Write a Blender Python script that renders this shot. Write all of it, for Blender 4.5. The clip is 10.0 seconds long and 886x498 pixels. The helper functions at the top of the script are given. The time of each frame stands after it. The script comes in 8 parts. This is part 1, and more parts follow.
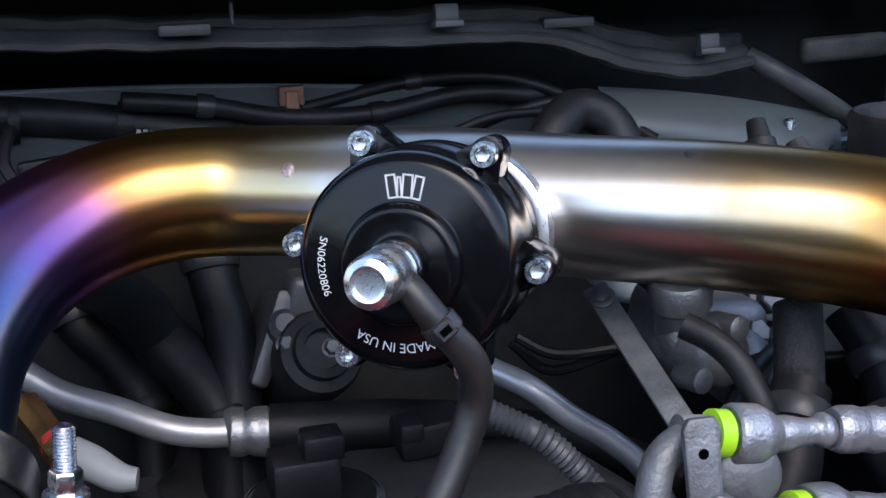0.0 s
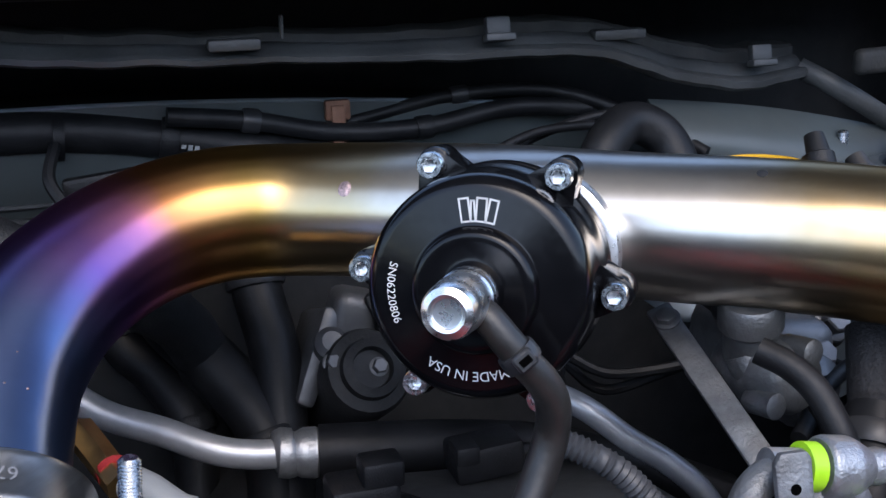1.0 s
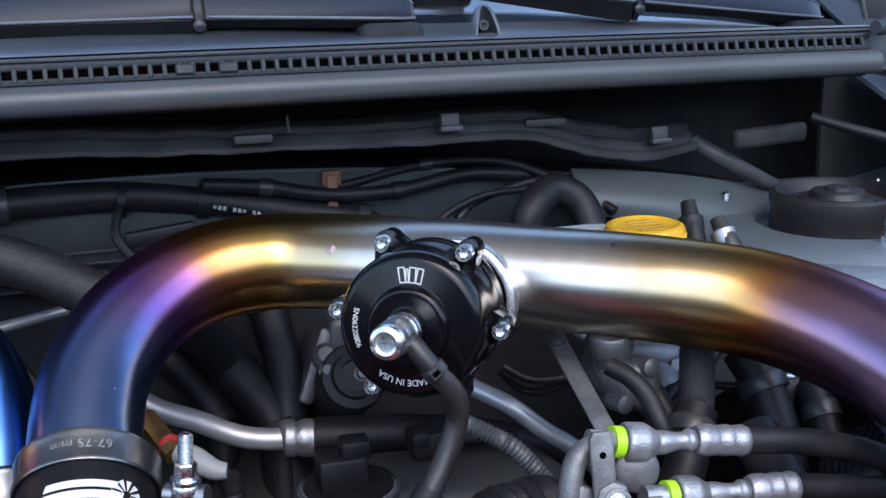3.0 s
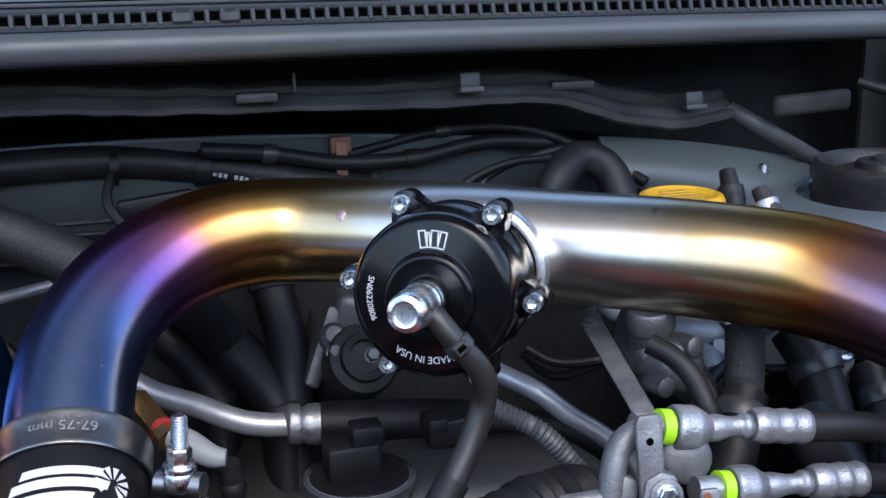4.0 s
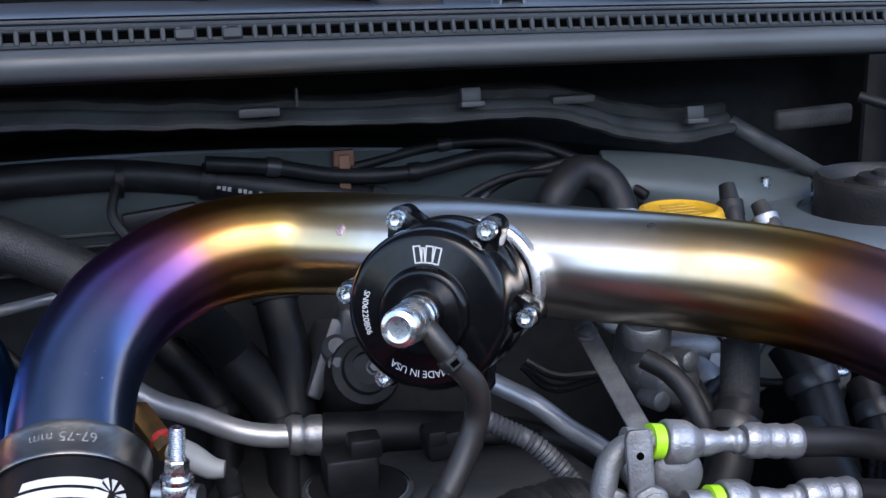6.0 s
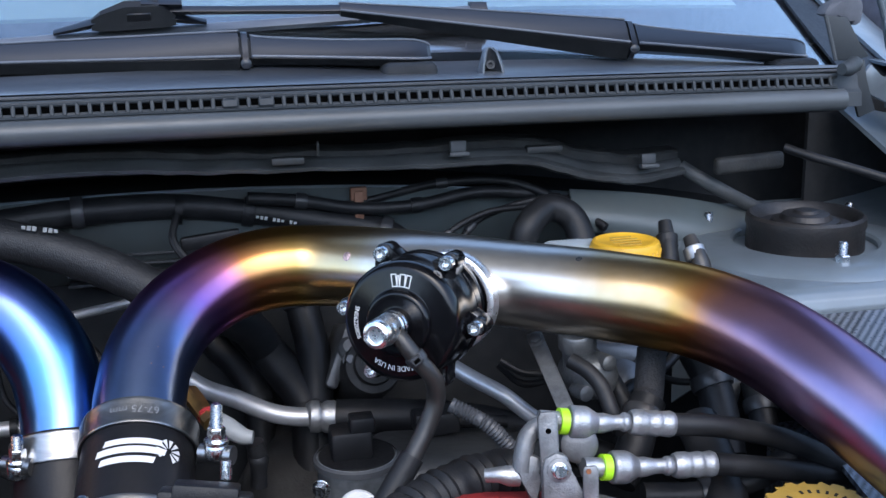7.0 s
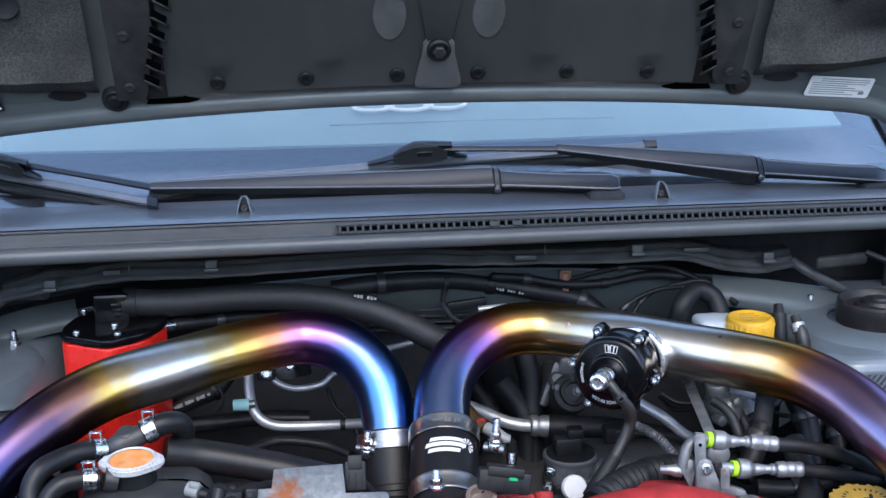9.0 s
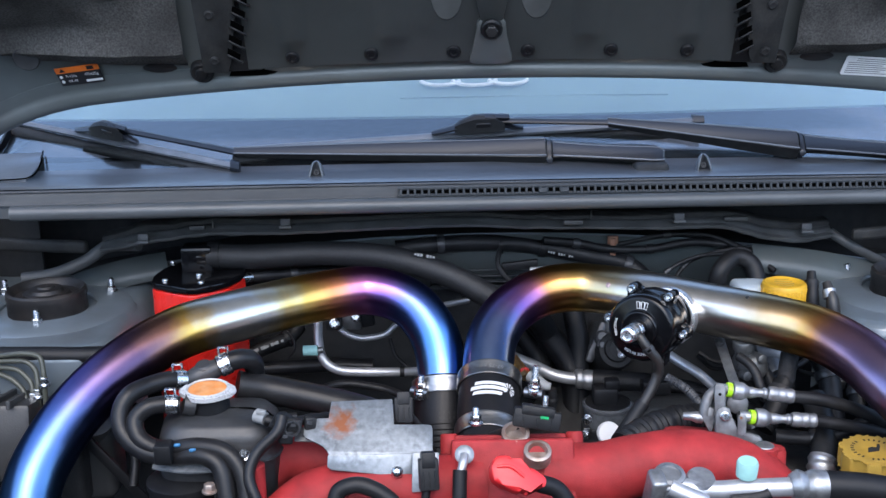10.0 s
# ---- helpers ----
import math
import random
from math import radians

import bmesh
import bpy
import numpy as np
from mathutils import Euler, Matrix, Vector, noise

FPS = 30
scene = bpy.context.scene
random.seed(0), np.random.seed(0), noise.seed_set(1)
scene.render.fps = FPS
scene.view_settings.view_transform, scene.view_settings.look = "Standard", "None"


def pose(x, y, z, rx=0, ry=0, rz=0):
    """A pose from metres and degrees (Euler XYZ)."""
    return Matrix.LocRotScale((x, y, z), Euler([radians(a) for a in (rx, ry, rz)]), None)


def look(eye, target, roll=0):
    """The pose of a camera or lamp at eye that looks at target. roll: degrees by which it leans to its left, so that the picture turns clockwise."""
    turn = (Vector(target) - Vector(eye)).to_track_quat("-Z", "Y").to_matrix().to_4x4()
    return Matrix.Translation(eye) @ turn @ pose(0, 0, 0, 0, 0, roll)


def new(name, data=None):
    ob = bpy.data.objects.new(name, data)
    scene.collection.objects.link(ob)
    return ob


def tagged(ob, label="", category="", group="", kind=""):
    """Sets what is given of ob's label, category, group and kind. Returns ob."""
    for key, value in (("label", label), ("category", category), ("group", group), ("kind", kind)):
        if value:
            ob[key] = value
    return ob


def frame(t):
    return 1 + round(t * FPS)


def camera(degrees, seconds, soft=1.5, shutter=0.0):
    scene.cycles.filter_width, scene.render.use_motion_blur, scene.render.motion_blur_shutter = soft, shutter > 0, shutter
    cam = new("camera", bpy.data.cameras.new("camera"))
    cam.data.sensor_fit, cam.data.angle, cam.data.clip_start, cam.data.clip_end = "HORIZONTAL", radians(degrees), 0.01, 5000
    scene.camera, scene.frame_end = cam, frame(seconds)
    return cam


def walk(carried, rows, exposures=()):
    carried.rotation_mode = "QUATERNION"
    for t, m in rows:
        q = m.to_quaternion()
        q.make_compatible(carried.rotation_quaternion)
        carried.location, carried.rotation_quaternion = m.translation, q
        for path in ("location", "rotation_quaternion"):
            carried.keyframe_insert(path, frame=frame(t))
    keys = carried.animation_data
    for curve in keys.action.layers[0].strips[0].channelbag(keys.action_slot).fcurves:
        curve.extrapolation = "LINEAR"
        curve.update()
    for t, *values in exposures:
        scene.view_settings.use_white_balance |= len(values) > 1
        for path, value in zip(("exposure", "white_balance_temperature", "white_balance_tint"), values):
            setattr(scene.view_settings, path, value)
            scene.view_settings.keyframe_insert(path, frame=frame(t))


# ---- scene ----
cam = camera(41.7, 10.0)
PATH = [
    (0, (0.0628, 0.0631, 1.0258), (0.6134, 1.9112, 0.4955), -1.34),
    (0.5, (0.0524, 0.0888, 1.0215), (0.5882, 1.9443, 0.5018), -1.51),
    (1, (0.0474, 0.0821, 1.0300), (0.5762, 1.9387, 0.5069), -1.63),
    (1.5, (0.0453, 0.0406, 1.0474), (0.5684, 1.8998, 0.5280), -1.32),
    (2, (0.0389, -0.0228, 1.0878), (0.5540, 1.8386, 0.5686), -1.69),
    (3.5, (0.0283, -0.1305, 1.1088), (0.5254, 1.7360, 0.5902), -1.39),
    (4, (0.0340, -0.0576, 1.0773), (0.5312, 1.8062, 0.5487), -1.27),
    (4.5, (0.0188, 0.0014, 1.0566), (0.5174, 1.8656, 0.5311), -1.25),
    (5, (0.0112, 0.0151, 1.0436), (0.5082, 1.8812, 0.5232), -1.32),
    (5.5, (0.0186, -0.0236, 1.0571), (0.5034, 1.8466, 0.5400), -1.29),
    (6, (0.0418, -0.0653, 1.0819), (0.5153, 1.8086, 0.5678), -1.32),
    (7.5, (0.0516, -0.3422, 1.2118), (0.3849, 1.5613, 0.6965), -1.23),
    (8, (0.0228, -0.4192, 1.3003), (0.3437, 1.4861, 0.7837), -1.35),
    (8.5, (-0.0555, -0.5754, 1.3511), (0.2611, 1.3329, 0.8429), -1.20),
    (9, (-0.1139, -0.6737, 1.3552), (0.0639, 1.2500, 0.8376), -0.92),
    (9.5, (-0.1027, -0.7185, 1.3550), (-0.0900, 1.2146, 0.8421), -1.04),
    (10, (-0.0680, -0.8010, 1.3660), (-0.0580, 1.1221, 0.8170), -1.00),
]
walk(cam, [(t, look(eye, target, roll)) for t, eye, target, roll in PATH], [(0.0, 1.24, 6300.0, 12.0), (1.5, 1.27, 6300.0, 12.0), (3.5, 1.42, 6150.0, 10.0), (6.0, 1.38, 6200.0, 11.0), (7.5, 1.54, 6050.0, 8.0), (8.5, 1.54, 6100.0, 8.5), (10.0, 1.49, 6250.0, 9.0)])

# ---- light: open sky in front of the car, the raised bonnet shades the bay ----
world = bpy.data.worlds.new("sky")
scene.world = world
world.use_nodes = True
wn = world.node_tree
sky = wn.nodes.new("ShaderNodeTexSky")
sky.sky_type = "NISHITA"
sky.sun_disc = False
sky.sun_elevation = radians(52)
sky.sun_rotation = radians(180)
sky.air_density, sky.dust_density, sky.ozone_density = 1.0, 1.8, 1.0
wn.nodes["Background"].inputs["Strength"].default_value = 0.215
wn.links.new(sky.outputs[0], wn.nodes["Background"].inputs["Color"])
sun = new("sun", bpy.data.lights.new("sun", "SUN"))
sun.data.energy, sun.data.angle, sun.data.color = 0.30, radians(50), (1.0, 0.97, 0.93)
sun.matrix_basis = look((0, 0, 0), (0.0, 0.64, -0.77))


# ---- materials ----
def mat(name, color, rough=0.5, metal=0.0, var=0.25, scale=60.0, bump=0.1, bump_scale=400.0, coat=0.0, dirt=None, dirt_scale=14.0, dirt_amount=0.5, stretch=(1, 1, 1), spec=0.5, rough_var=0.05):
    """A surface with tone and gloss that vary at two scales, fine relief and, if given, patches of dirt. All but bare
    metal is darkened so that metal highlights stand out.
    """
    dimming = 1.0 if metal > 0.5 else 0.8
    color = tuple(c * dimming for c in color)
    dirt = tuple(c * dimming for c in dirt) if dirt else None
    m = bpy.data.materials.new(name)
    m.use_nodes = True
    nt = m.node_tree
    b = nt.nodes["Principled BSDF"]
    b.inputs["Metallic"].default_value = metal
    b.inputs["Coat Weight"].default_value = coat
    b.inputs["Coat Roughness"].default_value = 0.08
    b.inputs["Specular IOR Level"].default_value = spec
    tc = nt.nodes.new("ShaderNodeTexCoord")
    mp = nt.nodes.new("ShaderNodeMapping")
    mp.inputs["Scale"].default_value = stretch
    nt.links.new(tc.outputs["Object"], mp.inputs["Vector"])

    def noise_tex(s, detail=5.0):
        n = nt.nodes.new("ShaderNodeTexNoise")
        n.inputs["Scale"].default_value, n.inputs["Detail"].default_value = s, detail
        nt.links.new(mp.outputs[0], n.inputs["Vector"])
        return n.outputs["Fac"]

    def ramp(fac, a, c):
        r = nt.nodes.new("ShaderNodeMapRange")
        r.inputs["From Min"].default_value, r.inputs["From Max"].default_value = 0.3, 0.7
        r.inputs["To Min"].default_value, r.inputs["To Max"].default_value = a, c
        nt.links.new(fac, r.inputs["Value"])
        return r.outputs[0]

    def mix(fac, a, c):
        x = nt.nodes.new("ShaderNodeMix")
        x.data_type = "RGBA"
        nt.links.new(fac, x.inputs[0])
        for socket, v in ((x.inputs[6], a), (x.inputs[7], c)):
            if isinstance(v, tuple):
                socket.default_value = (*v, 1)
            else:
                nt.links.new(v, socket)
        return x.outputs[2]

    dark = tuple(max(0.0, c * (1 - var)) for c in color)
    light = tuple(min(1.0, c * (1 + var)) for c in color)
    large, fine = noise_tex(scale), noise_tex(scale * 6)
    tone = mix(ramp(large, 0, 1), dark, light)
    if dirt:
        tone = mix(ramp(noise_tex(dirt_scale, 8.0), -0.6 + dirt_amount, 0.2 + dirt_amount), tone, dirt)
    nt.links.new(tone, b.inputs["Base Color"])
    nt.links.new(ramp(fine, max(0.02, rough - rough_var), min(1.0, rough + rough_var)), b.inputs["Roughness"])
    bp = nt.nodes.new("ShaderNodeBump")
    bp.inputs["Strength"].default_value, bp.inputs["Distance"].default_value = bump, 0.001
    nt.links.new(noise_tex(bump_scale, 3.0), bp.inputs["Height"])
    nt.links.new(bp.outputs[0], b.inputs["Normal"])
    return m


def titanium(name, stops):
    """Heat-tinted brushed titanium; the tint follows the way along the pipe."""
    m = mat(name, (0.5, 0.5, 0.5), rough=0.285, metal=1.0, var=0.1, bump=0.0, bump_scale=500, rough_var=0.015)
    nt = m.node_tree
    b = nt.nodes["Principled BSDF"]
    at = nt.nodes.new("ShaderNodeAttribute")
    at.attribute_name = "along"
    ns = nt.nodes.new("ShaderNodeTexNoise")
    ns.inputs["Scale"].default_value, ns.inputs["Detail"].default_value = 22, 4
    tc = nt.nodes.new("ShaderNodeTexCoord")
    nt.links.new(tc.outputs["Object"], ns.inputs["Vector"])
    ad = nt.nodes.new("ShaderNodeMath")
    ad.operation = "MULTIPLY_ADD"
    ad.inputs[1].default_value = 0.07
    nt.links.new(ns.outputs["Fac"], ad.inputs[0])
    nt.links.new(at.outputs["Fac"], ad.inputs[2])
    cr = nt.nodes.new("ShaderNodeValToRGB")
    nt.links.new(ad.outputs[0], cr.inputs[0])
    e = cr.color_ramp.elements
    e.remove(e[1])
    e[0].position, e[0].color = stops[0][0], (*stops[0][1], 1)
    for p, c in stops[1:]:
        stop = e.new(min(1.0, p + 0.035))
        stop.color = (*c, 1)
    # brushed round the pipe, so that highlights spread along it
    aw = nt.nodes.new("ShaderNodeAttribute")
    aw.attribute_name = "way"
    nt.links.new(aw.outputs["Vector"], b.inputs["Tangent"])
    b.inputs["Anisotropic"].default_value = 0.4
    b.inputs["Specular Tint"].default_value = (0.42, 0.40, 0.40, 1)
    # fine handling marks
    fs = nt.nodes.new("ShaderNodeTexNoise")
    fs.inputs["Scale"].default_value, fs.inputs["Detail"].default_value = 90, 5
    nt.links.new(tc.outputs["Object"], fs.inputs["Vector"])
    mr = nt.nodes.new("ShaderNodeMapRange")
    mr.inputs["From Min"].default_value, mr.inputs["From Max"].default_value = 0.35, 0.75
    mr.inputs["To Min"].default_value, mr.inputs["To Max"].default_value = 0.96, 1.04
    nt.links.new(fs.outputs["Fac"], mr.inputs["Value"])
    mx = nt.nodes.new("ShaderNodeMix")
    mx.data_type, mx.blend_type = "RGBA", "MULTIPLY"
    mx.inputs[0].default_value = 1
    nt.links.new(cr.outputs[0], mx.inputs[6])
    nt.links.new(mr.outputs[0], mx.inputs[7])
    nt.links.new(mx.outputs[2], b.inputs["Base Color"])
    for link in list(nt.links):
        if link.to_socket in (b.inputs["Roughness"], b.inputs["Normal"]):
            nt.links.remove(link)
    b.inputs["Roughness"].default_value = 0.30
    return m


BLUE = (0.22, 0.33, 0.52)
GOLD, SILVER = (0.58, 0.36, 0.11), (0.70, 0.65, 0.58)
M_TI_R = titanium("titanium_tinted", [(0.0, BLUE), (0.205, (0.18, 0.23, 0.44)), (0.275, (0.27, 0.13, 0.38)), (0.328, (0.56, 0.20, 0.32)), (0.37, (0.60, 0.25, 0.10)), (0.43, GOLD), (0.49, (0.54, 0.43, 0.26)), (0.535, SILVER), (0.635, SILVER), (0.672, (0.55, 0.43, 0.27)), (0.708, (0.56, 0.33, 0.11)), (0.738, (0.58, 0.25, 0.09)), (0.772, (0.40, 0.20, 0.20)), (0.815, (0.33, 0.21, 0.32)), (0.91, (0.26, 0.23, 0.38)), (1.0, (0.20, 0.27, 0.45))])
# Besides heat tint: violet stops darkened as shade, silver raised as highlight.
M_TI_L = titanium("titanium_tinted_blue", [(0.0, BLUE), (0.20, (0.10, 0.24, 0.52)), (0.31, (0.11, 0.15, 0.43)), (0.37, (0.23, 0.12, 0.40)), (0.425, (0.50, 0.18, 0.40)), (0.468, (0.86, 0.33, 0.13)), (0.505, (0.92, 0.57, 0.14)), (0.53, (0.82, 0.66, 0.36)), (0.556, (0.90, 0.85, 0.76)), (0.605, (0.90, 0.85, 0.76)), (0.634, (0.78, 0.48, 0.12)), (0.668, (0.34, 0.17, 0.12)), (0.715, (0.12, 0.072, 0.115)), (0.775, (0.075, 0.062, 0.16)), (0.86, (0.09, 0.16, 0.35)), (1.0, (0.12, 0.24, 0.42))])
M_ANOD = mat("anodised_black", (0.004, 0.004, 0.005), rough=0.17, metal=0.0, var=0.3, bump=0.01, spec=0.3, rough_var=0.04)
M_WHITE = mat("engraved_white", (0.8, 0.8, 0.8), rough=0.5, var=0.05)
M_ZINC = mat("zinc_steel", (0.62, 0.64, 0.66), rough=0.25, metal=1.0, var=0.2, bump=0.08, rough_var=0.1)
M_BANDBRIGHT = mat("polished_band", (0.80, 0.81, 0.83), rough=0.3, metal=0.9, var=0.1, bump=0.03)
M_STEEL = mat("stainless_band", (0.30, 0.30, 0.30), rough=0.34, metal=1.0, var=0.15, scale=30, stretch=(1, 1, 12), bump=0.06)
M_ALU = mat("cast_aluminium", (0.40, 0.41, 0.42), rough=0.42, metal=0.85, var=0.3, scale=90, bump=0.35, bump_scale=700, dirt=(0.2, 0.19, 0.18), dirt_amount=0.35)
M_ALUPIPE = mat("drawn_aluminium", (0.46, 0.47, 0.49), rough=0.42, metal=0.65, var=0.15, bump=0.06)
M_GALV = mat("galvanised_sheet", (0.235, 0.255, 0.275), rough=0.45, metal=0.6, var=0.35, scale=160, bump=0.1, dirt=(0.23, 0.25, 0.265), dirt_scale=60)
M_RUST = mat("rust", (0.32, 0.12, 0.05), rough=0.9, var=0.5, scale=120, bump=0.8)
M_RUBBER = mat("black_rubber", (0.010, 0.0105, 0.012), rough=0.5, var=0.3, bump=0.15, dirt=(0.03, 0.03, 0.03), dirt_scale=30, dirt_amount=0.25, spec=0.28)
M_HOSE = mat("worn_hose", (0.018, 0.0175, 0.017), rough=0.42, var=0.35, bump=0.15, dirt=(0.06, 0.05, 0.04), dirt_scale=22, dirt_amount=0.3)
M_COOLHOSE = mat("satin_coolant_hose", (0.013, 0.013, 0.0145), rough=0.38, var=0.3, bump=0.15, dirt=(0.028, 0.027, 0.026), dirt_scale=26, dirt_amount=0.25, spec=0.28)
M_RIBHOSE = mat("fabric_hose", (0.014, 0.015, 0.017), rough=0.55, var=0.35, scale=300, bump=0.6, bump_scale=900)
M_BRAID = mat("braided_sleeve", (0.016, 0.016, 0.018), rough=0.7, var=0.5, scale=500, bump=1.0, bump_scale=700)
M_SILICONE = mat("black_silicone", (0.009, 0.009, 0.011), rough=0.45, var=0.25, bump=0.1, spec=0.28)
M_PLASTIC = mat("black_plastic", (0.010, 0.0105, 0.012), rough=0.45, var=0.3, bump=0.3, bump_scale=1200, dirt=(0.03, 0.03, 0.03), dirt_scale=25, dirt_amount=0.25, spec=0.28)
# Paler and bluer than the front edge: sky sheen put into the colour.
M_COWL = mat("grey_black_plastic", (0.076, 0.083, 0.096), coat=1.0, rough=0.45, var=0.2, scale=12, bump=0.06, bump_scale=1500, dirt=(0.06, 0.06, 0.065), dirt_scale=6, dirt_amount=0.25)
M_COWL.node_tree.nodes["Principled BSDF"].inputs["Coat Roughness"].default_value = 0.28
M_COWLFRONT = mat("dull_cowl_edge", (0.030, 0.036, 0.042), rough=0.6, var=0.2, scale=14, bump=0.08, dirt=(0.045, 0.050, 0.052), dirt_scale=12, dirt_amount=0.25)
M_SEAL = mat("grey_seal_rubber", (0.065, 0.070, 0.077), rough=0.5, var=0.2, scale=15, bump=0.1, dirt=(0.12, 0.12, 0.12), dirt_scale=10, dirt_amount=0.3)
M_PAINT = mat("grey_blue_paint", (0.165, 0.200, 0.228), rough=0.35, metal=0.2, var=0.15, scale=8, bump=0.05, coat=0.35, dirt=(0.11, 0.115, 0.12), dirt_scale=9, dirt_amount=0.3)
M_LINER = mat("liner_plastic", (0.036, 0.041, 0.040), rough=0.55, var=0.2, scale=9, bump=0.15, dirt=(0.08, 0.08, 0.08), dirt_scale=5, dirt_amount=0.25)
M_FELT = mat("felt_insulation", (0.095, 0.093, 0.089), rough=1.0, var=0.4, scale=420, bump=1.0, bump_scale=1300, dirt=(0.030, 0.029, 0.028), dirt_scale=14, dirt_amount=0.3, spec=0.1)
M_RED = mat("red_wrinkle_paint", (0.38, 0.028, 0.03), rough=0.62, var=0.3, scale=40, bump=0.5, bump_scale=900, dirt=(0.25, 0.03, 0.03), dirt_scale=12, dirt_amount=0.3, spec=0.3)
M_REDGLOSS = mat("red_gloss_paint", (0.75, 0.02, 0.012), rough=0.3, var=0.1, scale=20, bump=0.03, coat=0.4)
M_REDRUB = mat("red_soft_plastic", (0.80, 0.03, 0.035), rough=0.4, var=0.12, bump=0.08)
M_YELLOW = mat("yellow_plastic", (0.85, 0.48, 0.03), rough=0.42, var=0.15, bump=0.1, dirt=(0.6, 0.36, 0.05), dirt_scale=20, dirt_amount=0.3)
M_OILCAP = mat("dull_yellow_plastic", (0.46, 0.28, 0.04), rough=0.5, var=0.2, bump=0.15, dirt=(0.4, 0.28, 0.07), dirt_scale=25, dirt_amount=0.35)
M_TANK = mat("milky_plastic", (0.48, 0.55, 0.60), rough=0.4, var=0.08, bump=0.05)
M_LIME = mat("lime_plastic", (0.45, 0.85, 0.02), rough=0.4, var=0.08, bump=0.05)
M_TEAL = mat("teal_cap_plastic", (0.38, 0.68, 0.64), rough=0.45, var=0.1, bump=0.1)
M_ORANGE = mat("orange_sticker", (0.90, 0.20, 0.02), rough=0.45, var=0.15, scale=40)
M_LABEL = mat("white_label", (0.86, 0.87, 0.88), rough=0.5, var=0.06)
M_INK = mat("label_ink", (0.03, 0.03, 0.03), rough=0.95, spec=0.1, var=0.1)
M_BLACKLABEL = mat("black_label", (0.012, 0.012, 0.014), rough=0.4, var=0.1)
M_COPPER = mat("copper_clip", (0.22, 0.11, 0.07), rough=0.6, metal=0.4, var=0.4, bump=0.3)
M_BRASS = mat("brass_fitting", (0.62, 0.42, 0.18), rough=0.35, metal=1.0, var=0.25, bump=0.15)
M_GREENTAB = mat("green_tab", (0.02, 0.5, 0.16), rough=0.5, var=0.1)
M_PUMP = mat("dull_cast_alloy", (0.15, 0.16, 0.17), rough=0.5, metal=0.8, var=0.35, scale=90, bump=0.35, bump_scale=700, dirt=(0.12, 0.12, 0.11), dirt_amount=0.4)
M_WELD = mat("pale_weld", (0.50, 0.36, 0.34), rough=0.5, metal=0.9, var=0.5, scale=700, bump=0.4)
M_BRAKELINE = mat("olive_line_coating", (0.075, 0.08, 0.065), rough=0.4, var=0.2, bump=0.05)
# Ovals are paler than the liner round them.
M_OVAL = mat("pale_liner_recess", (0.085, 0.090, 0.088), rough=0.5, var=0.3, scale=30, bump=0.1)
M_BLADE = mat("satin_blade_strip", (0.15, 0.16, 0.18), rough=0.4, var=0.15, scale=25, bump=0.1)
M_PALEFOAM = mat("pale_foam", (0.12, 0.125, 0.145), rough=0.7, var=0.15, scale=60, bump=0.2)
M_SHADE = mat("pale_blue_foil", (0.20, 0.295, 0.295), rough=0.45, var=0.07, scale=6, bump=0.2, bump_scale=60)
M_PAINTHOOD = mat("bonnet_inner_paint", (0.135, 0.152, 0.150), rough=0.4, metal=0.15, var=0.15, scale=8, bump=0.05, coat=0.2, dirt=(0.09, 0.09, 0.09), dirt_scale=7, dirt_amount=0.3)
M_FITTING = mat("turned_aluminium", (0.90, 0.91, 0.92), rough=0.28, metal=1.0, var=0.04, scale=40, bump=0.0, rough_var=0.03)
M_CLIPDARK = mat("clip_plastic", (0.03, 0.031, 0.034), rough=0.4, var=0.2)
M_BLUEMARK = mat("blue_paint_mark", (0.06, 0.25, 0.50), rough=0.5, var=0.2)
M_CASTBRIGHT = mat("bright_casting", (0.30, 0.31, 0.325), rough=0.42, metal=0.75, var=0.3, scale=110, bump=0.4, bump_scale=800, dirt=(0.30, 0.30, 0.30), dirt_scale=60, dirt_amount=0.35)
# Real black rubber, and deep shade painted on walls round the firewall.
M_SHADERUBBER = mat("black_rubber_and_shade", (0.034, 0.036, 0.039), rough=0.7, var=0.2, spec=0.15)
M_FADEDINK = mat("grey_ink", (0.22, 0.23, 0.23), rough=0.8)
M_GALVDULL = mat("dull_zinc_casting", (0.17, 0.18, 0.19), rough=0.5, metal=0.6, var=0.4, scale=90, bump=0.4, bump_scale=700, dirt=(0.14, 0.135, 0.13), dirt_scale=70, dirt_amount=0.4)
M_WHITE_STAMP = mat("stamped_steel", (0.42, 0.42, 0.43), rough=0.45, metal=0.8, var=0.1)
M_TANKDARK = mat("grey_black_tank_plastic", (0.030, 0.031, 0.033), rough=0.42, var=0.25, scale=30, bump=0.25, bump_scale=500, dirt=(0.055, 0.054, 0.052), dirt_scale=25, dirt_amount=0.3)
M_CAPWHITE = mat("polished_cap", (0.72, 0.72, 0.72), rough=0.3, metal=0.25, var=0.06, bump=0.02)
M_BULB = mat("grey_bulb_seal", (0.078, 0.086, 0.092), rough=0.42, var=0.15, scale=12, bump=0.05, dirt=(0.07, 0.075, 0.08), dirt_scale=14, dirt_amount=0.3)
M_GREYSLEEVE = mat("grey_corrugated_plastic", (0.065, 0.068, 0.075), rough=0.45, var=0.2, scale=40, bump=0.1)
M_GREYPL = mat("grey_cover_plastic", (0.055, 0.058, 0.06), rough=0.45, var=0.2, scale=20, bump=0.1, dirt=(0.03, 0.03, 0.03), dirt_scale=20)
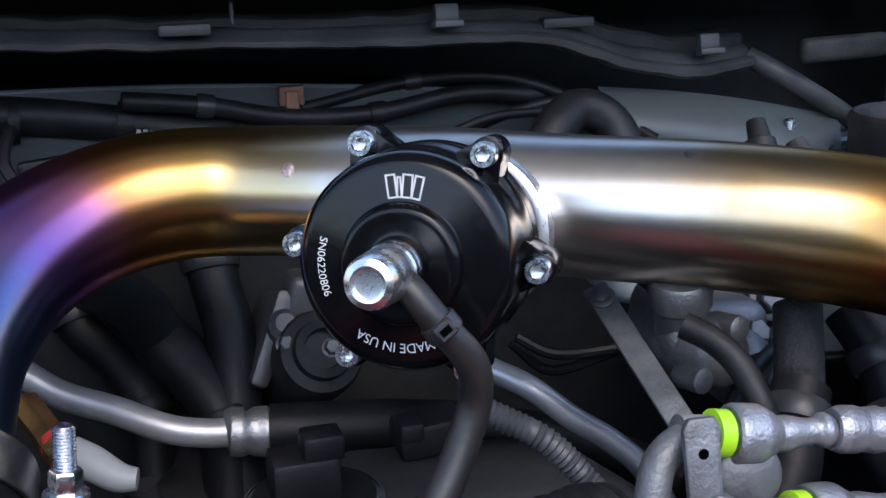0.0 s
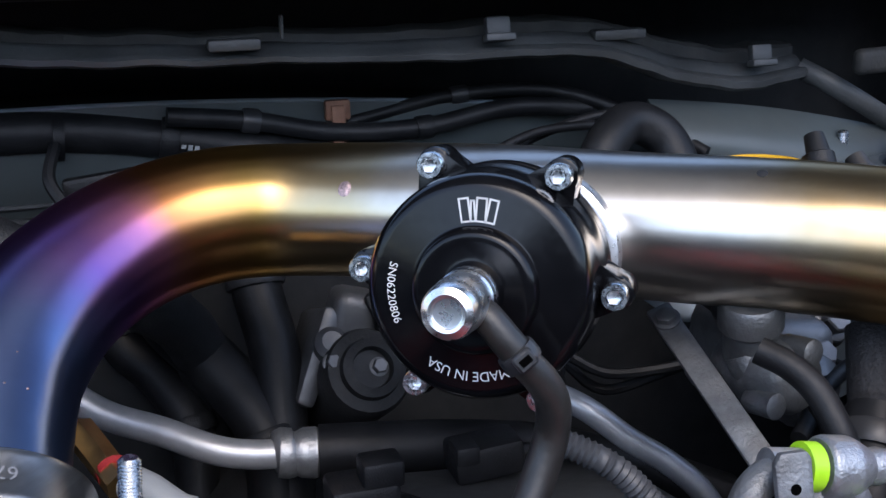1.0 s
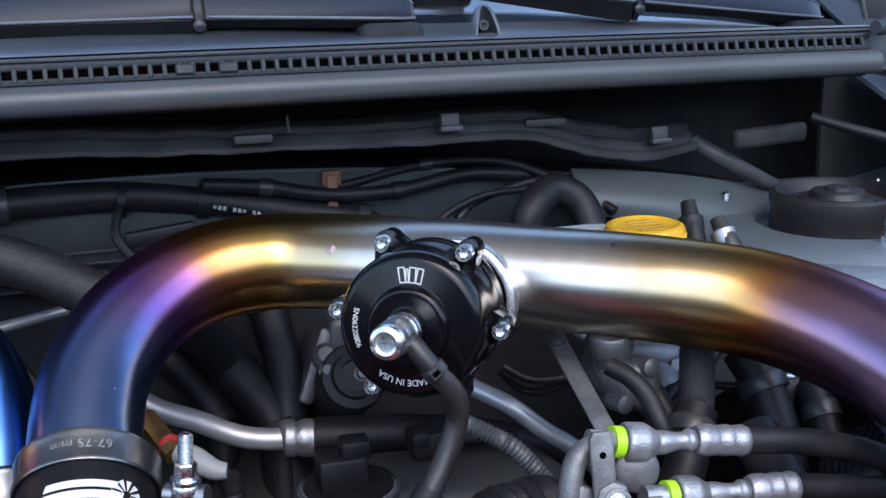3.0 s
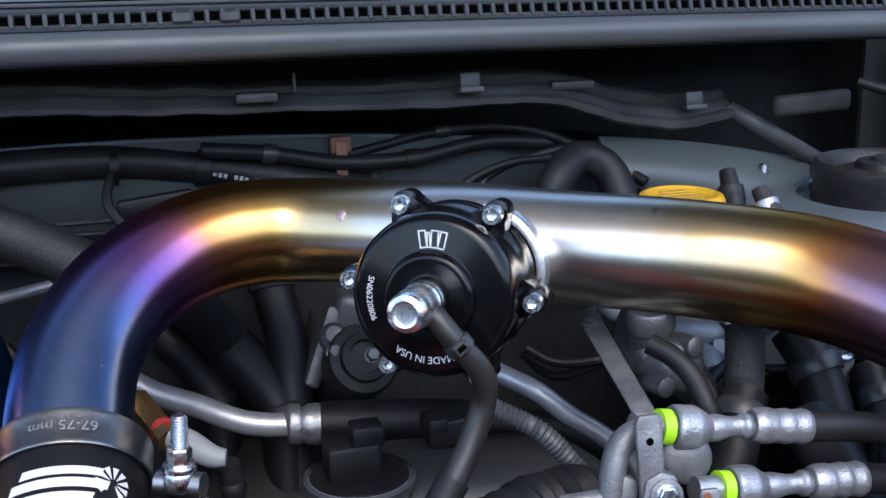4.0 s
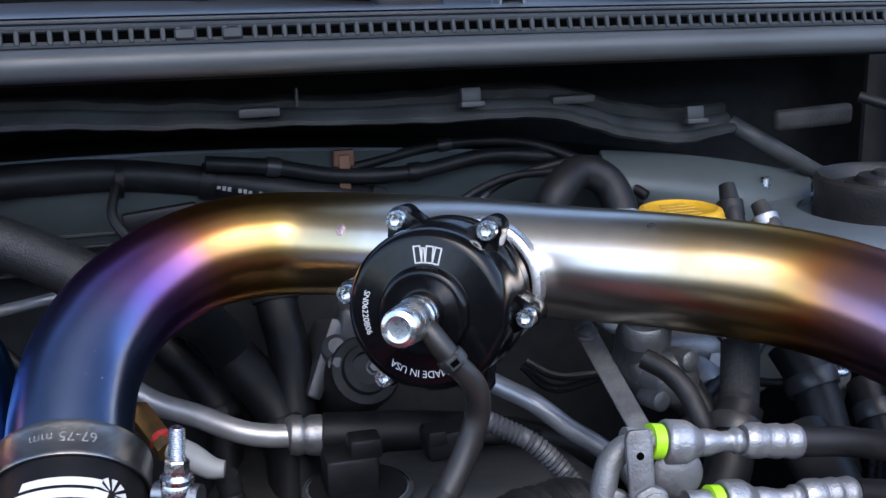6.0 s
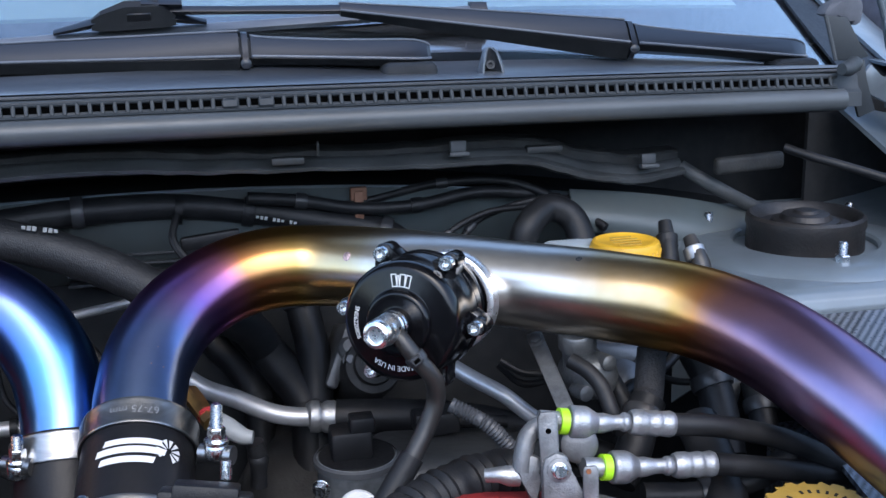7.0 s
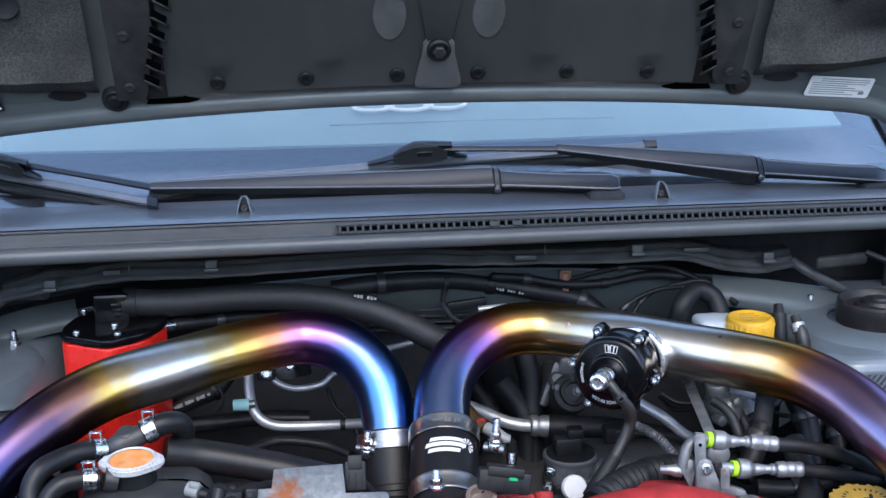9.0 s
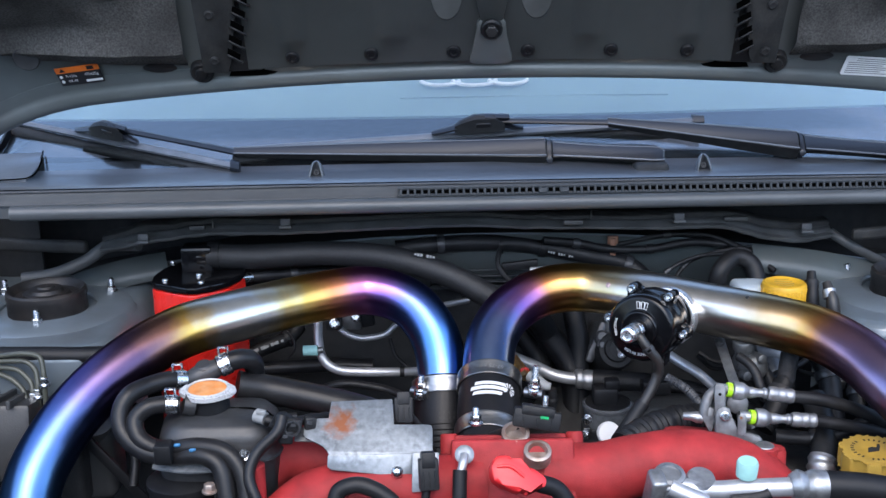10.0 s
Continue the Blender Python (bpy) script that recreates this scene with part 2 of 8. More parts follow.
M_STICKER = mat("worn_orange_sticker", (0.85, 0.28, 0.05), rough=0.5, var=0.2, dirt=(0.85, 0.55, 0.3), dirt_scale=70, dirt_amount=0.4)
M_RUSTMETAL = mat("bare_boss", (0.42, 0.36, 0.32), rough=0.45, metal=0.7, var=0.3, bump=0.2, dirt=(0.22, 0.10, 0.06), dirt_scale=80, dirt_amount=0.45)
M_DARKALU = mat("stained_alloy", (0.2, 0.2, 0.205), rough=0.5, metal=0.7, var=0.35, bump=0.3, dirt=(0.08, 0.08, 0.08), dirt_scale=30)
M_GALV_RUST = mat("galvanised_rusty", (0.235, 0.255, 0.275), rough=0.45, metal=0.6, var=0.35, scale=160, bump=0.1, dirt=(0.23, 0.25, 0.265), dirt_scale=60)
M_WIPER = mat("satin_black_paint", (0.010, 0.012, 0.018), rough=0.3, var=0.04, scale=20, bump=0.0, coat=0.0, rough_var=0.005, spec=0.5)
M_RAIL = mat("dusty_rail_plastic", (0.052, 0.056, 0.058), rough=0.55, var=0.4, scale=25, bump=0.3, dirt=(0.075, 0.075, 0.072), dirt_scale=35, dirt_amount=0.3)
M_DARKRAIL = mat("dull_black_strip", (0.018, 0.019, 0.019), rough=0.7, var=0.5, scale=40, bump=0.4, dirt=(0.045, 0.042, 0.038), dirt_scale=50, dirt_amount=0.35)
M_CLIPGREY = mat("faded_grey_plastic", (0.07, 0.074, 0.078), rough=0.5, var=0.15)
# Body paint darkened for the shade below the cowl, with some dust.
M_LEDGE = mat("shaded_dusty_paint", (0.072, 0.090, 0.094), rough=0.45, metal=0.1, var=0.2, scale=10, bump=0.05, dirt=(0.07, 0.075, 0.072), dirt_scale=14)
M_DULLWHITE = mat("dull_white_plastic", (0.28, 0.29, 0.29), rough=0.5, var=0.12, bump=0.1)
# Near-black for painted shade in slots, louvres and holes, and for dark seams.
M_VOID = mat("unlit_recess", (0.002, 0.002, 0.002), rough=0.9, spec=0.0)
# Pale lavender where black is due: painted sky reflection of the windscreen.
M_DASH = mat("sky_tinted_dash", (0.14, 0.14, 0.17), rough=0.7, var=0.2)
M_DARKMETAL = mat("dark_engine_casting", (0.045, 0.045, 0.046), rough=0.6, metal=0.5, var=0.4, scale=50, bump=0.4, dirt=(0.03, 0.03, 0.03), dirt_scale=18)
M_GROUND = mat("worn_asphalt", (0.05, 0.05, 0.052), rough=0.9, var=0.3, scale=30, bump=0.8, bump_scale=200)


def carbon_material():
    m = mat("carbon_weave", (0.02, 0.022, 0.025), rough=0.3, var=0.2, coat=0.5)
    nt = m.node_tree
    tc = nt.nodes.new("ShaderNodeTexCoord")
    mp = nt.nodes.new("ShaderNodeMapping")
    mp.inputs["Rotation"].default_value = (0, 0, radians(45))
    mp.inputs["Scale"].default_value = (1, 1, 1)
    ck = nt.nodes.new("ShaderNodeTexWave")
    ck.inputs["Scale"].default_value = 60
    nt.links.new(tc.outputs["Object"], mp.inputs[0])
    nt.links.new(mp.outputs[0], ck.inputs[0])
    mx = nt.nodes.new("ShaderNodeMix")
    mx.data_type = "RGBA"
    mx.inputs[6].default_value, mx.inputs[7].default_value = (0.01, 0.01, 0.012, 1), (0.10, 0.11, 0.13, 1)
    nt.links.new(ck.outputs["Fac"], mx.inputs[0])
    nt.links.new(mx.outputs[2], nt.nodes["Principled BSDF"].inputs["Base Color"])
    return m


M_CARBON = carbon_material()


def add_rust(m, at, reach):
    """A patch of rust of uneven outline round a place on the sheet."""
    nt = m.node_tree
    b = nt.nodes["Principled BSDF"]
    was = b.inputs["Base Color"].links[0].from_socket
    tc = nt.nodes.new("ShaderNodeTexCoord")
    ds = nt.nodes.new("ShaderNodeVectorMath")
    ds.operation = "DISTANCE"
    ds.inputs[1].default_value = at
    nt.links.new(tc.outputs["Object"], ds.inputs[0])
    ns = nt.nodes.new("ShaderNodeTexNoise")
    ns.inputs["Scale"].default_value, ns.inputs["Detail"].default_value = 90, 8
    nt.links.new(tc.outputs["Object"], ns.inputs["Vector"])
    ma = nt.nodes.new("ShaderNodeMath")
    ma.operation = "MULTIPLY_ADD"
    ma.inputs[1].default_value = -reach * 2.4
    nt.links.new(ns.outputs["Fac"], ma.inputs[0])
    nt.links.new(ds.outputs["Value"], ma.inputs[2])
    mr = nt.nodes.new("ShaderNodeMapRange")
    mr.inputs["From Min"].default_value, mr.inputs["From Max"].default_value = 0.0, -reach * 0.7
    nt.links.new(ma.outputs[0], mr.inputs["Value"])
    mx = nt.nodes.new("ShaderNodeMix")
    mx.data_type = "RGBA"
    mx.inputs[7].default_value = (0.28, 0.10, 0.045, 1)
    nt.links.new(mr.outputs[0], mx.inputs[0])
    nt.links.new(was, mx.inputs[6])
    nt.links.new(mx.outputs[2], b.inputs["Base Color"])


add_rust(M_GALV_RUST, (-0.174, 0.323, 0.864), 0.019)
M_GLASS = bpy.data.materials.new("windscreen_glass")
M_GLASS.use_nodes = True
gb = M_GLASS.node_tree.nodes["Principled BSDF"]
gb.inputs["Transmission Weight"].default_value, gb.inputs["Roughness"].default_value = 1.0, 0.0
gb.inputs["Base Color"].default_value, gb.inputs["IOR"].default_value = (0.86, 0.9, 0.9, 1), 1.72


# ---- building helpers ----
def thing(name, at, label, category, group="", kind=""):
    ob = new(name)
    ob.empty_display_size = 0.02
    ob.matrix_basis = Matrix.Translation(at)
    return tagged(ob, label, category, group, kind)


def smooth(me, angle=40):
    me.polygons.foreach_set("use_smooth", [True] * len(me.polygons))
    me.set_sharp_from_angle(angle=radians(angle))


def to_mesh(name, bm, material, angle=40):
    me = bpy.data.meshes.new(name)
    bmesh.ops.recalc_face_normals(bm, faces=bm.faces[:])
    bm.to_mesh(me)
    bm.free()
    me.materials.append(material)
    smooth(me, angle)
    return me


def part(name, bm, material, parent, label="", m=None, angle=40):
    """Links a bmesh (in world coordinates) or a shared mesh as one part under a thing or another part."""
    me = bm if isinstance(bm, bpy.types.Mesh) else to_mesh(name, bm, material, angle)
    ob = new(name, me)
    ob.parent = parent
    if parent.type == "EMPTY":
        ob.matrix_parent_inverse = parent.matrix_basis.inverted()
    elif parent.matrix_basis != Matrix.Identity(4):
        ob.matrix_parent_inverse = parent.matrix_basis.inverted()
    if m is not None:
        ob.matrix_basis = m
    return tagged(ob, label)


def lone(name, bm, material, label, category, kind="", group="", angle=40):
    """A thing that is one mesh."""
    return tagged(new(name, to_mesh(name, bm, material, angle)), label, category, group, kind)


def spline(pts, n=8):
    """Points of a smooth curve through pts, with the control parameter of each."""
    p = [Vector(q) for q in pts]
    p = [2 * p[0] - p[1]] + p + [2 * p[-1] - p[-2]]
    out = []
    for i in range(1, len(p) - 2):
        a, b, c, d = p[i - 1 : i + 3]
        for k in range(n):
            t = k / n
            out.append((0.5 * (2 * b + (c - a) * t + (2 * a - 5 * b + 4 * c - d) * t * t + (3 * b - a - 3 * c + d) * t**3), i - 1 + t))
    out.append((p[-2], len(pts) - 1.0))
    return out


def tube(pts, r, seg=18, n=8, caps=True, ribs=0.0, rib_len=0.0, bm=None):
    """A round hose or pipe swept along a smooth curve; r: one radius or one for each point."""
    bm = bm or bmesh.new()
    lay = bm.verts.layers.float.get("along") or bm.verts.layers.float.new("along")
    lay2 = bm.verts.layers.float_vector.get("way") or bm.verts.layers.float_vector.new("way")
    path = spline(pts, n)
    radii = [r] * len(pts) if isinstance(r, (int, float)) else list(r)
    rings, side, length = [], None, 0.0
    for i, (c, u) in enumerate(path):
        a = path[max(0, i - 1)][0]
        b = path[min(len(path) - 1, i + 1)][0]
        d = (b - a).normalized()
        length += (c - path[i - 1][0]).length if i else 0
        if side is None:
            side = d.cross(Vector((0.13, 0.31, 0.94))).normalized()
        side = (side - d * side.dot(d)).normalized()
        up = d.cross(side)
        k = min(int(u), len(radii) - 2) if len(radii) > 1 else 0
        rad = radii[k] + (radii[k + 1] - radii[k]) * (u - k)
        if ribs:
            rad += ribs * math.sin(2 * math.pi * length / rib_len)
        ring = []
        for s in range(seg):
            w = 2 * math.pi * s / seg
            v = bm.verts.new(c + rad * (math.cos(w) * side + math.sin(w) * up))
            v[lay], v[lay2] = u / (len(pts) - 1), d
            ring.append(v)
        rings.append(ring)
    for a, b in zip(rings, rings[1:]):
        for s in range(seg):
            bm.faces.new((a[s], a[(s + 1) % seg], b[(s + 1) % seg], b[s]))
    if caps:
        bm.faces.new(rings[0][::-1])
        bm.faces.new(rings[-1])
    return bm


def frame_of(at, axis, up=(0, 0, 1)):
    """A matrix whose z runs along axis, at a place."""
    z = Vector(axis).normalized()
    x = Vector(up).cross(z)
    if x.length < 1e-4:
        x = Vector((1, 0, 0))
    x.normalize()
    y = z.cross(x)
    m = Matrix((x, y, z)).transposed().to_4x4()
    m.translation = Vector(at)
    return m


def lathe(profile, m=None, seg=32, bm=None):
    """Turns (radius, height) pairs round the z axis of m."""
    bm = bm or bmesh.new()
    m = m or Matrix.Identity(4)
    rings = []
    for r, h in profile:
        if r < 1e-6:
            rings.append([bm.verts.new(m @ Vector((0, 0, h)))])
        else:
            rings.append([bm.verts.new(m @ Vector((r * math.cos(2 * math.pi * s / seg), r * math.sin(2 * math.pi * s / seg), h))) for s in range(seg)])
    for a, b in zip(rings, rings[1:]):
        for s in range(seg):
            t = (s + 1) % seg
            if len(a) == 1 and len(b) > 1:
                bm.faces.new((a[0], b[s], b[t]))
            elif len(b) == 1 and len(a) > 1:
                bm.faces.new((a[s], a[t], b[0]))
            elif len(a) > 1:
                bm.faces.new((a[s], a[t], b[t], b[s]))
    return bm


def box(size, m=None, bevel=0.003, seg=2, bm=None, taper=1.0):
    """A rounded block centred at m."""
    tmp = bmesh.new()
    bmesh.ops.create_cube(tmp, size=1)
    for v in tmp.verts:
        k = taper if v.co.z > 0 else 1.0
        v.co = Vector((v.co.x * size[0] * k, v.co.y * size[1] * k, v.co.z * size[2]))
    if bevel:
        bmesh.ops.bevel(tmp, geom=tmp.edges[:], offset=min(bevel, min(size) * 0.45), segments=seg, affect="EDGES", profile=0.5)
    if m is not None:
        bmesh.ops.transform(tmp, matrix=m, verts=tmp.verts[:])
    if bm is None:
        return tmp
    return join(bm, tmp)


def join(bm, other):
    me = bpy.data.meshes.new("tmp")
    other.to_mesh(me)
    other.free()
    bm.from_mesh(me)
    bpy.data.meshes.remove(me)
    return bm


def plate(outline, thick, m, bevel=0.0012, bm=None):
    """A flat sheet cut to an outline (x, y) in m's plane, with its thickness along z."""
    tmp = bmesh.new()
    low = [tmp.verts.new((x, y, -thick / 2)) for x, y in outline]
    high = [tmp.verts.new((x, y, thick / 2)) for x, y in outline]
    tmp.faces.new(low[::-1])
    tmp.faces.new(high)
    for i in range(len(outline)):
        j = (i + 1) % len(outline)
        tmp.faces.new((low[i], low[j], high[j], high[i]))
    if bevel:
        bmesh.ops.bevel(tmp, geom=tmp.edges[:], offset=bevel, segments=2, affect="EDGES", profile=0.5)
    bmesh.ops.transform(tmp, matrix=m, verts=tmp.verts[:])
    return tmp if bm is None else join(bm, tmp)


def surface(f, us, vs, thick=0.0):
    """A sheet through f(u, v) for all us and vs, given thickness along its normal."""
    bm = bmesh.new()
    g = [[bm.verts.new(f(u, v)) for v in vs] for u in us]
    for i in range(len(us) - 1):
        for j in range(len(vs) - 1):
            bm.faces.new((g[i][j], g[i + 1][j], g[i + 1][j + 1], g[i][j + 1]))
    if thick:
        bmesh.ops.recalc_face_normals(bm, faces=bm.faces[:])
        bmesh.ops.solidify(bm, geom=bm.faces[:], thickness=thick)
    return bm


def span(a, b, n):
    return [a + (b - a) * i / (n - 1) for i in range(n)]


def hex_bolt(r, h, stud=0.0, stud_r=0.0):
    """A flanged hexagon head on z, with a threaded stud above if asked."""
    bm = lathe([(0, 0), (r * 1.35, 0), (r * 1.35, h * 0.2), (r * 1.2, h * 0.28), (0, h * 0.28)], seg=20)
    head = lathe([(r, h * 0.28), (r, h * 0.9), (r * 0.86, h), (0, h)], seg=6)
    join(bm, head)
    if stud:
        prof, z = [(stud_r, h)], h
        while z < h + stud:
            prof += [(stud_r, z), (stud_r * 0.84, z + 0.0006)]
            z += 0.0012
        join(bm, lathe(prof + [(stud_r * 0.7, z), (0, z)], seg=14))
    return bm


def socket_bolt(r, h):
    """A cap screw with a hexagon recess, along z."""
    bm = lathe([(r, -h), (r, -0.0006), (r * 0.93, 0), (r * 0.62, 0)], seg=24)
    join(bm, lathe([(r * 0.62, 0), (r * 0.55, 0), (r * 0.55, -h * 0.6), (0, -h * 0.7)], seg=6))
    return bm


def words(body, size):
    """Flat mesh data of a line of writing, centred on its middle, 1 unit = size metres high."""
    cu = bpy.data.curves.new("words", "FONT")
    cu.body, cu.size, cu.align_x, cu.align_y = body, size, "CENTER", "CENTER"
    ob = new("words_tmp", cu)
    me = bpy.data.meshes.new_from_object(ob.evaluated_get(bpy.context.evaluated_depsgraph_get()))
    bm = bmesh.new()
    bm.from_mesh(me)
    bpy.data.objects.remove(ob)
    bpy.data.curves.remove(cu)
    bpy.data.meshes.remove(me)
    return bm


# ---- ground and the bay that closes in the engine ----
def grid_ground(u, v):
    return Vector((u, v, 0.0))


lone("ground", surface(grid_ground, span(-400, 400, 9), span(-400, 400, 9)), M_GROUND, "grey worn asphalt under the parked car", "ground", "structure")


M_WALL = mat("plain_render", (0.12, 0.12, 0.115), rough=0.9, var=0.15, scale=2, bump=0.3, bump_scale=60)
# Unseen low wall, added to cut off the lowest sky ahead of the car.
lone("front_sky_blocker", box((16.0, 0.25, 2.0), pose(0, -4.6, 1.0), 0.02), M_WALL, "unseen dark wall in front of the car, added to block low sky", "wall", "structure")


# Added out of view so that the pipe tops reflect less rear sky.
lone("rear_sky_blocker", box((18.0, 0.3, 3.6), pose(0, 6.2, 1.8), 0.02), M_WALL, "unseen dark wall behind the car, added to darken reflections", "wall", "structure")


van = thing("parked_van", (3.0, 3.5, 0.0), "white parked van beyond the open bonnet", "van")
part("body", box((1.7, 3.6, 1.5), pose(3.06, 3.9, 1.17), 0.12, 4), M_LABEL, van)
part("sill", box((1.6, 3.4, 0.30), pose(3.06, 3.9, 0.30), 0.04, 2), M_SHADERUBBER, van, "black sill below the body")
tyre = to_mesh("tyre", lathe([(0.17, -0.09), (0.29, -0.10), (0.31, -0.07), (0.31, 0.07), (0.29, 0.10), (0.17, 0.09)], pose(0, 0, 0, 0, 90, 0), 32), M_RUBBER)
for x in (2.32, 3.80):
    for y in (2.9, 4.9):
        part("tyre", tyre, None, van, m=pose(x, y, 0.31))


def bow(x):
    """How far the scuttle line swings back towards the sides."""
    return 0.28 * x * x


shell = thing("car_body", (0, 0.6, 0.35), "grey-blue painted engine bay of a parked car", "car body")
# firewall and bay floor
def flange_top(x):
    """Height of the painted flange along the top of the firewall."""
    return 0.943 - 0.19 * x * x


# Firewall and plenum are black because their deep shade is put into the colour.
part("firewall", surface(lambda u, v: Vector((u, 0.785 + bow(u) * 0.5, (flange_top(u) - 0.045) * v)), span(-0.72, 0.72, 25), span(0, 1, 8), 0.004), M_SHADERUBBER, shell, "firewall coloured black for its deep shade")
part("firewall_ledge", surface(lambda u, v: Vector((u, 0.752 + bow(u) * 0.35 + 0.028 * v * v, flange_top(u) - 0.080 * v)), span(-0.62, 0.62, 31), span(0, 1, 8), 0.003), M_LEDGE, shell, "grey-blue painted flange along the firewall")
# The fold's highlight is painted: plain body paint on the darkened flange.
part("flange_highlight", tube([Vector((u, 0.752 + bow(u) * 0.35, flange_top(u) + 0.0005)) for u in span(-0.62, 0.62, 25)], 0.0016, 8, 4), M_PAINT, shell, "folded edge of the flange, painted paler for its highlight")
part("plenum_floor", surface(lambda u, v: Vector((u, 0.756 + bow(u) * 0.35 + 0.11 * v, flange_top(u) - 0.004)), span(-0.72, 0.72, 25), span(0, 1, 4), 0.003), M_SHADERUBBER, shell, "recess behind the flange, its shade painted black")
part("plenum_back", surface(lambda u, v: Vector((u, 0.862 + bow(u) * 0.35, 0.80 + 0.23 * v)), span(-0.72, 0.72, 25), span(0, 1, 4), 0.003), M_SHADERUBBER, shell, "recess behind the flange, its shade painted black")
for a, b, c, d in (((0.362, 0.724, 0.930), (0.538, 0.727, 0.899), (0.505, 0.694, 0.863), (0.353, 0.701, 0.899)), ((-0.575, 0.752, 0.896), (-0.447, 0.759, 0.924), (-0.429, 0.730, 0.895), (-0.539, 0.724, 0.872))):
    a, b, c, d = (Vector(v) for v in (a, b, c, d))
    part("ledge_corner", surface(lambda u, v: a.lerp(b, u).lerp(d.lerp(c, u), v) + Vector((0, -0.012 * math.sin(3.1 * v), 0.004 * math.sin(3.1 * u))), span(0, 1, 12), span(0, 1, 8), 0.003), M_LEDGE, shell)
# Unseen floor and front wall, added to keep light out of the bay.
part("unseen_undertray", box((1.5, 1.3, 0.01), pose(0, 0.2, 0.40), 0.002), M_PLASTIC, shell)
part("unseen_radiator_support", box((1.5, 0.05, 0.80), pose(0, -0.22, 0.40), 0.01), M_PLASTIC, shell)


def tower(cx, cy, cz, studs):
    """Strut tower: a pressed dome with a rolled hole, three studs and a dished rubber bearing cap."""
    bm = lathe([(0.0610, -0.018), (0.0610, -0.002), (0.0635, 0.0), (0.086, -0.001), (0.104, -0.004), (0.112, -0.010), (0.116, -0.022), (0.118, -0.04)], pose(cx, cy, cz), 48)
    p = part("strut_tower", bm, M_PAINT, shell)
    cap = lathe([(0.066, -0.016), (0.056, -0.015), (0.0505, -0.010), (0.0498, 0.012), (0.0512, 0.015), (0.0505, 0.0215), (0.0478, 0.0238), (0.0447, 0.0220), (0.041, 0.0140), (0.031, 0.0135), (0.0285, 0.0180), (0.0225, 0.0190), (0.020, 0.0230), (0.0115, 0.0240), (0.0095, 0.0262), (0.0, 0.0266)], pose(cx, cy, cz), 48)
    part("bearing_cap", cap, M_CAPRUBBER, p, "dusty dark brown strut bearing cap")
    stud = to_mesh("stud", hex_bolt(0.0065, 0.009, 0.010, 0.004), M_ZINC)
    for x, y in studs:
        part("stud", stud, None, p, m=pose(x, y, cz - 0.004))
    return p


M_CAPRUBBER = mat("dusty_cap", (0.014, 0.013, 0.013), rough=0.5, var=0.35, scale=60, bump=0.4, dirt=(0.060, 0.048, 0.042), dirt_scale=34, dirt_amount=0.22)
TR, TL = Vector((0.554, 0.652, 0.888)), Vector((-0.575, 0.637, 0.890))
tower(*TR, ((0.489, 0.708), (0.549, 0.580), (0.629, 0.708)))
tower(*TL, ((-0.509, 0.700), (-0.567, 0.570), (-0.652, 0.700)))


def apron(sgn, c):
    """Inner wing: the flat shelf round the tower with a rolled front edge, rising to the wing rail."""

    prof = [(0.0, -0.075), (0.0, -0.030), (0.001, -0.022), (0.004, -0.015), (0.009, -0.0105), (0.016, -0.008), (0.030, -0.007), (0.060, -0.006), (0.18, -0.006), (0.30, -0.006)]

    def f(u, v):
        k = min(int(v), len(prof) - 2)
        w = v - k
        dy, dz = (prof[k][n] + (prof[k + 1][n] - prof[k][n]) * w for n in (0, 1))
        x = c.x + sgn * (-0.135 + 0.42 * u)
        y0 = c.y - (0.127 if sgn > 0 else 0.150) + 0.09 * (max(0.0, 0.14 - u) / 0.14) ** 2
        rise = 0.10 * max(0.0, u - 0.55) ** 1.5 - 0.05 * (max(0.0, 0.08 - u) / 0.08) ** 2
        return Vector((x, y0 + dy, c.z + dz + rise + 0.0015 * noise.noise(Vector((x * 14, (y0 + dy) * 14, 2.0)))))

    part("inner_wing", surface(f, span(0, 1, 40), span(0, 9, 37), 0.003), M_PAINT, shell)


apron(1, TR)
apron(-1, TL)
for s in (1, -1):
    part("wing_side", surface(lambda u, v: Vector((s * (0.80 + 0.03 * v), -0.25 + 1.1 * u, 1.02 * v - 0.05 * (1 - u) * v)), span(0, 1, 10), span(0, 1, 6), 0.004), M_PAINT, shell)


for s in (1, -1):
    part("wing_top", surface(lambda u, v: Vector((s * (0.735 + 0.13 * u), -0.25 + 1.35 * v, 1.02 - 0.10 * (1 - v) ** 2 - 0.10 * u * u)), span(0, 1, 10), span(0, 1, 14), 0.003), M_PAINT, shell)
# End walls are painted black to stand for the shade in the recess.
for s in (1, -1):
    part("cowl_side", surface(lambda u, v: Vector((s * (0.630 + 0.230 * u), 0.80 + 0.05 * u, 0.55 + 0.46 * v - 0.03 * u)), span(0, 1, 8), span(0, 1, 8), 0.004), M_SHADERUBBER, shell, "end wall of the recess, painted black for shade")
# ---- scuttle: panel with slots, seal, clip rail ----
def seal_point(x, dy=0.0, dz=0.0):
    return Vector((x, 0.621 + 0.062 * x + 0.035 * x * x + dy, 1.0155 - 0.0138 * x - 0.012 * x * x + dz))


def sill_point(x, dy=0.0, dz=0.0):
    """The line under the windscreen's lower edge, from which the glass rises."""
    return Vector((x, 0.648 + bow(x) + dy, 1.010 - 0.062 * x * x + dz))


cowl = thing("cowl_panel", (0, 0.68, 1.0), "dark grey plastic cowl panel with a row of square slots", "car trim")


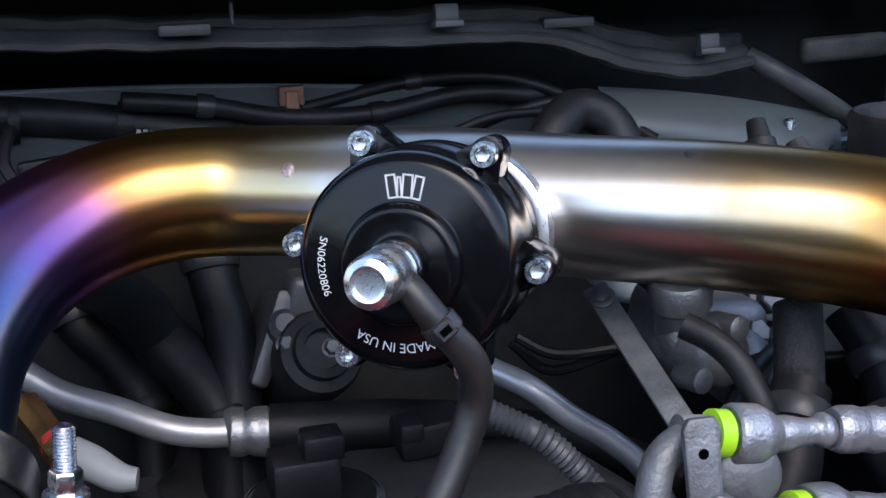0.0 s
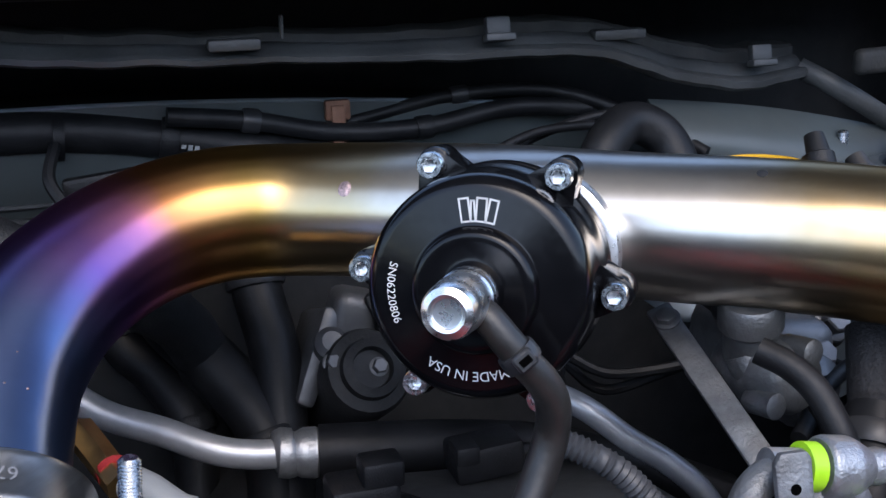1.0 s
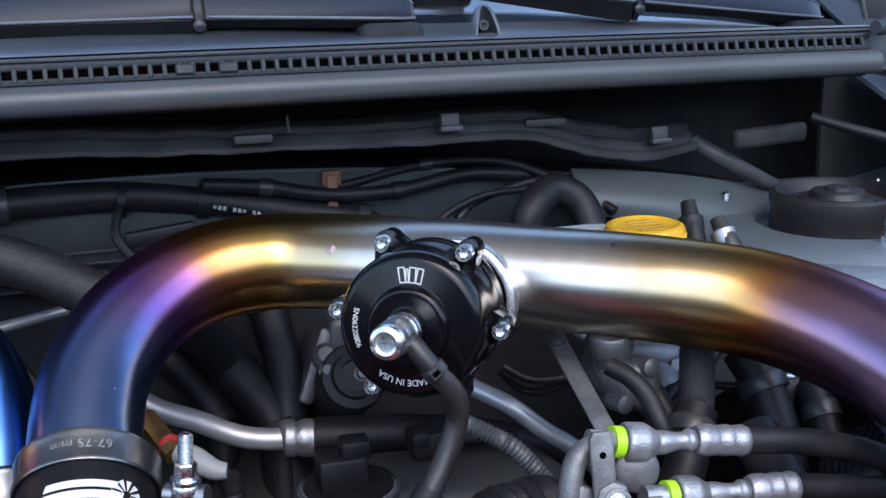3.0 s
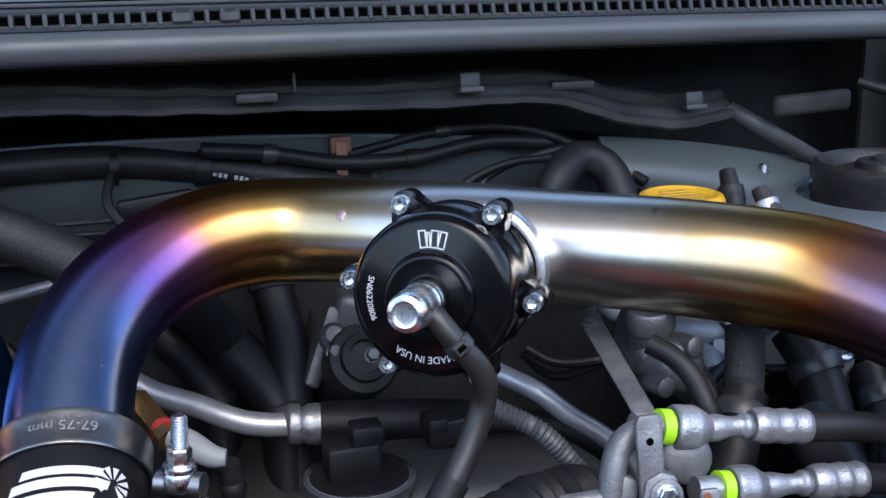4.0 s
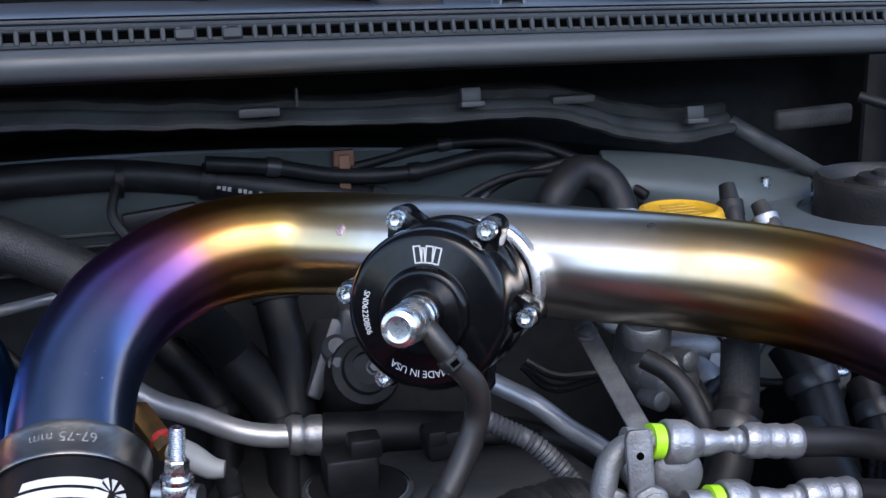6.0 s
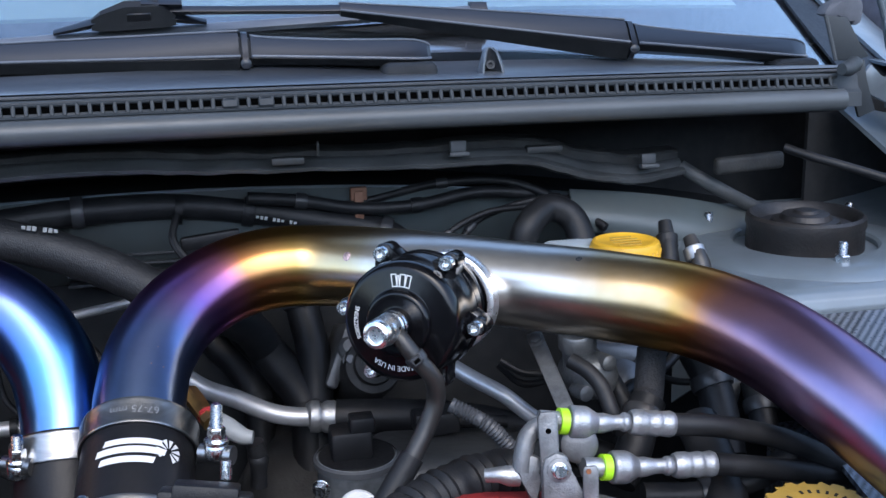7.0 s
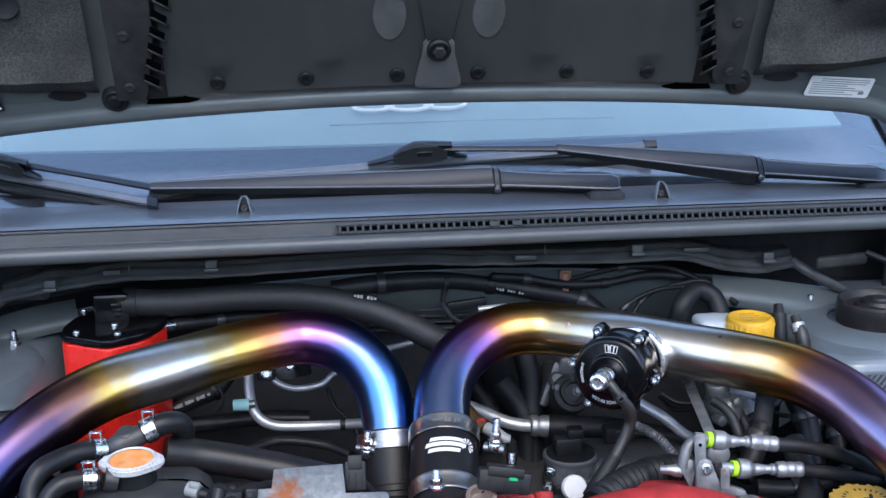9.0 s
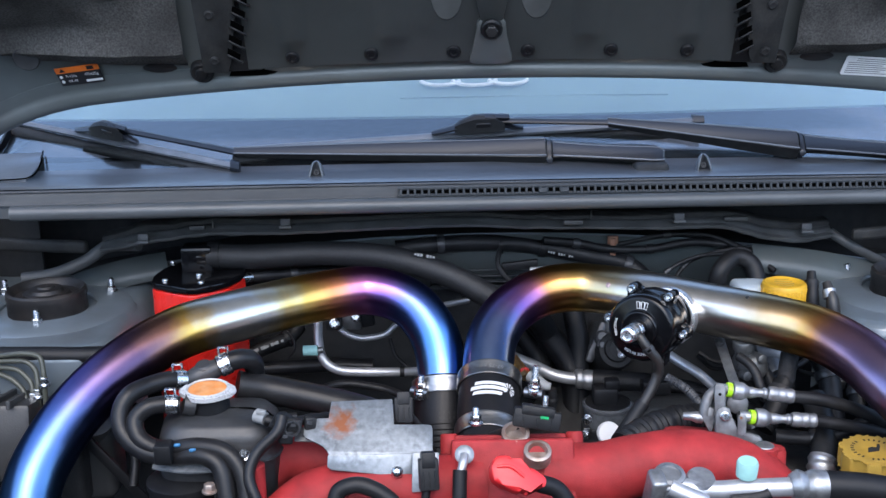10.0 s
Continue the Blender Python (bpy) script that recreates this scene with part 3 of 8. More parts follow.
def cowl_f(u, v):
    # v: 0 front lip below the seal, 1 under the glass
    prof = [(0.004, -0.004), (0.006, 0.008), (0.012, 0.012), (0.016, 0.024), (0.019, 0.027), (0.034, 0.029), (0.060, 0.034), (0.085, 0.039)]
    k = min(int(v * 7), 6)
    w = v * 7 - k
    a, b = prof[k], prof[k + 1]
    near, far = (seal_point(u, *a) if k < 6 else sill_point(u, *a)), (seal_point(u, *b) if k < 5 else sill_point(u, *b))
    return near.lerp(far, w)


part("panel", surface(cowl_f, span(-0.67, 0.615, 60), span(4 / 7, 1, 9), 0.003), M_COWL, cowl)
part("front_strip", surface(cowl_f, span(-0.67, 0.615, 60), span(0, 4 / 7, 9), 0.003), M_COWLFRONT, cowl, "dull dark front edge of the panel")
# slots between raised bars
# A black sheet stands for the shade inside the slots.
part("slot_shade", surface(lambda u, v: seal_point(u, 0.0045 + 0.0035 * v, 0.0135 + 0.0095 * v), span(-0.112, 0.584, 40), (0.0, 1.0), 0.0006), M_VOID, cowl, "black sheet standing for the shade in the slots")
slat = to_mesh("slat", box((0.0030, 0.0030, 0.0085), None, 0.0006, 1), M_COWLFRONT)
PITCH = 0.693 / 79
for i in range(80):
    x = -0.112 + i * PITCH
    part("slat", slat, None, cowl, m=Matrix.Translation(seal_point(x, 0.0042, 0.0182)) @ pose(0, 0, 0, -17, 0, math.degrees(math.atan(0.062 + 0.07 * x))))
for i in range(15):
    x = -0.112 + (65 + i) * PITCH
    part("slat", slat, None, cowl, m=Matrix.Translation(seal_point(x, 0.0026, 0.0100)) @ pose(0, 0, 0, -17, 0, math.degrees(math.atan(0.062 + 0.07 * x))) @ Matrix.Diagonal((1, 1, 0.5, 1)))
# Shade of the lower slot row, again a black sheet.
part("slot_shade", surface(lambda u, v: seal_point(u, 0.0020 + 0.002 * v, 0.0075 + 0.0050 * v), span(0.458, 0.584, 10), (0.0, 1.0), 0.0006), M_VOID, cowl, "black sheet standing for the shade in the slots")
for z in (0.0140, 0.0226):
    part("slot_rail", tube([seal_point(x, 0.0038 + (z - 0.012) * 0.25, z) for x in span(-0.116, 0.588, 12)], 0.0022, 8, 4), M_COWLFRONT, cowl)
for x in (0.067, 0.094):
    part("slot_plug", box((0.012, 0.003, 0.0065), Matrix.Translation(seal_point(x, 0.0028, 0.0182)) @ pose(0, 0, 0, -17, 0, 4), 0.001, 1), M_COWLFRONT, cowl, "clip filling a slot")
CAP = [Vector(v) for v in ((-0.720, 0.900, 1.038), (-0.649, 0.895, 1.040), (-0.630, 0.820, 1.029), (-0.620, 0.737, 1.033), (-0.700, 0.737, 1.030))]
part("end_plate", surface(lambda u, v: CAP[0].lerp(CAP[1], u).lerp(CAP[4].lerp(CAP[3].lerp(CAP[2], math.sin(3.14 * v)), u), v) + Vector((0, 0, 0.0015)), span(0, 1, 10), span(0, 1, 12), 0.002), M_COWL, cowl, "separate moulded end plate")
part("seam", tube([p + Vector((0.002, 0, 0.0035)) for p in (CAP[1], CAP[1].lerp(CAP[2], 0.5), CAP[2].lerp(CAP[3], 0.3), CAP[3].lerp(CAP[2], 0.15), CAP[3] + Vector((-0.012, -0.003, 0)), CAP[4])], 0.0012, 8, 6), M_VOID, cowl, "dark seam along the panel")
part("lip_bead", tube([seal_point(x, 0.0155, 0.0262) for x in span(-0.615, 0.60, 16)], 0.0013, 8, 4), M_SEAL, cowl, "thin raised edge of the panel")
part("seam", tube([seal_point(x, 0.0215, 0.0272) for x in span(-0.615, 0.60, 16)], 0.0011, 8, 4), M_VOID, cowl, "dark seam along the panel")
part("lip_bead", tube([seal_point(x, 0.0045, 0.0125) for x in span(-0.615, -0.12, 10)], 0.0012, 8, 4), M_SEAL, cowl, "thin raised edge of the panel")
flap = [(0.581, 1.077), (0.6025, 1.075), (0.615, 1.0515), (0.6265, 1.0405), (0.612, 1.037), (0.593, 1.038)]
FLAP = Matrix(((1, 0, 0, 0), (0, 0, 1, 0.690), (0, 1, 0, 0), (0, 0, 0, 1)))
part("end_flap", plate(flap, 0.004, FLAP, 0.001), M_COWLFRONT, cowl, "upright moulded flap at the panel's end")
part("flap_edge", tube([FLAP @ Vector((x, z, -0.003)) for x, z in (flap[0], flap[5])], 0.0018, 8, 3), M_SEAL, cowl)
part("end_foam", plate([(0.583, 1.077), (0.590, 1.086), (0.607, 1.092), (0.617, 1.096), (0.624, 1.084), (0.622, 1.068), (0.614, 1.066), (0.607, 1.076), (0.598, 1.073)], 0.018, FLAP @ pose(0, 0, 0.016), 0.004), M_PALEFOAM, cowl, "pale grey foam block")
part("end_cap", tube([(0.586, 0.664, 1.033), (0.594, 0.668, 1.033), (0.604, 0.674, 1.036), (0.610, 0.680, 1.036)], [0.005, 0.0070, 0.0070, 0.004], 16, 5), M_COWLFRONT, cowl, "rounded moulded end cap")
part("end_bracket", plate([(0.611, 1.037), (0.622, 1.038), (0.624, 1.020), (0.636, 0.992), (0.620, 0.986), (0.612, 1.010)], 0.004, FLAP, 0.001), M_COWLFRONT, cowl)
seal = thing("bonnet_seal", seal_point(0), "long grey rubber bonnet seal along the cowl", "seal")
part("bulb", tube([seal_point(x, 0.0, 0.003) for x in span(-0.593, 0.592, 15)], 0.0095, 16, 5), M_BULB, seal)
part("seal_foot", tube([seal_point(x, 0.010, -0.004) for x in span(-0.588, 0.588, 15)], 0.005, 10, 5), M_RUBBER, seal)
# The drip wall's black stands for the shade below the seal.
part("drip_wall", surface(lambda u, v: seal_point(u, 0.018 + 0.20 * min(1.0, 2 * v), -0.001 - 0.045 * max(0.0, 2 * v - 1)), span(-0.62, 0.61, 30), span(0, 1, 5), 0.003), M_SHADERUBBER, cowl, "recess below the seal, its shade painted black")

rail = thing("wiring_rail", (0.102, 0.678, 0.965), "dark plastic wiring rail clipped below the cowl", "trim rail")


RAIL = [(-0.517, 0.701, 0.949), (-0.460, 0.689, 0.961), (-0.421, 0.682, 0.968), (-0.361, 0.675, 0.976), (-0.256, 0.667, 0.977), (-0.056, 0.671, 0.982), (0.038, 0.674, 0.977), (0.098, 0.678, 0.974), (0.175, 0.682, 0.971), (0.249, 0.687, 0.969), (0.311, 0.698, 0.966), (0.345, 0.704, 0.957), (0.378, 0.712, 0.946), (0.421, 0.721, 0.939), (0.451, 0.728, 0.940), (0.471, 0.733, 0.942)]
RAIL_H = [0.005, 0.007, 0.0055, 0.006, 0.005, 0.0052, 0.0046, 0.0044, 0.0044, 0.0055, 0.006, 0.007, 0.007, 0.007, 0.0065, 0.006]


def rail_ribbon(profile, rag, material, name, label=""):
    """A channel that wanders below the cowl: its outline follows the rail's line and changing height."""
    path = spline(RAIL, 10)
    bm = bmesh.new()
    rows = []
    for c, u in path:
        k = min(int(u), len(RAIL_H) - 2)
        h = RAIL_H[k] + (RAIL_H[k + 1] - RAIL_H[k]) * (u - k)
        wob = rag * noise.noise(Vector((c.x * 60, 1.7, 0.3)))
        rows.append([bm.verts.new(c + Vector((0, y, h * z + (wob if z < 0 else 0.4 * wob)))) for y, z in profile])
    for a, b in zip(rows, rows[1:]):
        for j in range(len(profile) - 1):
            bm.faces.new((a[j], b[j], b[j + 1], a[j + 1]))
    bmesh.ops.recalc_face_normals(bm, faces=bm.faces[:])
    bmesh.ops.solidify(bm, geom=bm.faces[:], thickness=0.0015)
    return part(name, bm, material, rail, label)


rail_ribbon([(0.030, 1.3), (0.004, 1.25), (0.0, 0.9), (-0.003, 0.3), (-0.009, 0.15), (-0.011, -0.1), (-0.010, -0.7), (-0.006, -1.0), (0.01, -1.05)], 0.0014, M_RAIL, "channel", "dusty dark grey channel")
rail_ribbon([(0.032, 2.6), (0.010, 2.5), (0.008, 2.2), (0.008, 1.2)], 0.005, M_DARKRAIL, "back_strip", "dull black strip behind the channel")
part("branch", tube([Vector(RAIL[-1]), (0.488, 0.720, 0.931), (0.518, 0.720, 0.914), (0.545, 0.730, 0.900), (0.580, 0.760, 0.885)], 0.0065, 14, 6), M_RAIL, rail)
part("branch", tube([Vector(RAIL[0]) + Vector((0.05, 0, 0.002)), (-0.516, 0.724, 0.943), (-0.546, 0.717, 0.925), (-0.588, 0.709, 0.910), (-0.629, 0.706, 0.905)], 0.0085, 14, 6), M_RAIL, rail)
clipm = to_mesh("clip", join(box((0.0135, 0.006, 0.0095), None, 0.0012), box((0.0165, 0.009, 0.004), pose(0, -0.002, -0.0065), 0.001)), M_CLIPGREY)
for p in ((-0.454, 0.677, 0.968), (-0.264, 0.661, 0.989), (0.251, 0.679, 0.982), (0.432, 0.715, 0.955)):
    part("clip", clipm, None, rail, "faded grey clip", m=Matrix.Translation(p) @ pose(0, 0, 0, -10, 0, 0))
for p, w in (((0.110, 0.668, 0.980), 0.026), ((-0.380, 0.669, 0.982), 0.02), ((0.331, 0.701, 0.972), 0.032)):
    part("pad", box((w, 0.010, 0.006), Matrix.Translation(p), 0.0016), M_RAIL, rail)
for p in ((0.135, 0.675, 0.987), (-0.360, 0.670, 0.985)):
    part("pin", box((0.0022, 0.003, 0.012), Matrix.Translation(p), 0.0006, 1), M_RAIL, rail)

# ---- windscreen, shade, wipers, washer jets ----
def glass_point(x, s):
    """s: metres up the glass from its lower edge."""
    return sill_point(x, 0.070 + 0.93 * s, 0.032 + 0.33 * s + 0.05 * s * s) + Vector((0, -0.10 * x * x * s, 0))


screen = thing("windscreen", (0, 0.75, 1.05), "curved clear windscreen reflecting the sky", "windscreen", kind="structure")
pane = part("pane", surface(glass_point, span(-0.72, 0.745, 30), span(0, 0.75, 14), 0.004), M_GLASS, screen)
pane.visible_shadow = False
part("frit_band", surface(lambda u, v: glass_point(u, v) + Vector((0, 0.004, -0.008)), span(-0.66, 0.66, 24), span(-0.02, 0.05, 4), 0.001), M_BLACKLABEL, screen, "black printed border")
for s_ in (1, -1):
    part("pillar", surface(lambda u, v: glass_point(s_ * (0.752 if s_ > 0 else 0.725), 0.75 * v) + Vector((s_ * 0.16 * u, 0.05 * u - 0.02, 0.006 - 0.10 * u * u)), span(0, 1, 8), span(-0.12, 1, 10), 0.004), M_PAINT, shell, "painted windscreen pillar")
part("pillar_strip", surface(lambda u, v: glass_point(0.684 + 0.14 * v + 0.062 * u, v) + Vector((0, -0.002, 0.005 + 0.003 * u)), span(0, 1, 6), span(-0.04, 0.7, 14), 0.003), M_RUBBER, screen, "black pillar rubber")
dash = thing("dashboard", (0, 0.95, 1.0), "dashboard top tinted for sky reflected in the windscreen", "dashboard")
part("roof", surface(lambda u, v: Vector((u, 1.44 + 1.3 * v, 1.33 + 0.10 * math.sin(1.6 * v) - 0.10 * u * u)), span(-0.62, 0.62, 12), span(0, 1, 8), 0.004), M_PAINT, shell)
part("dash_top", surface(lambda u, v: Vector((u, 0.76 + bow(u) + 0.5 * v, 1.035 - 0.06 * u * u + 0.015 * math.sin(3 * v))), span(-0.86, 0.86, 18), span(-0.06, 1, 8), 0.01), M_DASH, dash)
for s_ in (-1, 1):
    part("cabin_side", surface(lambda u, v: Vector((s_ * 0.86, 0.85 + 0.8 * u, 0.95 + (0.08 + 0.2 * u) * v)), span(0, 1, 4), span(0, 1, 4), 0.01), M_DASH, dash)
part("cabin_back", surface(lambda u, v: Vector((u, 1.50, 1.0 + 0.3 * v)), span(-0.8, 0.8, 4), span(0, 1, 4), 0.01), M_DASH, dash)
shade = thing("sun_shade", (0, 0.85, 1.1), "pale blue foil sun shade standing behind the windscreen", "sun shade")
SH = 0.187
part("sheet", surface(lambda u, v: glass_point(u, SH + 0.062 * u * u + 0.45 * v) + Vector((0, 0.012, -0.024 + 0.0015 * math.sin(9 * u) * v)), span(-0.76, 0.665, 50), span(0, 1, 10), 0.004), M_SHADE, shade)
part("fold", tube([glass_point(x, SH + 0.055) + Vector((0, 0.012, -0.0235)) for x in (-0.12, -0.10, 0.0, 0.2, 0.26, 0.29)], 0.0016, 8), M_SHADE, shade)
for x, w in ((-0.058, 0.030), (-0.006, 0.034), (0.046, 0.030)):
    sm = frame_of(glass_point(x, SH + 0.094) + Vector((0, 0.012, -0.0165)), (0, -0.34, 0.94))
    part("scallop", tube([sm @ Vector((w * math.cos(a), w * 0.55 * math.sin(a), 0)) for a in span(3.35, 6.08, 9)], 0.0032, 10, 4), M_LABEL, shade, "white scalloped pocket edge")


def jet(at):
    j = thing("washer_jet", at, "small dark washer jet on the cowl panel", "washer jet", "washer jets")
    m = Matrix.Translation(at)
    part("base", lathe([(0.024, -0.008), (0.022, -0.004), (0.016, 0.0), (0.011, 0.004), (0, 0.004)], m @ Matrix.Diagonal((1, 0.8, 1, 1)), 24), M_SEAL, j)
    bm = bmesh.new()
    rows = []
    for z, r in ((0.0, 0.0120), (0.009, 0.0105), (0.015, 0.0085), (0.021, 0.0062), (0.0240, 0.0030)):
        rows.append([bm.verts.new(m @ Vector((r * math.sin(a), 0.003 - r * 0.5 + r * (1 - math.cos(a)) * 0.0 + 1.2 * r * math.cos(a), z))) for a in span(-2.2, 2.2, 17)])
    for a, b in zip(rows, rows[1:]):
        for k in range(16):
            bm.faces.new((a[k], a[k + 1], b[k + 1], b[k]))
    bmesh.ops.recalc_face_normals(bm, faces=bm.faces[:])
    bmesh.ops.solidify(bm, geom=bm.faces[:], thickness=0.0018)
    part("housing", bm, M_COWL, j)
    part("nozzle", lathe([(0.0038, 0), (0.0038, 0.003), (0.002, 0.003), (0, 0.001)], frame_of(Vector(at) + Vector((0, 0.002, 0.009)), (0, -1, 0.2)), 12), M_BLACKLABEL, j)


jet((-0.224, 0.692, 1.038))
jet((0.285, 0.702, 1.036))


def wiper(base, knuckle, tip, clip, b0, b1, label):
    """Wiper: a cranked arm with a spindle cover, knuckle and rod, and a blade carried by a clip."""
    base, knuckle, tip, clip, b0, b1 = (Vector(v) for v in (base, knuckle, tip, clip, b0, b1))
    w = thing("wiper", base, label, "wiper", "windscreen wipers")
    up = Vector((0, -0.3, 0.95))

    def bar(pts, widths, heights, mt, name, front=0.55):
        """A bent bar with an upright front side and a sloping back."""
        bm = bmesh.new()
        rings = []
        for i, p in enumerate(pts):
            a, h = widths[i] / 2, heights[i]
            sec = ((-0.45 * a, -front * h), (-a, -0.08 * h), (-0.95 * a, -0.02 * h), (-0.30 * a, 0.50 * h), (-0.05 * a, 0.60 * h), (a, 0.60 * h), (a, -0.5 * h))
            rings.append([bm.verts.new(p + Vector((0, y, z))) for y, z in sec])
        for r0, r1 in zip(rings, rings[1:]):
            for k in range(7):
                bm.faces.new((r0[k], r0[(k + 1) % 7], r1[(k + 1) % 7], r1[k]))
        bm.faces.new(rings[0])
        bm.faces.new(rings[-1])
        made = part(name, bm, mt, w, angle=20)
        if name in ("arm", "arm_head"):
            # The shade on the arm's front side is a separate black sheet.
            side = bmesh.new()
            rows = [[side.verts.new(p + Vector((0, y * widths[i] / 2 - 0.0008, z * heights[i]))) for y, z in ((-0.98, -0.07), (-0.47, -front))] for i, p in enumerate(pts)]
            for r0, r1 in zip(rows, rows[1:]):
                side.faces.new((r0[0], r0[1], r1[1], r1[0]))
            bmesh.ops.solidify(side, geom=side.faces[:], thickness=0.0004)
            part("side", side, M_SHADERUBBER, made, "black sheet for the shaded side of the arm")
            # Pale beads stand for the bright highlights along the arm's edges.
            part("edge_highlight", tube([p - Vector((0, widths[i] / 2, 0)) for i, p in enumerate(pts)], 0.0011, 8, 4), M_BLADE, made, "thin pale bead painting the edge's highlight")
            part("edge_highlight", tube([p + Vector((0, -0.03 * widths[i], 0.60 * heights[i])) for i, p in enumerate(pts)], 0.0009, 8, 4), M_BLADE, made, "thin pale bead painting the edge's highlight")
        return made

    out = (base - knuckle).normalized()
    bar([base + out * 0.020, base + out * 0.017, base + out * 0.010, base, base.lerp(knuckle, 0.45), base.lerp(knuckle, 0.85), knuckle + out * 0.011],
        [0.010, 0.020, 0.029, 0.033, 0.029, 0.030, 0.034], [0.016, 0.020, 0.023, 0.024, 0.022, 0.024, 0.026], M_WIPER, "arm_head", 0.32)
    part("spindle", lathe([(0.019, -0.042), (0.019, -0.014), (0.017, -0.010), (0, -0.010)], Matrix.Translation(base + Vector((0, 0.003, 0))), 24), M_SHADERUBBER, w)
    part("pivot_cover", box((0.046, 0.034, 0.030), Matrix.Translation(base + Vector((0, -0.010, -0.018))), 0.007, 3), M_SHADERUBBER, w)
    bar([knuckle + out * 0.012, knuckle - out * 0.002], [0.026, 0.026], [0.021, 0.022], M_SHADERUBBER, "hinge_core")
    bar([knuckle + out * 0.0085, knuckle + out * 0.0035], [0.035, 0.035], [0.029, 0.029], M_WIPER, "knuckle")
    part("hinge_pin", lathe([(0.0045, -0.003), (0.0045, 0.001), (0.003, 0.002), (0, 0.002)], frame_of(knuckle + out * 0.006 + Vector((0, -0.017, -0.006)), (0, -1, 0.1)), 14), M_WIPER, w)
    bar([knuckle + out * 0.001, knuckle.lerp(tip, 0.05), knuckle.lerp(tip, 0.55), tip], [0.034, 0.035, 0.027, 0.014], [0.031, 0.031, 0.021, 0.010], M_WIPER, "arm")
    part("rivet", lathe([(0.003, -0.004), (0.003, 0.001), (0.002, 0.002), (0, 0.002)], frame_of(knuckle.lerp(tip, 0.38) + Vector((0, -0.004, 0.006)), (0, -0.6, 0.8)), 12), M_SEAL, w)
    if (clip - tip).length > 0.03:
        bar([tip, tip.lerp(clip, 0.5) + Vector((0, 0, 0.004)), clip + Vector((0, 0, 0.008))], [0.012, 0.010, 0.012], [0.007, 0.006, 0.007], M_WIPER, "rod")
    d = (b1 - b0).normalized()
    mid = b0 + d * (clip - b0).dot(d)
    Y3 = Vector((0, 0.003, 0))
    blade = bar([b0, b0.lerp(mid, 0.6), mid, mid.lerp(b1, 0.5), b1], [0.008, 0.013, 0.016, 0.014, 0.010], [0.006, 0.008, 0.009, 0.008, 0.007], M_BLADE, "blade")
    # Rubber thickened and lowered so its black also stands for the blade's shadow.
    part("rubber_and_shadow", tube([b0 - up * 0.015 - Y3, mid - up * 0.018 - Y3, b1 - up * 0.016 + d * 0.006 - Y3], 0.0100, 10), M_SHADERUBBER, blade)
    cl_ = bmesh.new()
    rings = []
    for t, hw, h0, h1 in ((-0.036, 0.007, -0.006, 0.004), (-0.028, 0.011, -0.007, 0.010), (-0.008, 0.012, -0.007, 0.017), (0.020, 0.012, -0.007, 0.016), (0.026, 0.011, -0.007, 0.012), (0.034, 0.008, -0.006, 0.004)):
        c = clip + d * t
        rings.append([cl_.verts.new(c + Vector((0, y, z))) for y, z in ((-hw, h0), (-hw, h1 * 0.7), (-hw * 0.6, h1), (hw * 0.6, h1), (hw, h1 * 0.7), (hw, h0))])
    for r0, r1 in zip(rings, rings[1:]):
        for k in range(6):
            cl_.faces.new((r0[k], r0[(k + 1) % 6], r1[(k + 1) % 6], r1[k]))
    cl_.faces.new(rings[0])
    cl_.faces.new(rings[-1])
    cb_ = part("clip_body", cl_, M_PLASTIC, w, "black blade clip", angle=25)
    part("window", box((0.020, 0.002, 0.007), frame_of(clip + d * 0.004 + Vector((0, -0.0125, 0.003)), up, d) @ pose(0, 0, 0, 0, 0, 90), 0.001, 1), M_BLACKLABEL, cb_)
    for a_, b_ in ((-0.068, -0.030), (0.060, 0.030)):
        bar([clip + d * a_ - up * 0.006, clip + d * (a_ + b_) / 2 - up * 0.003, clip + d * b_ + up * 0.001], [0.012, 0.016, 0.018], [0.004, 0.006, 0.008], M_WIPER, "shoe")
    bar([clip + d * 0.006 + up * 0.015, clip + d * 0.040 + up * 0.012], [0.014, 0.012], [0.006, 0.006], M_WIPER, "hook")
    bar([b1 - d * 0.010, b1 + d * 0.006], [0.015, 0.014], [0.013, 0.011], M_WIPER, "end_cap")
    return w


wiper((0.217, 0.722, 1.053), (0.078, 0.738, 1.059), (-0.344, 0.775, 1.060), (-0.543, 0.872, 1.073), (-0.716, 0.985, 1.073), (-0.338, 0.748, 1.045), "black windscreen wiper with a straight arm at rest")
wiper((0.604, 0.797, 1.034), (0.428, 0.775, 1.055), (0.170, 0.785, 1.090), (-0.005, 0.795, 1.086), (-0.348, 0.785, 1.061), (0.305, 0.822, 1.084), "black windscreen wiper with a raised blade clip")


# ---- raised bonnet ----
OPEN = radians(64)


def edge(x):
    e = max(0.0, abs(x) - 0.5)
    drop = 27 * min(e, 0.14) ** 3 if x > 0 else 1.25 * e * e
    return Vector((x, 0.622 + 0.25 * x * x + (2.0 if x > 0 else 1.0) * e * e, 1.176 - 0.10 * x * x - drop))


def across(u, s):
    """Sideways place on the bonnet for u from -1 to 1; it narrows at the rear corner, where the hinge stands."""
    return u * (min(0.707, 0.6235 + 0.95 * max(0.0, s)) if u > 0 else 0.74)


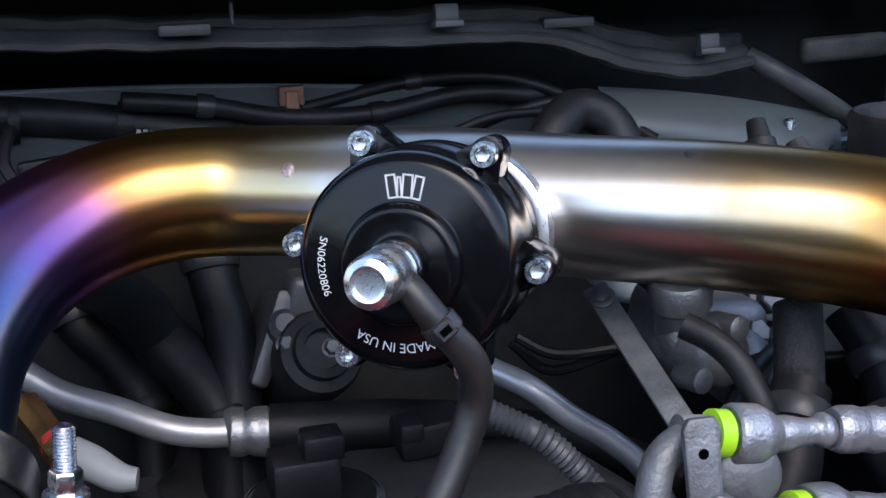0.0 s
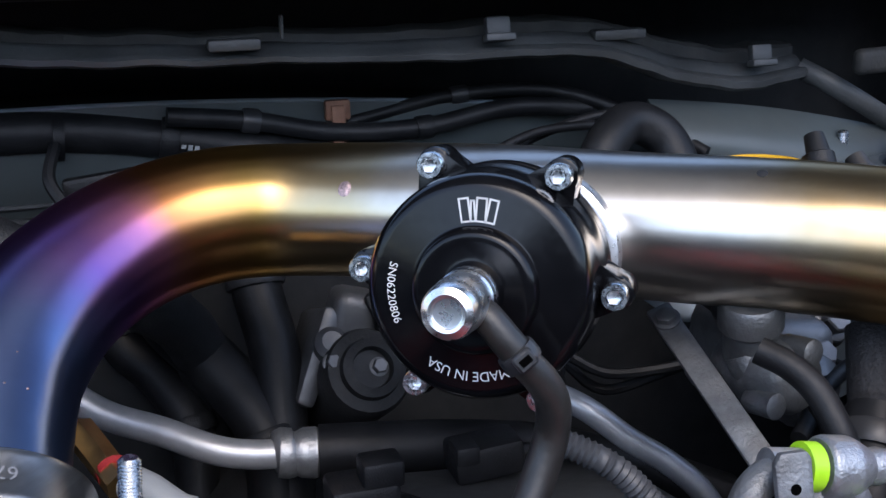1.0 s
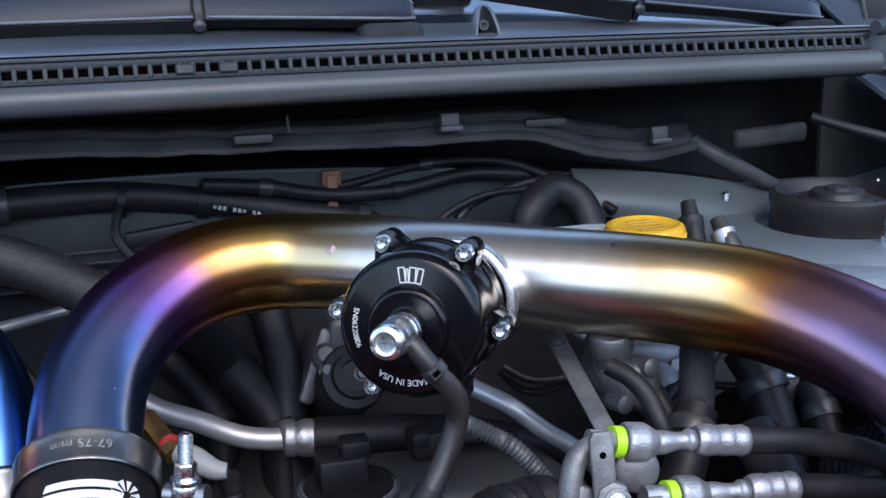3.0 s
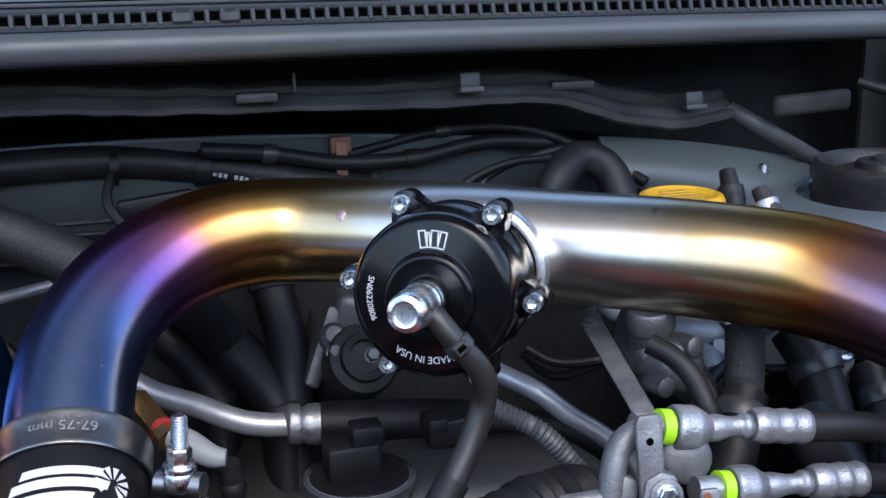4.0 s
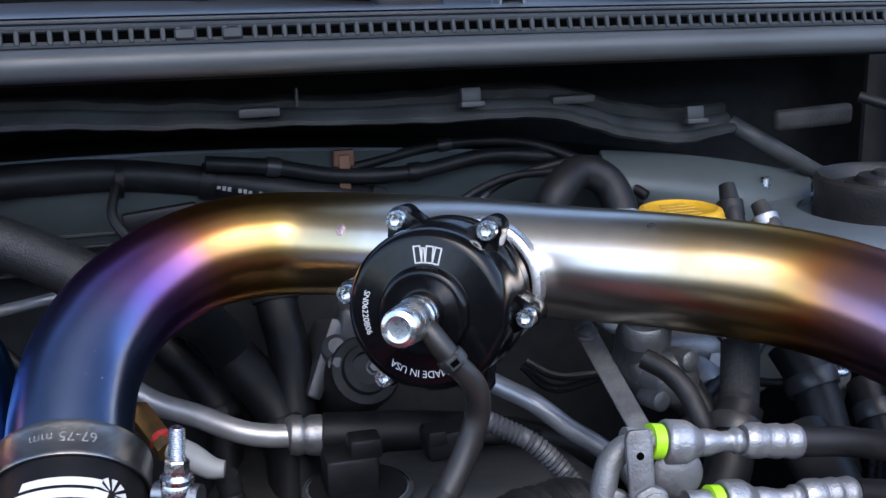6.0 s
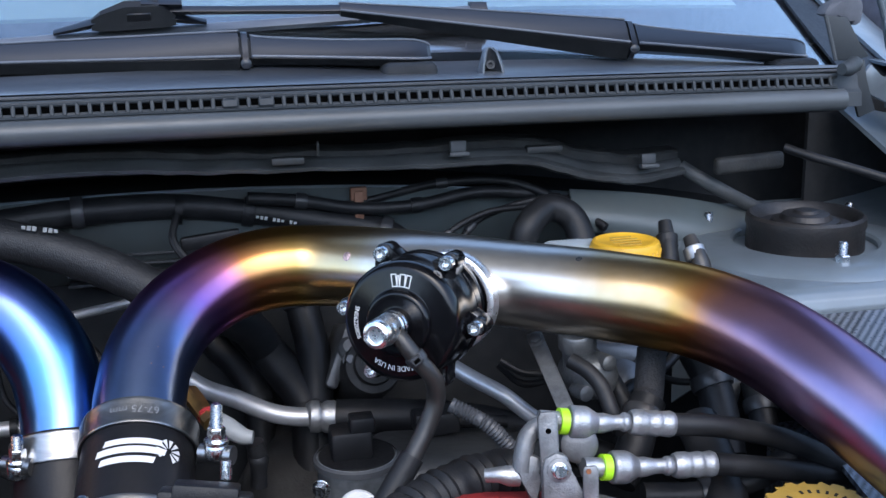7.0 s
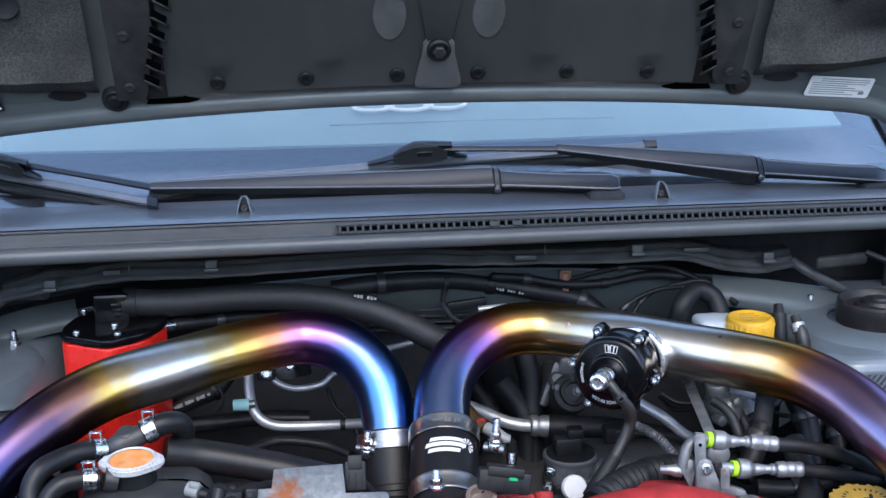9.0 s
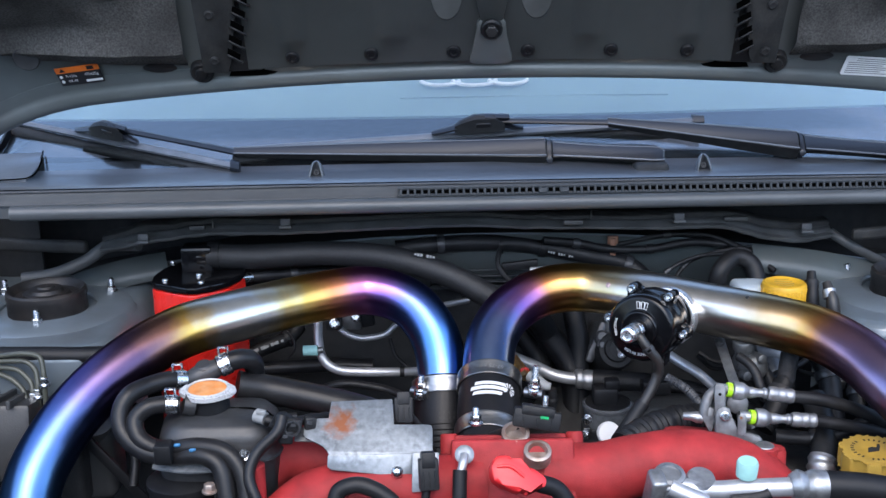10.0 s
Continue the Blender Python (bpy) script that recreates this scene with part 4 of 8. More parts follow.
def hood_point(x, s, off=0.0):
    """s: metres up the raised bonnet from its rear edge; off: towards the engine side. The panel bows forward as it rises, most of all at its nose."""
    a, run, rise, done = OPEN, 0.0, 0.0, 0.0
    if s <= 0:
        run, rise = math.cos(OPEN) * s, math.sin(OPEN) * s
    # The unseen nose bends harder, added to block sky above the bay.
    for end, bend in ((0.75, 0.30), (2.0, 1.5)):
        step = max(0.0, min(s, end) - done)
        b = a - bend * step
        run += (math.sin(a) - math.sin(b)) / bend
        rise += (math.cos(b) - math.cos(a)) / bend
        a, done = b, end
    return edge(x) + Vector((0, -run - off * math.sin(a), rise - off * math.cos(a)))


hood = thing("bonnet", (0, 0.68, 1.16), "raised grey car bonnet seen from its underside", "bonnet")
part("outer_skin", surface(lambda u, v: hood_point(across(u, v), v, -0.045), span(-1, 1, 30), span(-0.005, 1.18, 20), 0.003), M_PAINT, hood)
part("inner_frame", surface(lambda u, v: hood_point(across(u, v), v, 0.0), span(-1, 1, 40), span(0.020, 1.17, 22), 0.003), M_PAINTHOOD, hood)
LIP = [(0.034, 0.002), (0.026, 0.003), (0.019, 0.0015), (0.014, 0.002), (0.010, 0.0045), (0.006, 0.0065), (0.000, 0.0070), (-0.005, 0.0055), (-0.0085, 0.002), (-0.009, -0.004), (-0.005, -0.007)]


def lip_rise(x, s):
    """The rear edge is cut higher in the middle of the car."""
    return s + 0.012 * max(0.0, 1 - (x / 0.55) ** 2) * min(1.0, max(0.0, (0.034 - s) / 0.034))


part("rear_lip", surface(lambda u, v: hood_point(across(u, LIP[v][0]), lip_rise(across(u, LIP[v][0]), LIP[v][0]), LIP[v][1]), span(-1, 1, 60), range(len(LIP)), 0.002), M_PAINTHOOD, hood, "rolled rear lip")
# central liner with pressed ribs
LOW = 0.034


def liner_f(u, v):
    rib = 0.0
    for c in (-0.235, -0.115, 0.115, 0.235):
        rib += 0.004 * max(0.0, 1 - abs(u - c) / 0.017) ** 0.5 * (1 if v > LOW + 0.035 else 0)
    return hood_point(u, v, 0.010 + rib)


liner = part("liner", surface(liner_f, span(-0.292, 0.292, 118), [LOW, LOW + 0.002, LOW + 0.03, LOW + 0.036, LOW + 0.042, 0.12, 0.2, 0.5, 0.9], 0.003), M_LINER, hood, "dark grey plastic bonnet liner")
fast = to_mesh("fastener", lathe([(0.0085, 0.0), (0.0085, 0.0025), (0.007, 0.0045), (0.004, 0.005), (0.0035, 0.0035), (0, 0.0035)], seg=20), M_PLASTIC)
away = Vector((0, -math.sin(OPEN), -math.cos(OPEN)))
for x in (-0.237, -0.142, -0.044, 0.044, 0.143, 0.236):
    part("fastener", fast, None, liner, m=frame_of(hood_point(x, LOW + 0.014, 0.012), away))
tongue = frame_of(hood_point(0.0, LOW - 0.002, 0.0165), away, Vector((1, 0, 0))) @ pose(0, 0, 0, 0, 0, 90)
latch = part("striker_plate", plate([(-0.020, 0.0), (-0.025, 0.004), (-0.025, 0.012), (-0.017, 0.040), (-0.017, 0.056), (-0.012, 0.062), (0.012, 0.062), (0.017, 0.056), (0.017, 0.040), (0.025, 0.012), (0.025, 0.004), (0.020, 0.0)], 0.004, tongue), M_PAINTHOOD, hood, "lighter grey centre bracket")
part("bracket_neck", plate([(-0.013, 0.060), (0.013, 0.060), (0.030, 0.150), (0.030, 0.30), (-0.030, 0.30), (-0.030, 0.150)], 0.006, tongue), M_LINER, hood, "dark upper half of the centre bracket")
part("bolt", hex_bolt(0.0075, 0.010), M_DARKMETAL, latch, m=frame_of(hood_point(0.0, LOW + 0.048, 0.018), away))
part("bolt", lathe([(0.013, 0), (0.013, 0.004), (0.011, 0.006), (0.008, 0.006)], seg=24), M_PLASTIC, latch, m=frame_of(hood_point(0.0, LOW + 0.048, 0.018), away))
for s in (-1, 1):
    part("oval_recess", lathe([(0, 0.003), (0.017, 0.003), (0.019, 0.0)], frame_of(hood_point(s * 0.052, LOW + 0.088, 0.011), away) @ Matrix.Diagonal((1, 1.7, 1, 1)), 24), M_OVAL, hood)
    # dark moulded ducts with a slanted ladder of openings
    dm = frame_of(hood_point(s * 0.312, LOW - 0.002, 0.010), away, Vector((1, 0, 0))) @ pose(0, 0, 0, 0, 0, 90) @ Matrix.Diagonal((-s, 1, 1, 1))
    duct = part("duct", plate([(-0.012, 0.0), (0.035, 0.002), (0.052, 0.012), (0.052, 0.5), (-0.030, 0.5), (-0.030, 0.09)], 0.010, dm, 0.003), M_PLASTIC, hood, "black louvred duct")
    # The shaded gap is a flat black plate.
    part("duct_gap_shade", plate([(-0.006, -0.009), (0.072, -0.008), (0.064, 0.001), (0.0, 0.003)], 0.004, dm @ pose(0, 0, -0.003), 0), M_VOID, duct, "black plate standing for the shaded gap below the duct")
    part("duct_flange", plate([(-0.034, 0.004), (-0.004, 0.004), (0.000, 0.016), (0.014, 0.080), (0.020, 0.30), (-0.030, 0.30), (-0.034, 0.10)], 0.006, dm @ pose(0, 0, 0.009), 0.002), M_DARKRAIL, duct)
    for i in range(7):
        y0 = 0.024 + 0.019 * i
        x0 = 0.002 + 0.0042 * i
        # Flat black plate painted as the shade inside a louvre.
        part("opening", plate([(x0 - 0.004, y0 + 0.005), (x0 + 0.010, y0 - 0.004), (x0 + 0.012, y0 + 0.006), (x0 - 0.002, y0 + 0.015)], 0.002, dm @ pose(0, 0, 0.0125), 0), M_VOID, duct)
        part("rung", box((0.022, 0.003, 0.004), dm @ pose(x0 + 0.005, y0 + 0.001, 0.013, 0, 0, -33), 0.0008, 1), M_PLASTIC, duct)
    for x_, y_ in ((-0.018, 0.022), (-0.016, 0.085)):
        part("duct_screw", lathe([(0.006, 0), (0.006, 0.002), (0.004, 0.003), (0, 0.002)], dm @ pose(x_, y_, 0.012), 16), M_DARKMETAL, duct)
    part("rubber_stop", lathe([(0.0155, -0.004), (0.0145, 0.005), (0.012, 0.008), (0.008, 0.0075), (0.0065, 0.010), (0.005, 0.0105), (0, 0.0105)], frame_of(hood_point(s * 0.352, 0.031, 0.004), away), 24), M_RUBBER, hood)

    # felt pads with a quilted relief
    def felt_f(u, v, s=s):
        x = s * (0.368 + 0.30 * u)
        low = 0.044 + 0.040 * u + 0.0015 * math.sin(16 * u) + (6.0 if s > 0 else 2.2) * max(0.0, abs(x) - 0.5) ** 2
        t = low + (0.6 - low) * v
        puff = 0.010 * min(1.0, 9 * u, 10 * (1 - u), 30 * v) ** 0.5
        k1, k2 = min(1.0, max(0.0, (t - low) / 0.024)), min(1.0, max(0.0, (t - low - 0.026) / 0.030))
        k3 = max(0.0, t - 0.108 - 0.010 * math.sin(4 * u)) * min(1.0, max(0.0, 5 * u - 1.2))
        dent = -0.018 * k1 + 0.020 * k2 * min(1.0, 0.4 + u) - 0.55 * min(k3, 0.10)
        wob = 0.004 * noise.noise(Vector((x * 25, t * 25, 3.1)))
        return hood_point(x, t, 0.006 + puff - dent + wob)

    pad = part("insulation_pad", surface(felt_f, span(0, 1, 40), [0, 0.01, 0.025, 0.05] + span(0.08, 1, 60), 0.003), M_FELT, hood, "grey-black felt insulation pad")
    # Black discs stand for the shade in the pad's holes.
    for u, v in ((0.66, 0.030), (0.25, 0.22)):
        part("pad_hole", lathe([(0.0165, -0.004), (0.0165, 0.003), (0.015, 0.0045), (0.013, 0.003), (0, 0.002)], frame_of(felt_f(u, v) + away * 0.004, away), 24), M_SHADERUBBER, pad)
    # A flat black oval is painted for the dark inside of a slit.
    part("slit", lathe([(0, 0.001), (0.020, 0.001), (0.022, 0.0)], frame_of(hood_point(s * 0.404, 0.040, 0.0052), away) @ Matrix.Diagonal((1, 0.32, 1, 1)), 20), M_BLACKLABEL, hood)


def sticker(name, x0, s0, w, h, label, skew):
    st = thing(name, hood_point(x0, s0, 0.004), label, "sticker")
    tx = (hood_point(x0 + 0.03, s0) - hood_point(x0 - 0.03, s0)).normalized()
    ty = (hood_point(x0, s0 + 0.012) - hood_point(x0, s0 - 0.012)).normalized()
    nz = tx.cross(ty).normalized()
    nz = nz if nz.dot(away) > 0 else -nz
    ty = nz.cross(tx)
    m = Matrix((tx, ty, nz)).transposed().to_4x4()
    m.translation = hood_point(x0, s0, 0.0) + nz * 0.0062
    return st, m @ pose(0, 0, 0, 0, 0, skew)


st, m = sticker("warning_sticker", -0.510, 0.0395, 0.062, 0.036, "orange and black refrigerant warning sticker on the bonnet frame", 0)
part("sheet", plate([(-0.031, -0.012), (0.031, -0.012), (0.031, 0.006), (-0.031, 0.006)], 0.0006, m, 0), M_BLACKLABEL, st)
part("orange_band", plate([(-0.031, 0.006), (0.031, 0.006), (0.031, 0.014), (-0.031, 0.014)], 0.0007, m, 0), M_ORANGE, st)
tri = plate([(-0.026, 0.0075), (-0.017, 0.0075), (-0.0215, 0.0128)], 0.0012, m, 0)
part("warning_sign", tri, M_BLACKLABEL, st)
part("pictogram", plate([(0.014, 0.0075), (0.024, 0.0075), (0.024, 0.0125), (0.014, 0.0125)], 0.0012, m, 0), M_BLACKLABEL, st)
for body, x, y, sz in (("R-134a", -0.012, 0.001, 0.0055), ("475±25g", 0.017, 0.001, 0.0055), ("OIL-PB", -0.012, -0.006, 0.0045)):
    bm = words(body, sz)
    bmesh.ops.transform(bm, matrix=m @ pose(x, y, 0.0006), verts=bm.verts[:])
    part("writing", bm, M_WHITE, st)
part("writing_bar", plate([(0.006, -0.0095), (0.029, -0.0095), (0.029, -0.0065), (0.006, -0.0065)], 0.0012, m, 0), M_WHITE, st)
part("pictogram", lathe([(0, 0.0008), (0.0022, 0.0008), (0.0022, 0)], m @ pose(-0.0265, 0.001, 0), 12), M_WHITE, st)
part("pictogram", lathe([(0, 0.0008), (0.0022, 0.0008), (0.0022, 0)], m @ pose(-0.0265, -0.006, 0), 12), M_WHITE, st)
st, m = sticker("data_sticker", 0.486, 0.0290, 0.075, 0.028, "white printed data sticker on the bonnet frame", 0)
part("sheet", plate([(-0.046, -0.0115), (-0.044, -0.0135), (0.044, -0.0135), (0.046, -0.0115), (0.046, 0.0115), (0.044, 0.0135), (-0.044, 0.0135), (-0.046, 0.0115)], 0.0007, m, 0), M_LABEL, st)
for i in range(8):
    y0 = 0.0100 - 0.0029 * i
    x0, x1 = (-0.030, 0.040) if i < 2 else (-0.041, 0.010 + 0.026 * ((i * 7) % 3) / 2)
    part("writing_bar", plate([(x0, y0), (x1, y0), (x1, y0 + 0.0010), (x0, y0 + 0.0010)], 0.0011, m, 0), M_FADEDINK, st)
part("pictogram", plate([(0.030, -0.009), (0.038, -0.009), (0.038, -0.005), (0.030, -0.005)], 0.0011, m, 0), M_FADEDINK, st)


def hinge(s):
    """Swan-neck hinge: a pressed plate bolted to the bonnet that hooks round under the scuttle's end."""
    out = [(0.648, 1.125), (0.649, 1.107), (0.656, 1.089), (0.663, 1.071), (0.670, 1.043), (0.677, 1.026), (0.679, 1.017), (0.671, 1.012), (0.664, 1.018), (0.654, 1.029), (0.643, 1.014), (0.655, 1.000), (0.675, 0.990), (0.699, 0.991), (0.713, 1.011), (0.716, 1.047), (0.719, 1.111), (0.724, 1.200), (0.684, 1.189), (0.661, 1.152)]
    m = Matrix(((s, 0, 0, 0 if s > 0 else -0.06), (0, 0, 1, 0.732), (0, 1, 0, 0), (0, 0, 0, 1)))
    h = part("hinge", plate(out, 0.006, m, 0.002), M_PAINT, hood, "painted grey swan-neck hinge")
    rim = [m @ Vector((x, z, -0.004)) for x, z in out[:4]]
    part("rim", tube(rim, 0.0022, 8, 4), M_PAINT, h)
    part("rim", tube([m @ Vector((x - 0.004, z, -0.004)) for x, z in out[12:18]], 0.003, 8, 4), M_PAINT, h)
    part("ridge", tube([m @ Vector((x, z, -0.002)) for x, z in ((0.700, 1.150), (0.694, 1.085), (0.697, 1.040), (0.693, 1.008))], [0.003, 0.006, 0.006, 0.003], 12, 6), M_PAINT, h)
    b = to_mesh("bolt", hex_bolt(0.0072, 0.009, 0.006, 0.004), M_DARKALU)
    for x, z in ((0.669, 1.136), (0.697, 1.179)):
        part("bolt", b, None, h, m=frame_of(m @ Vector((x, z, -0.003)), (-0.2 * s, -1, 0.1)))


hinge(1)
hinge(-1)


# ---- charge pipes ----
def charge_pipe(name, pts, material, label):
    p = thing(name, pts[0], label, "charge pipe", "charge pipes")
    part("pipe", tube(pts, 0.031, 48, 14, caps=False), material, p)
    return p


R_PTS = [(-0.012, 0.466, 0.820), (-0.010, 0.489, 0.834), (-0.008, 0.516, 0.851), (-0.001, 0.545, 0.869), (0.018, 0.576, 0.887), (0.049, 0.602, 0.900), (0.087, 0.614, 0.907), (0.134, 0.610, 0.907), (0.202, 0.558, 0.910), (0.255, 0.518, 0.909), (0.313, 0.476, 0.908), (0.363, 0.440, 0.903), (0.392, 0.391, 0.895), (0.411, 0.341, 0.881), (0.430, 0.297, 0.862), (0.444, 0.253, 0.845)]
L_PTS = [(-0.064, 0.521, 0.768), (-0.064, 0.543, 0.800), (-0.065, 0.561, 0.826), (-0.074, 0.581, 0.860), (-0.097, 0.599, 0.889), (-0.129, 0.611, 0.904), (-0.172, 0.613, 0.909), (-0.241, 0.577, 0.909), (-0.308, 0.516, 0.912), (-0.365, 0.464, 0.911), (-0.414, 0.418, 0.894), (-0.456, 0.378, 0.864), (-0.487, 0.347, 0.826), (-0.502, 0.315, 0.789), (-0.499, 0.270, 0.741)]
pipe_r = charge_pipe("charge_pipe", R_PTS, M_TI_R, "heat-tinted titanium charge pipe, blue, violet and gold")
charge_pipe("charge_pipe", L_PTS, M_TI_L, "heat-tinted titanium charge pipe, gold fading to bright blue")

for at, n, r, mt, lab in (((0.1428, 0.5719, 0.9237), (-0.568, -0.652, 0.502), 0.0042, M_WELD, "pale weld spot"), ((0.290, 0.4757, 0.9363), (-0.25, -0.37, 0.90), 0.0030, M_DARKMETAL, "dark spot"),
                         ((0.006, 0.5164, 0.885), (-0.5, -0.7, 0.5), 0.0007, M_WELD, "pale speck"), ((0.0016, 0.5038, 0.8781), (-0.5, -0.7, 0.5), 0.0006, M_WELD, "pale speck"), ((0.0092, 0.5045, 0.8746), (-0.5, -0.7, 0.5), 0.0006, M_WELD, "pale speck")):
    part("mark", lathe([(0, 0.0003), (r * 0.6, 0.00025), (r, -0.0004)], frame_of(at, n), 14), mt, pipe_r, lab)


def band_clamp(name, at, axis, r, label):
    """Hose clamp: a rolled band with beaded edges and a raised overlap."""
    c = thing(name, at, label, "hose clamp", "hose clamps")
    m = frame_of(at, axis)
    band = part("band", lathe([(r, -0.0098), (r + 0.0012, -0.0098), (r + 0.0016, -0.0085), (r + 0.0012, -0.007), (r + 0.0012, 0.007), (r + 0.0016, 0.0085), (r + 0.0012, 0.0098), (r, 0.0098)], m, 64), M_STEEL, c)
    part("overlap", surface(lambda u, v: m @ Vector(((r + 0.0016) * math.cos(u), (r + 0.0016) * math.sin(u), v)), span(OVERLAP - 0.28, OVERLAP + 0.28, 12), (-0.0068, 0.0068), 0.0008), M_STEEL, band, "overlapping band end")
    return c


def strip(xs, y, h):
    """A thin slanted band in pieces short enough to follow a round hose."""
    bm = bmesh.new()
    rows = [[bm.verts.new((x + 0.0015 * k, y + h * k, 0.0003)) for x in xs] for k in (0, 1)]
    for i in range(len(xs) - 1):
        bm.faces.new((rows[0][i], rows[0][i + 1], rows[1][i + 1], rows[1][i]))
    return bm


def axis_of(p, q):
    return (Vector(p) - Vector(q)).normalized()


AX_R = axis_of(R_PTS[2], R_PTS[0])
AX_L = axis_of(L_PTS[2], L_PTS[0])
CR = Vector((-0.009, 0.483, 0.831))
CL = Vector((-0.064, 0.544, 0.801))
for c, ax, lab in ((CR, AX_R, "black silicone coupler with a white printed logo"), (CL, AX_L, "plain black silicone coupler hose with grey marks")):
    cp = thing("silicone_coupler", c - ax * 0.06, lab, "coupler", "silicone couplers")
    if c is CL:
        part("bend", tube([c - ax * 0.055, c - ax * 0.085, c - ax * 0.105 + Vector((0.006, -0.006, -0.006)), c - ax * 0.120 + Vector((0.022, -0.020, -0.022))], 0.0355, 40, 6), M_SILICONE, cp)
        for k in range(5):
            part("corrugation", lathe([(0.0360, -0.0015), (0.0375, 0), (0.0360, 0.0015)], frame_of(c - ax * (0.050 + 0.007 * k), ax), 40), M_SILICONE, cp)
    part("hose", lathe([(0.0312, 0.012), (0.0355, 0.012), (0.0362, 0.010), (0.0365, -0.02), (0.0372, -0.04), (0.0362, -0.075), (0.0362, -0.10), (0.032, -0.10)], frame_of(c, ax), 48), M_SILICONE, cp)
    mm = frame_of(c, ax, (0, 1, 0))
    if c is CR:
        # white logo drawn as plain slanted strokes and a fan of blades, wrapped on the hose
        def wrap(bm):
            for v in bm.verts:
                a = v.co.x / 0.0372 - math.pi / 2 + LOGO_TURN
                rr = 0.0374 + v.co.z
                v.co = mm @ Vector((rr * math.cos(a), rr * math.sin(a), v.co.y))
            return bm

        LOGO_TURN = 0.08
        for x0, y0, w_, h_ in ((-0.030, -0.0045, 0.044, 0.0048), (-0.027, -0.0115, 0.034, 0.0046), (-0.025, 0.0020, 0.036, 0.0042)):
            xs = span(x0, x0 + w_, 12)
            part("logo_stroke", wrap(strip(xs, y0 - 0.028, h_)), M_WHITE, cp)
        for k in range(9):
            a = radians(-60 + 34 * k)
            o = [(0.017 + 0.002 * math.cos(a), -0.028 + 0.002 * math.sin(a)), (0.017 + 0.0085 * math.cos(a - 0.1), -0.028 + 0.0085 * math.sin(a - 0.1)), (0.017 + 0.008 * math.cos(a + 0.25), -0.028 + 0.008 * math.sin(a + 0.25))]
            part("logo_blade", wrap(plate(o, 0.0004, Matrix.Identity(4), 0)), M_WHITE, cp)
    else:
        for k in range(5):
            part("mark", box((0.0006, 0.002, 0.009), mm @ pose(0, 0, 0, 0, 0, -62 - 9 * k) @ pose(0.0368, 0, -0.040), 0), M_DARKRAIL, cp)

OVERLAP = 0.35
cl = band_clamp("hose_clamp", CR, AX_R, 0.0372, "steel T-bolt clamp on the silicone coupler")
band_clamp("hose_clamp", CR - AX_R * 0.072, AX_R, 0.0374, "steel T-bolt clamp at the coupler's lower end")
cl3 = band_clamp("hose_clamp", CL, AX_L, 0.0372, "steel T-bolt clamp on the plain coupler")
BT = Vector((0.041, 0.443, 0.851))
for base, owner in ((BT, cl), (Vector((-0.092, 0.515, 0.825)), cl3)):
    part("upright_bolt", hex_bolt(0.0058, 0.011, 0.015 if owner is cl else 0.009, 0.0040), M_ZINC, owner, m=pose(*(base - Vector((0, 0, 0.008 if owner is cl else 0.014))), 0, 4, 0))
    part("collar", lathe([(0.0050, -0.0105), (0.0070, -0.0095), (0.0076, -0.0075), (0.0076, -0.0012), (0.0066, 0.0)], seg=24), M_ZINC, owner, m=pose(*(base - Vector((0, 0, 0.008 if owner is cl else 0.014))), 0, 4, 0))
    part("trunnion", tube([base + Vector((-0.010, 0.006, -0.016)), base + Vector((0.010, -0.004, -0.016))], 0.0062, 14, 2), M_STEEL, owner)
wr = words("67-75 mm", 0.0075)
mm = frame_of(CR, AX_R, (0, 1, 0))
for v in wr.verts:
    a = -v.co.x / 0.0374 - math.pi / 2 - 0.1
    v.co = mm @ Vector((0.0386 * math.cos(a), 0.0386 * math.sin(a), -v.co.y))
part("stamped_size", wr, M_WHITE_STAMP, cl, "stamped lettering")

# ---- blow-off valve ----
C0 = Vector((0.1661, 0.4486, 0.9129))
TLV = Vector((0.153, 0.467, 0.954))
BR = 0.0455
NV = Vector((-0.50, -0.857, 0.12)).normalized()
UV = (TLV - C0)
UV = (UV - NV * UV.dot(NV)).normalized()
VV = NV.cross(UV)
MB = Matrix((UV, VV, NV)).transposed().to_4x4()
MB.translation = C0
valve = thing("blow_off_valve", C0 - NV * 0.06, "black anodised blow-off valve with chrome screws and engraved cover", "blow-off valve")
cover = part("cover", lathe([(0.0406, -0.024), (0.0406, -0.015), (0.0398, -0.013), (0.0395, -0.004), (0.0392, 0.005), (0.0385, 0.0100), (0.0364, 0.0130), (0.0340, 0.0136), (0.0226, 0.0136), (0.0219, 0.0138), (0.0214, 0.0165), (0.0203, 0.0182), (0.0188, 0.0186), (0.0170, 0.0184), (0.0122, 0.0184), (0.0108, 0.0186), (0.0104, 0.0225), (0.0100, 0.0235), (0, 0.0235)], MB, 96), M_ANOD, valve, angle=50)
lower = part("lower_body", lathe([(0.030, -0.075), (0.0325, -0.062), (0.0345, -0.060), (0.0345, -0.055), (0.0315, -0.053), (0.0318, -0.049), (0.0345, -0.047), (0.0350, -0.043), (0.0330, -0.041), (0.037, -0.038), (0.0405, -0.034), (0.0405, -0.0255), (0.0394, -0.0250), (0.0394, -0.0240)], MB, 96), M_ANOD, valve)
MV = MB.copy()
MV.translation = C0 + Vector((0.006, 0, 0))
part("v_band", lathe([(0.031, -0.0725), (0.0345, -0.072), (0.0355, -0.0705), (0.0357, -0.066), (0.0350, -0.0645), (0.0350, -0.061), (0.0357, -0.0595), (0.0352, -0.0575), (0.0335, -0.0565), (0.031, -0.0565)], MV, 72), M_BANDBRIGHT, valve, "polished steel V-band ring")
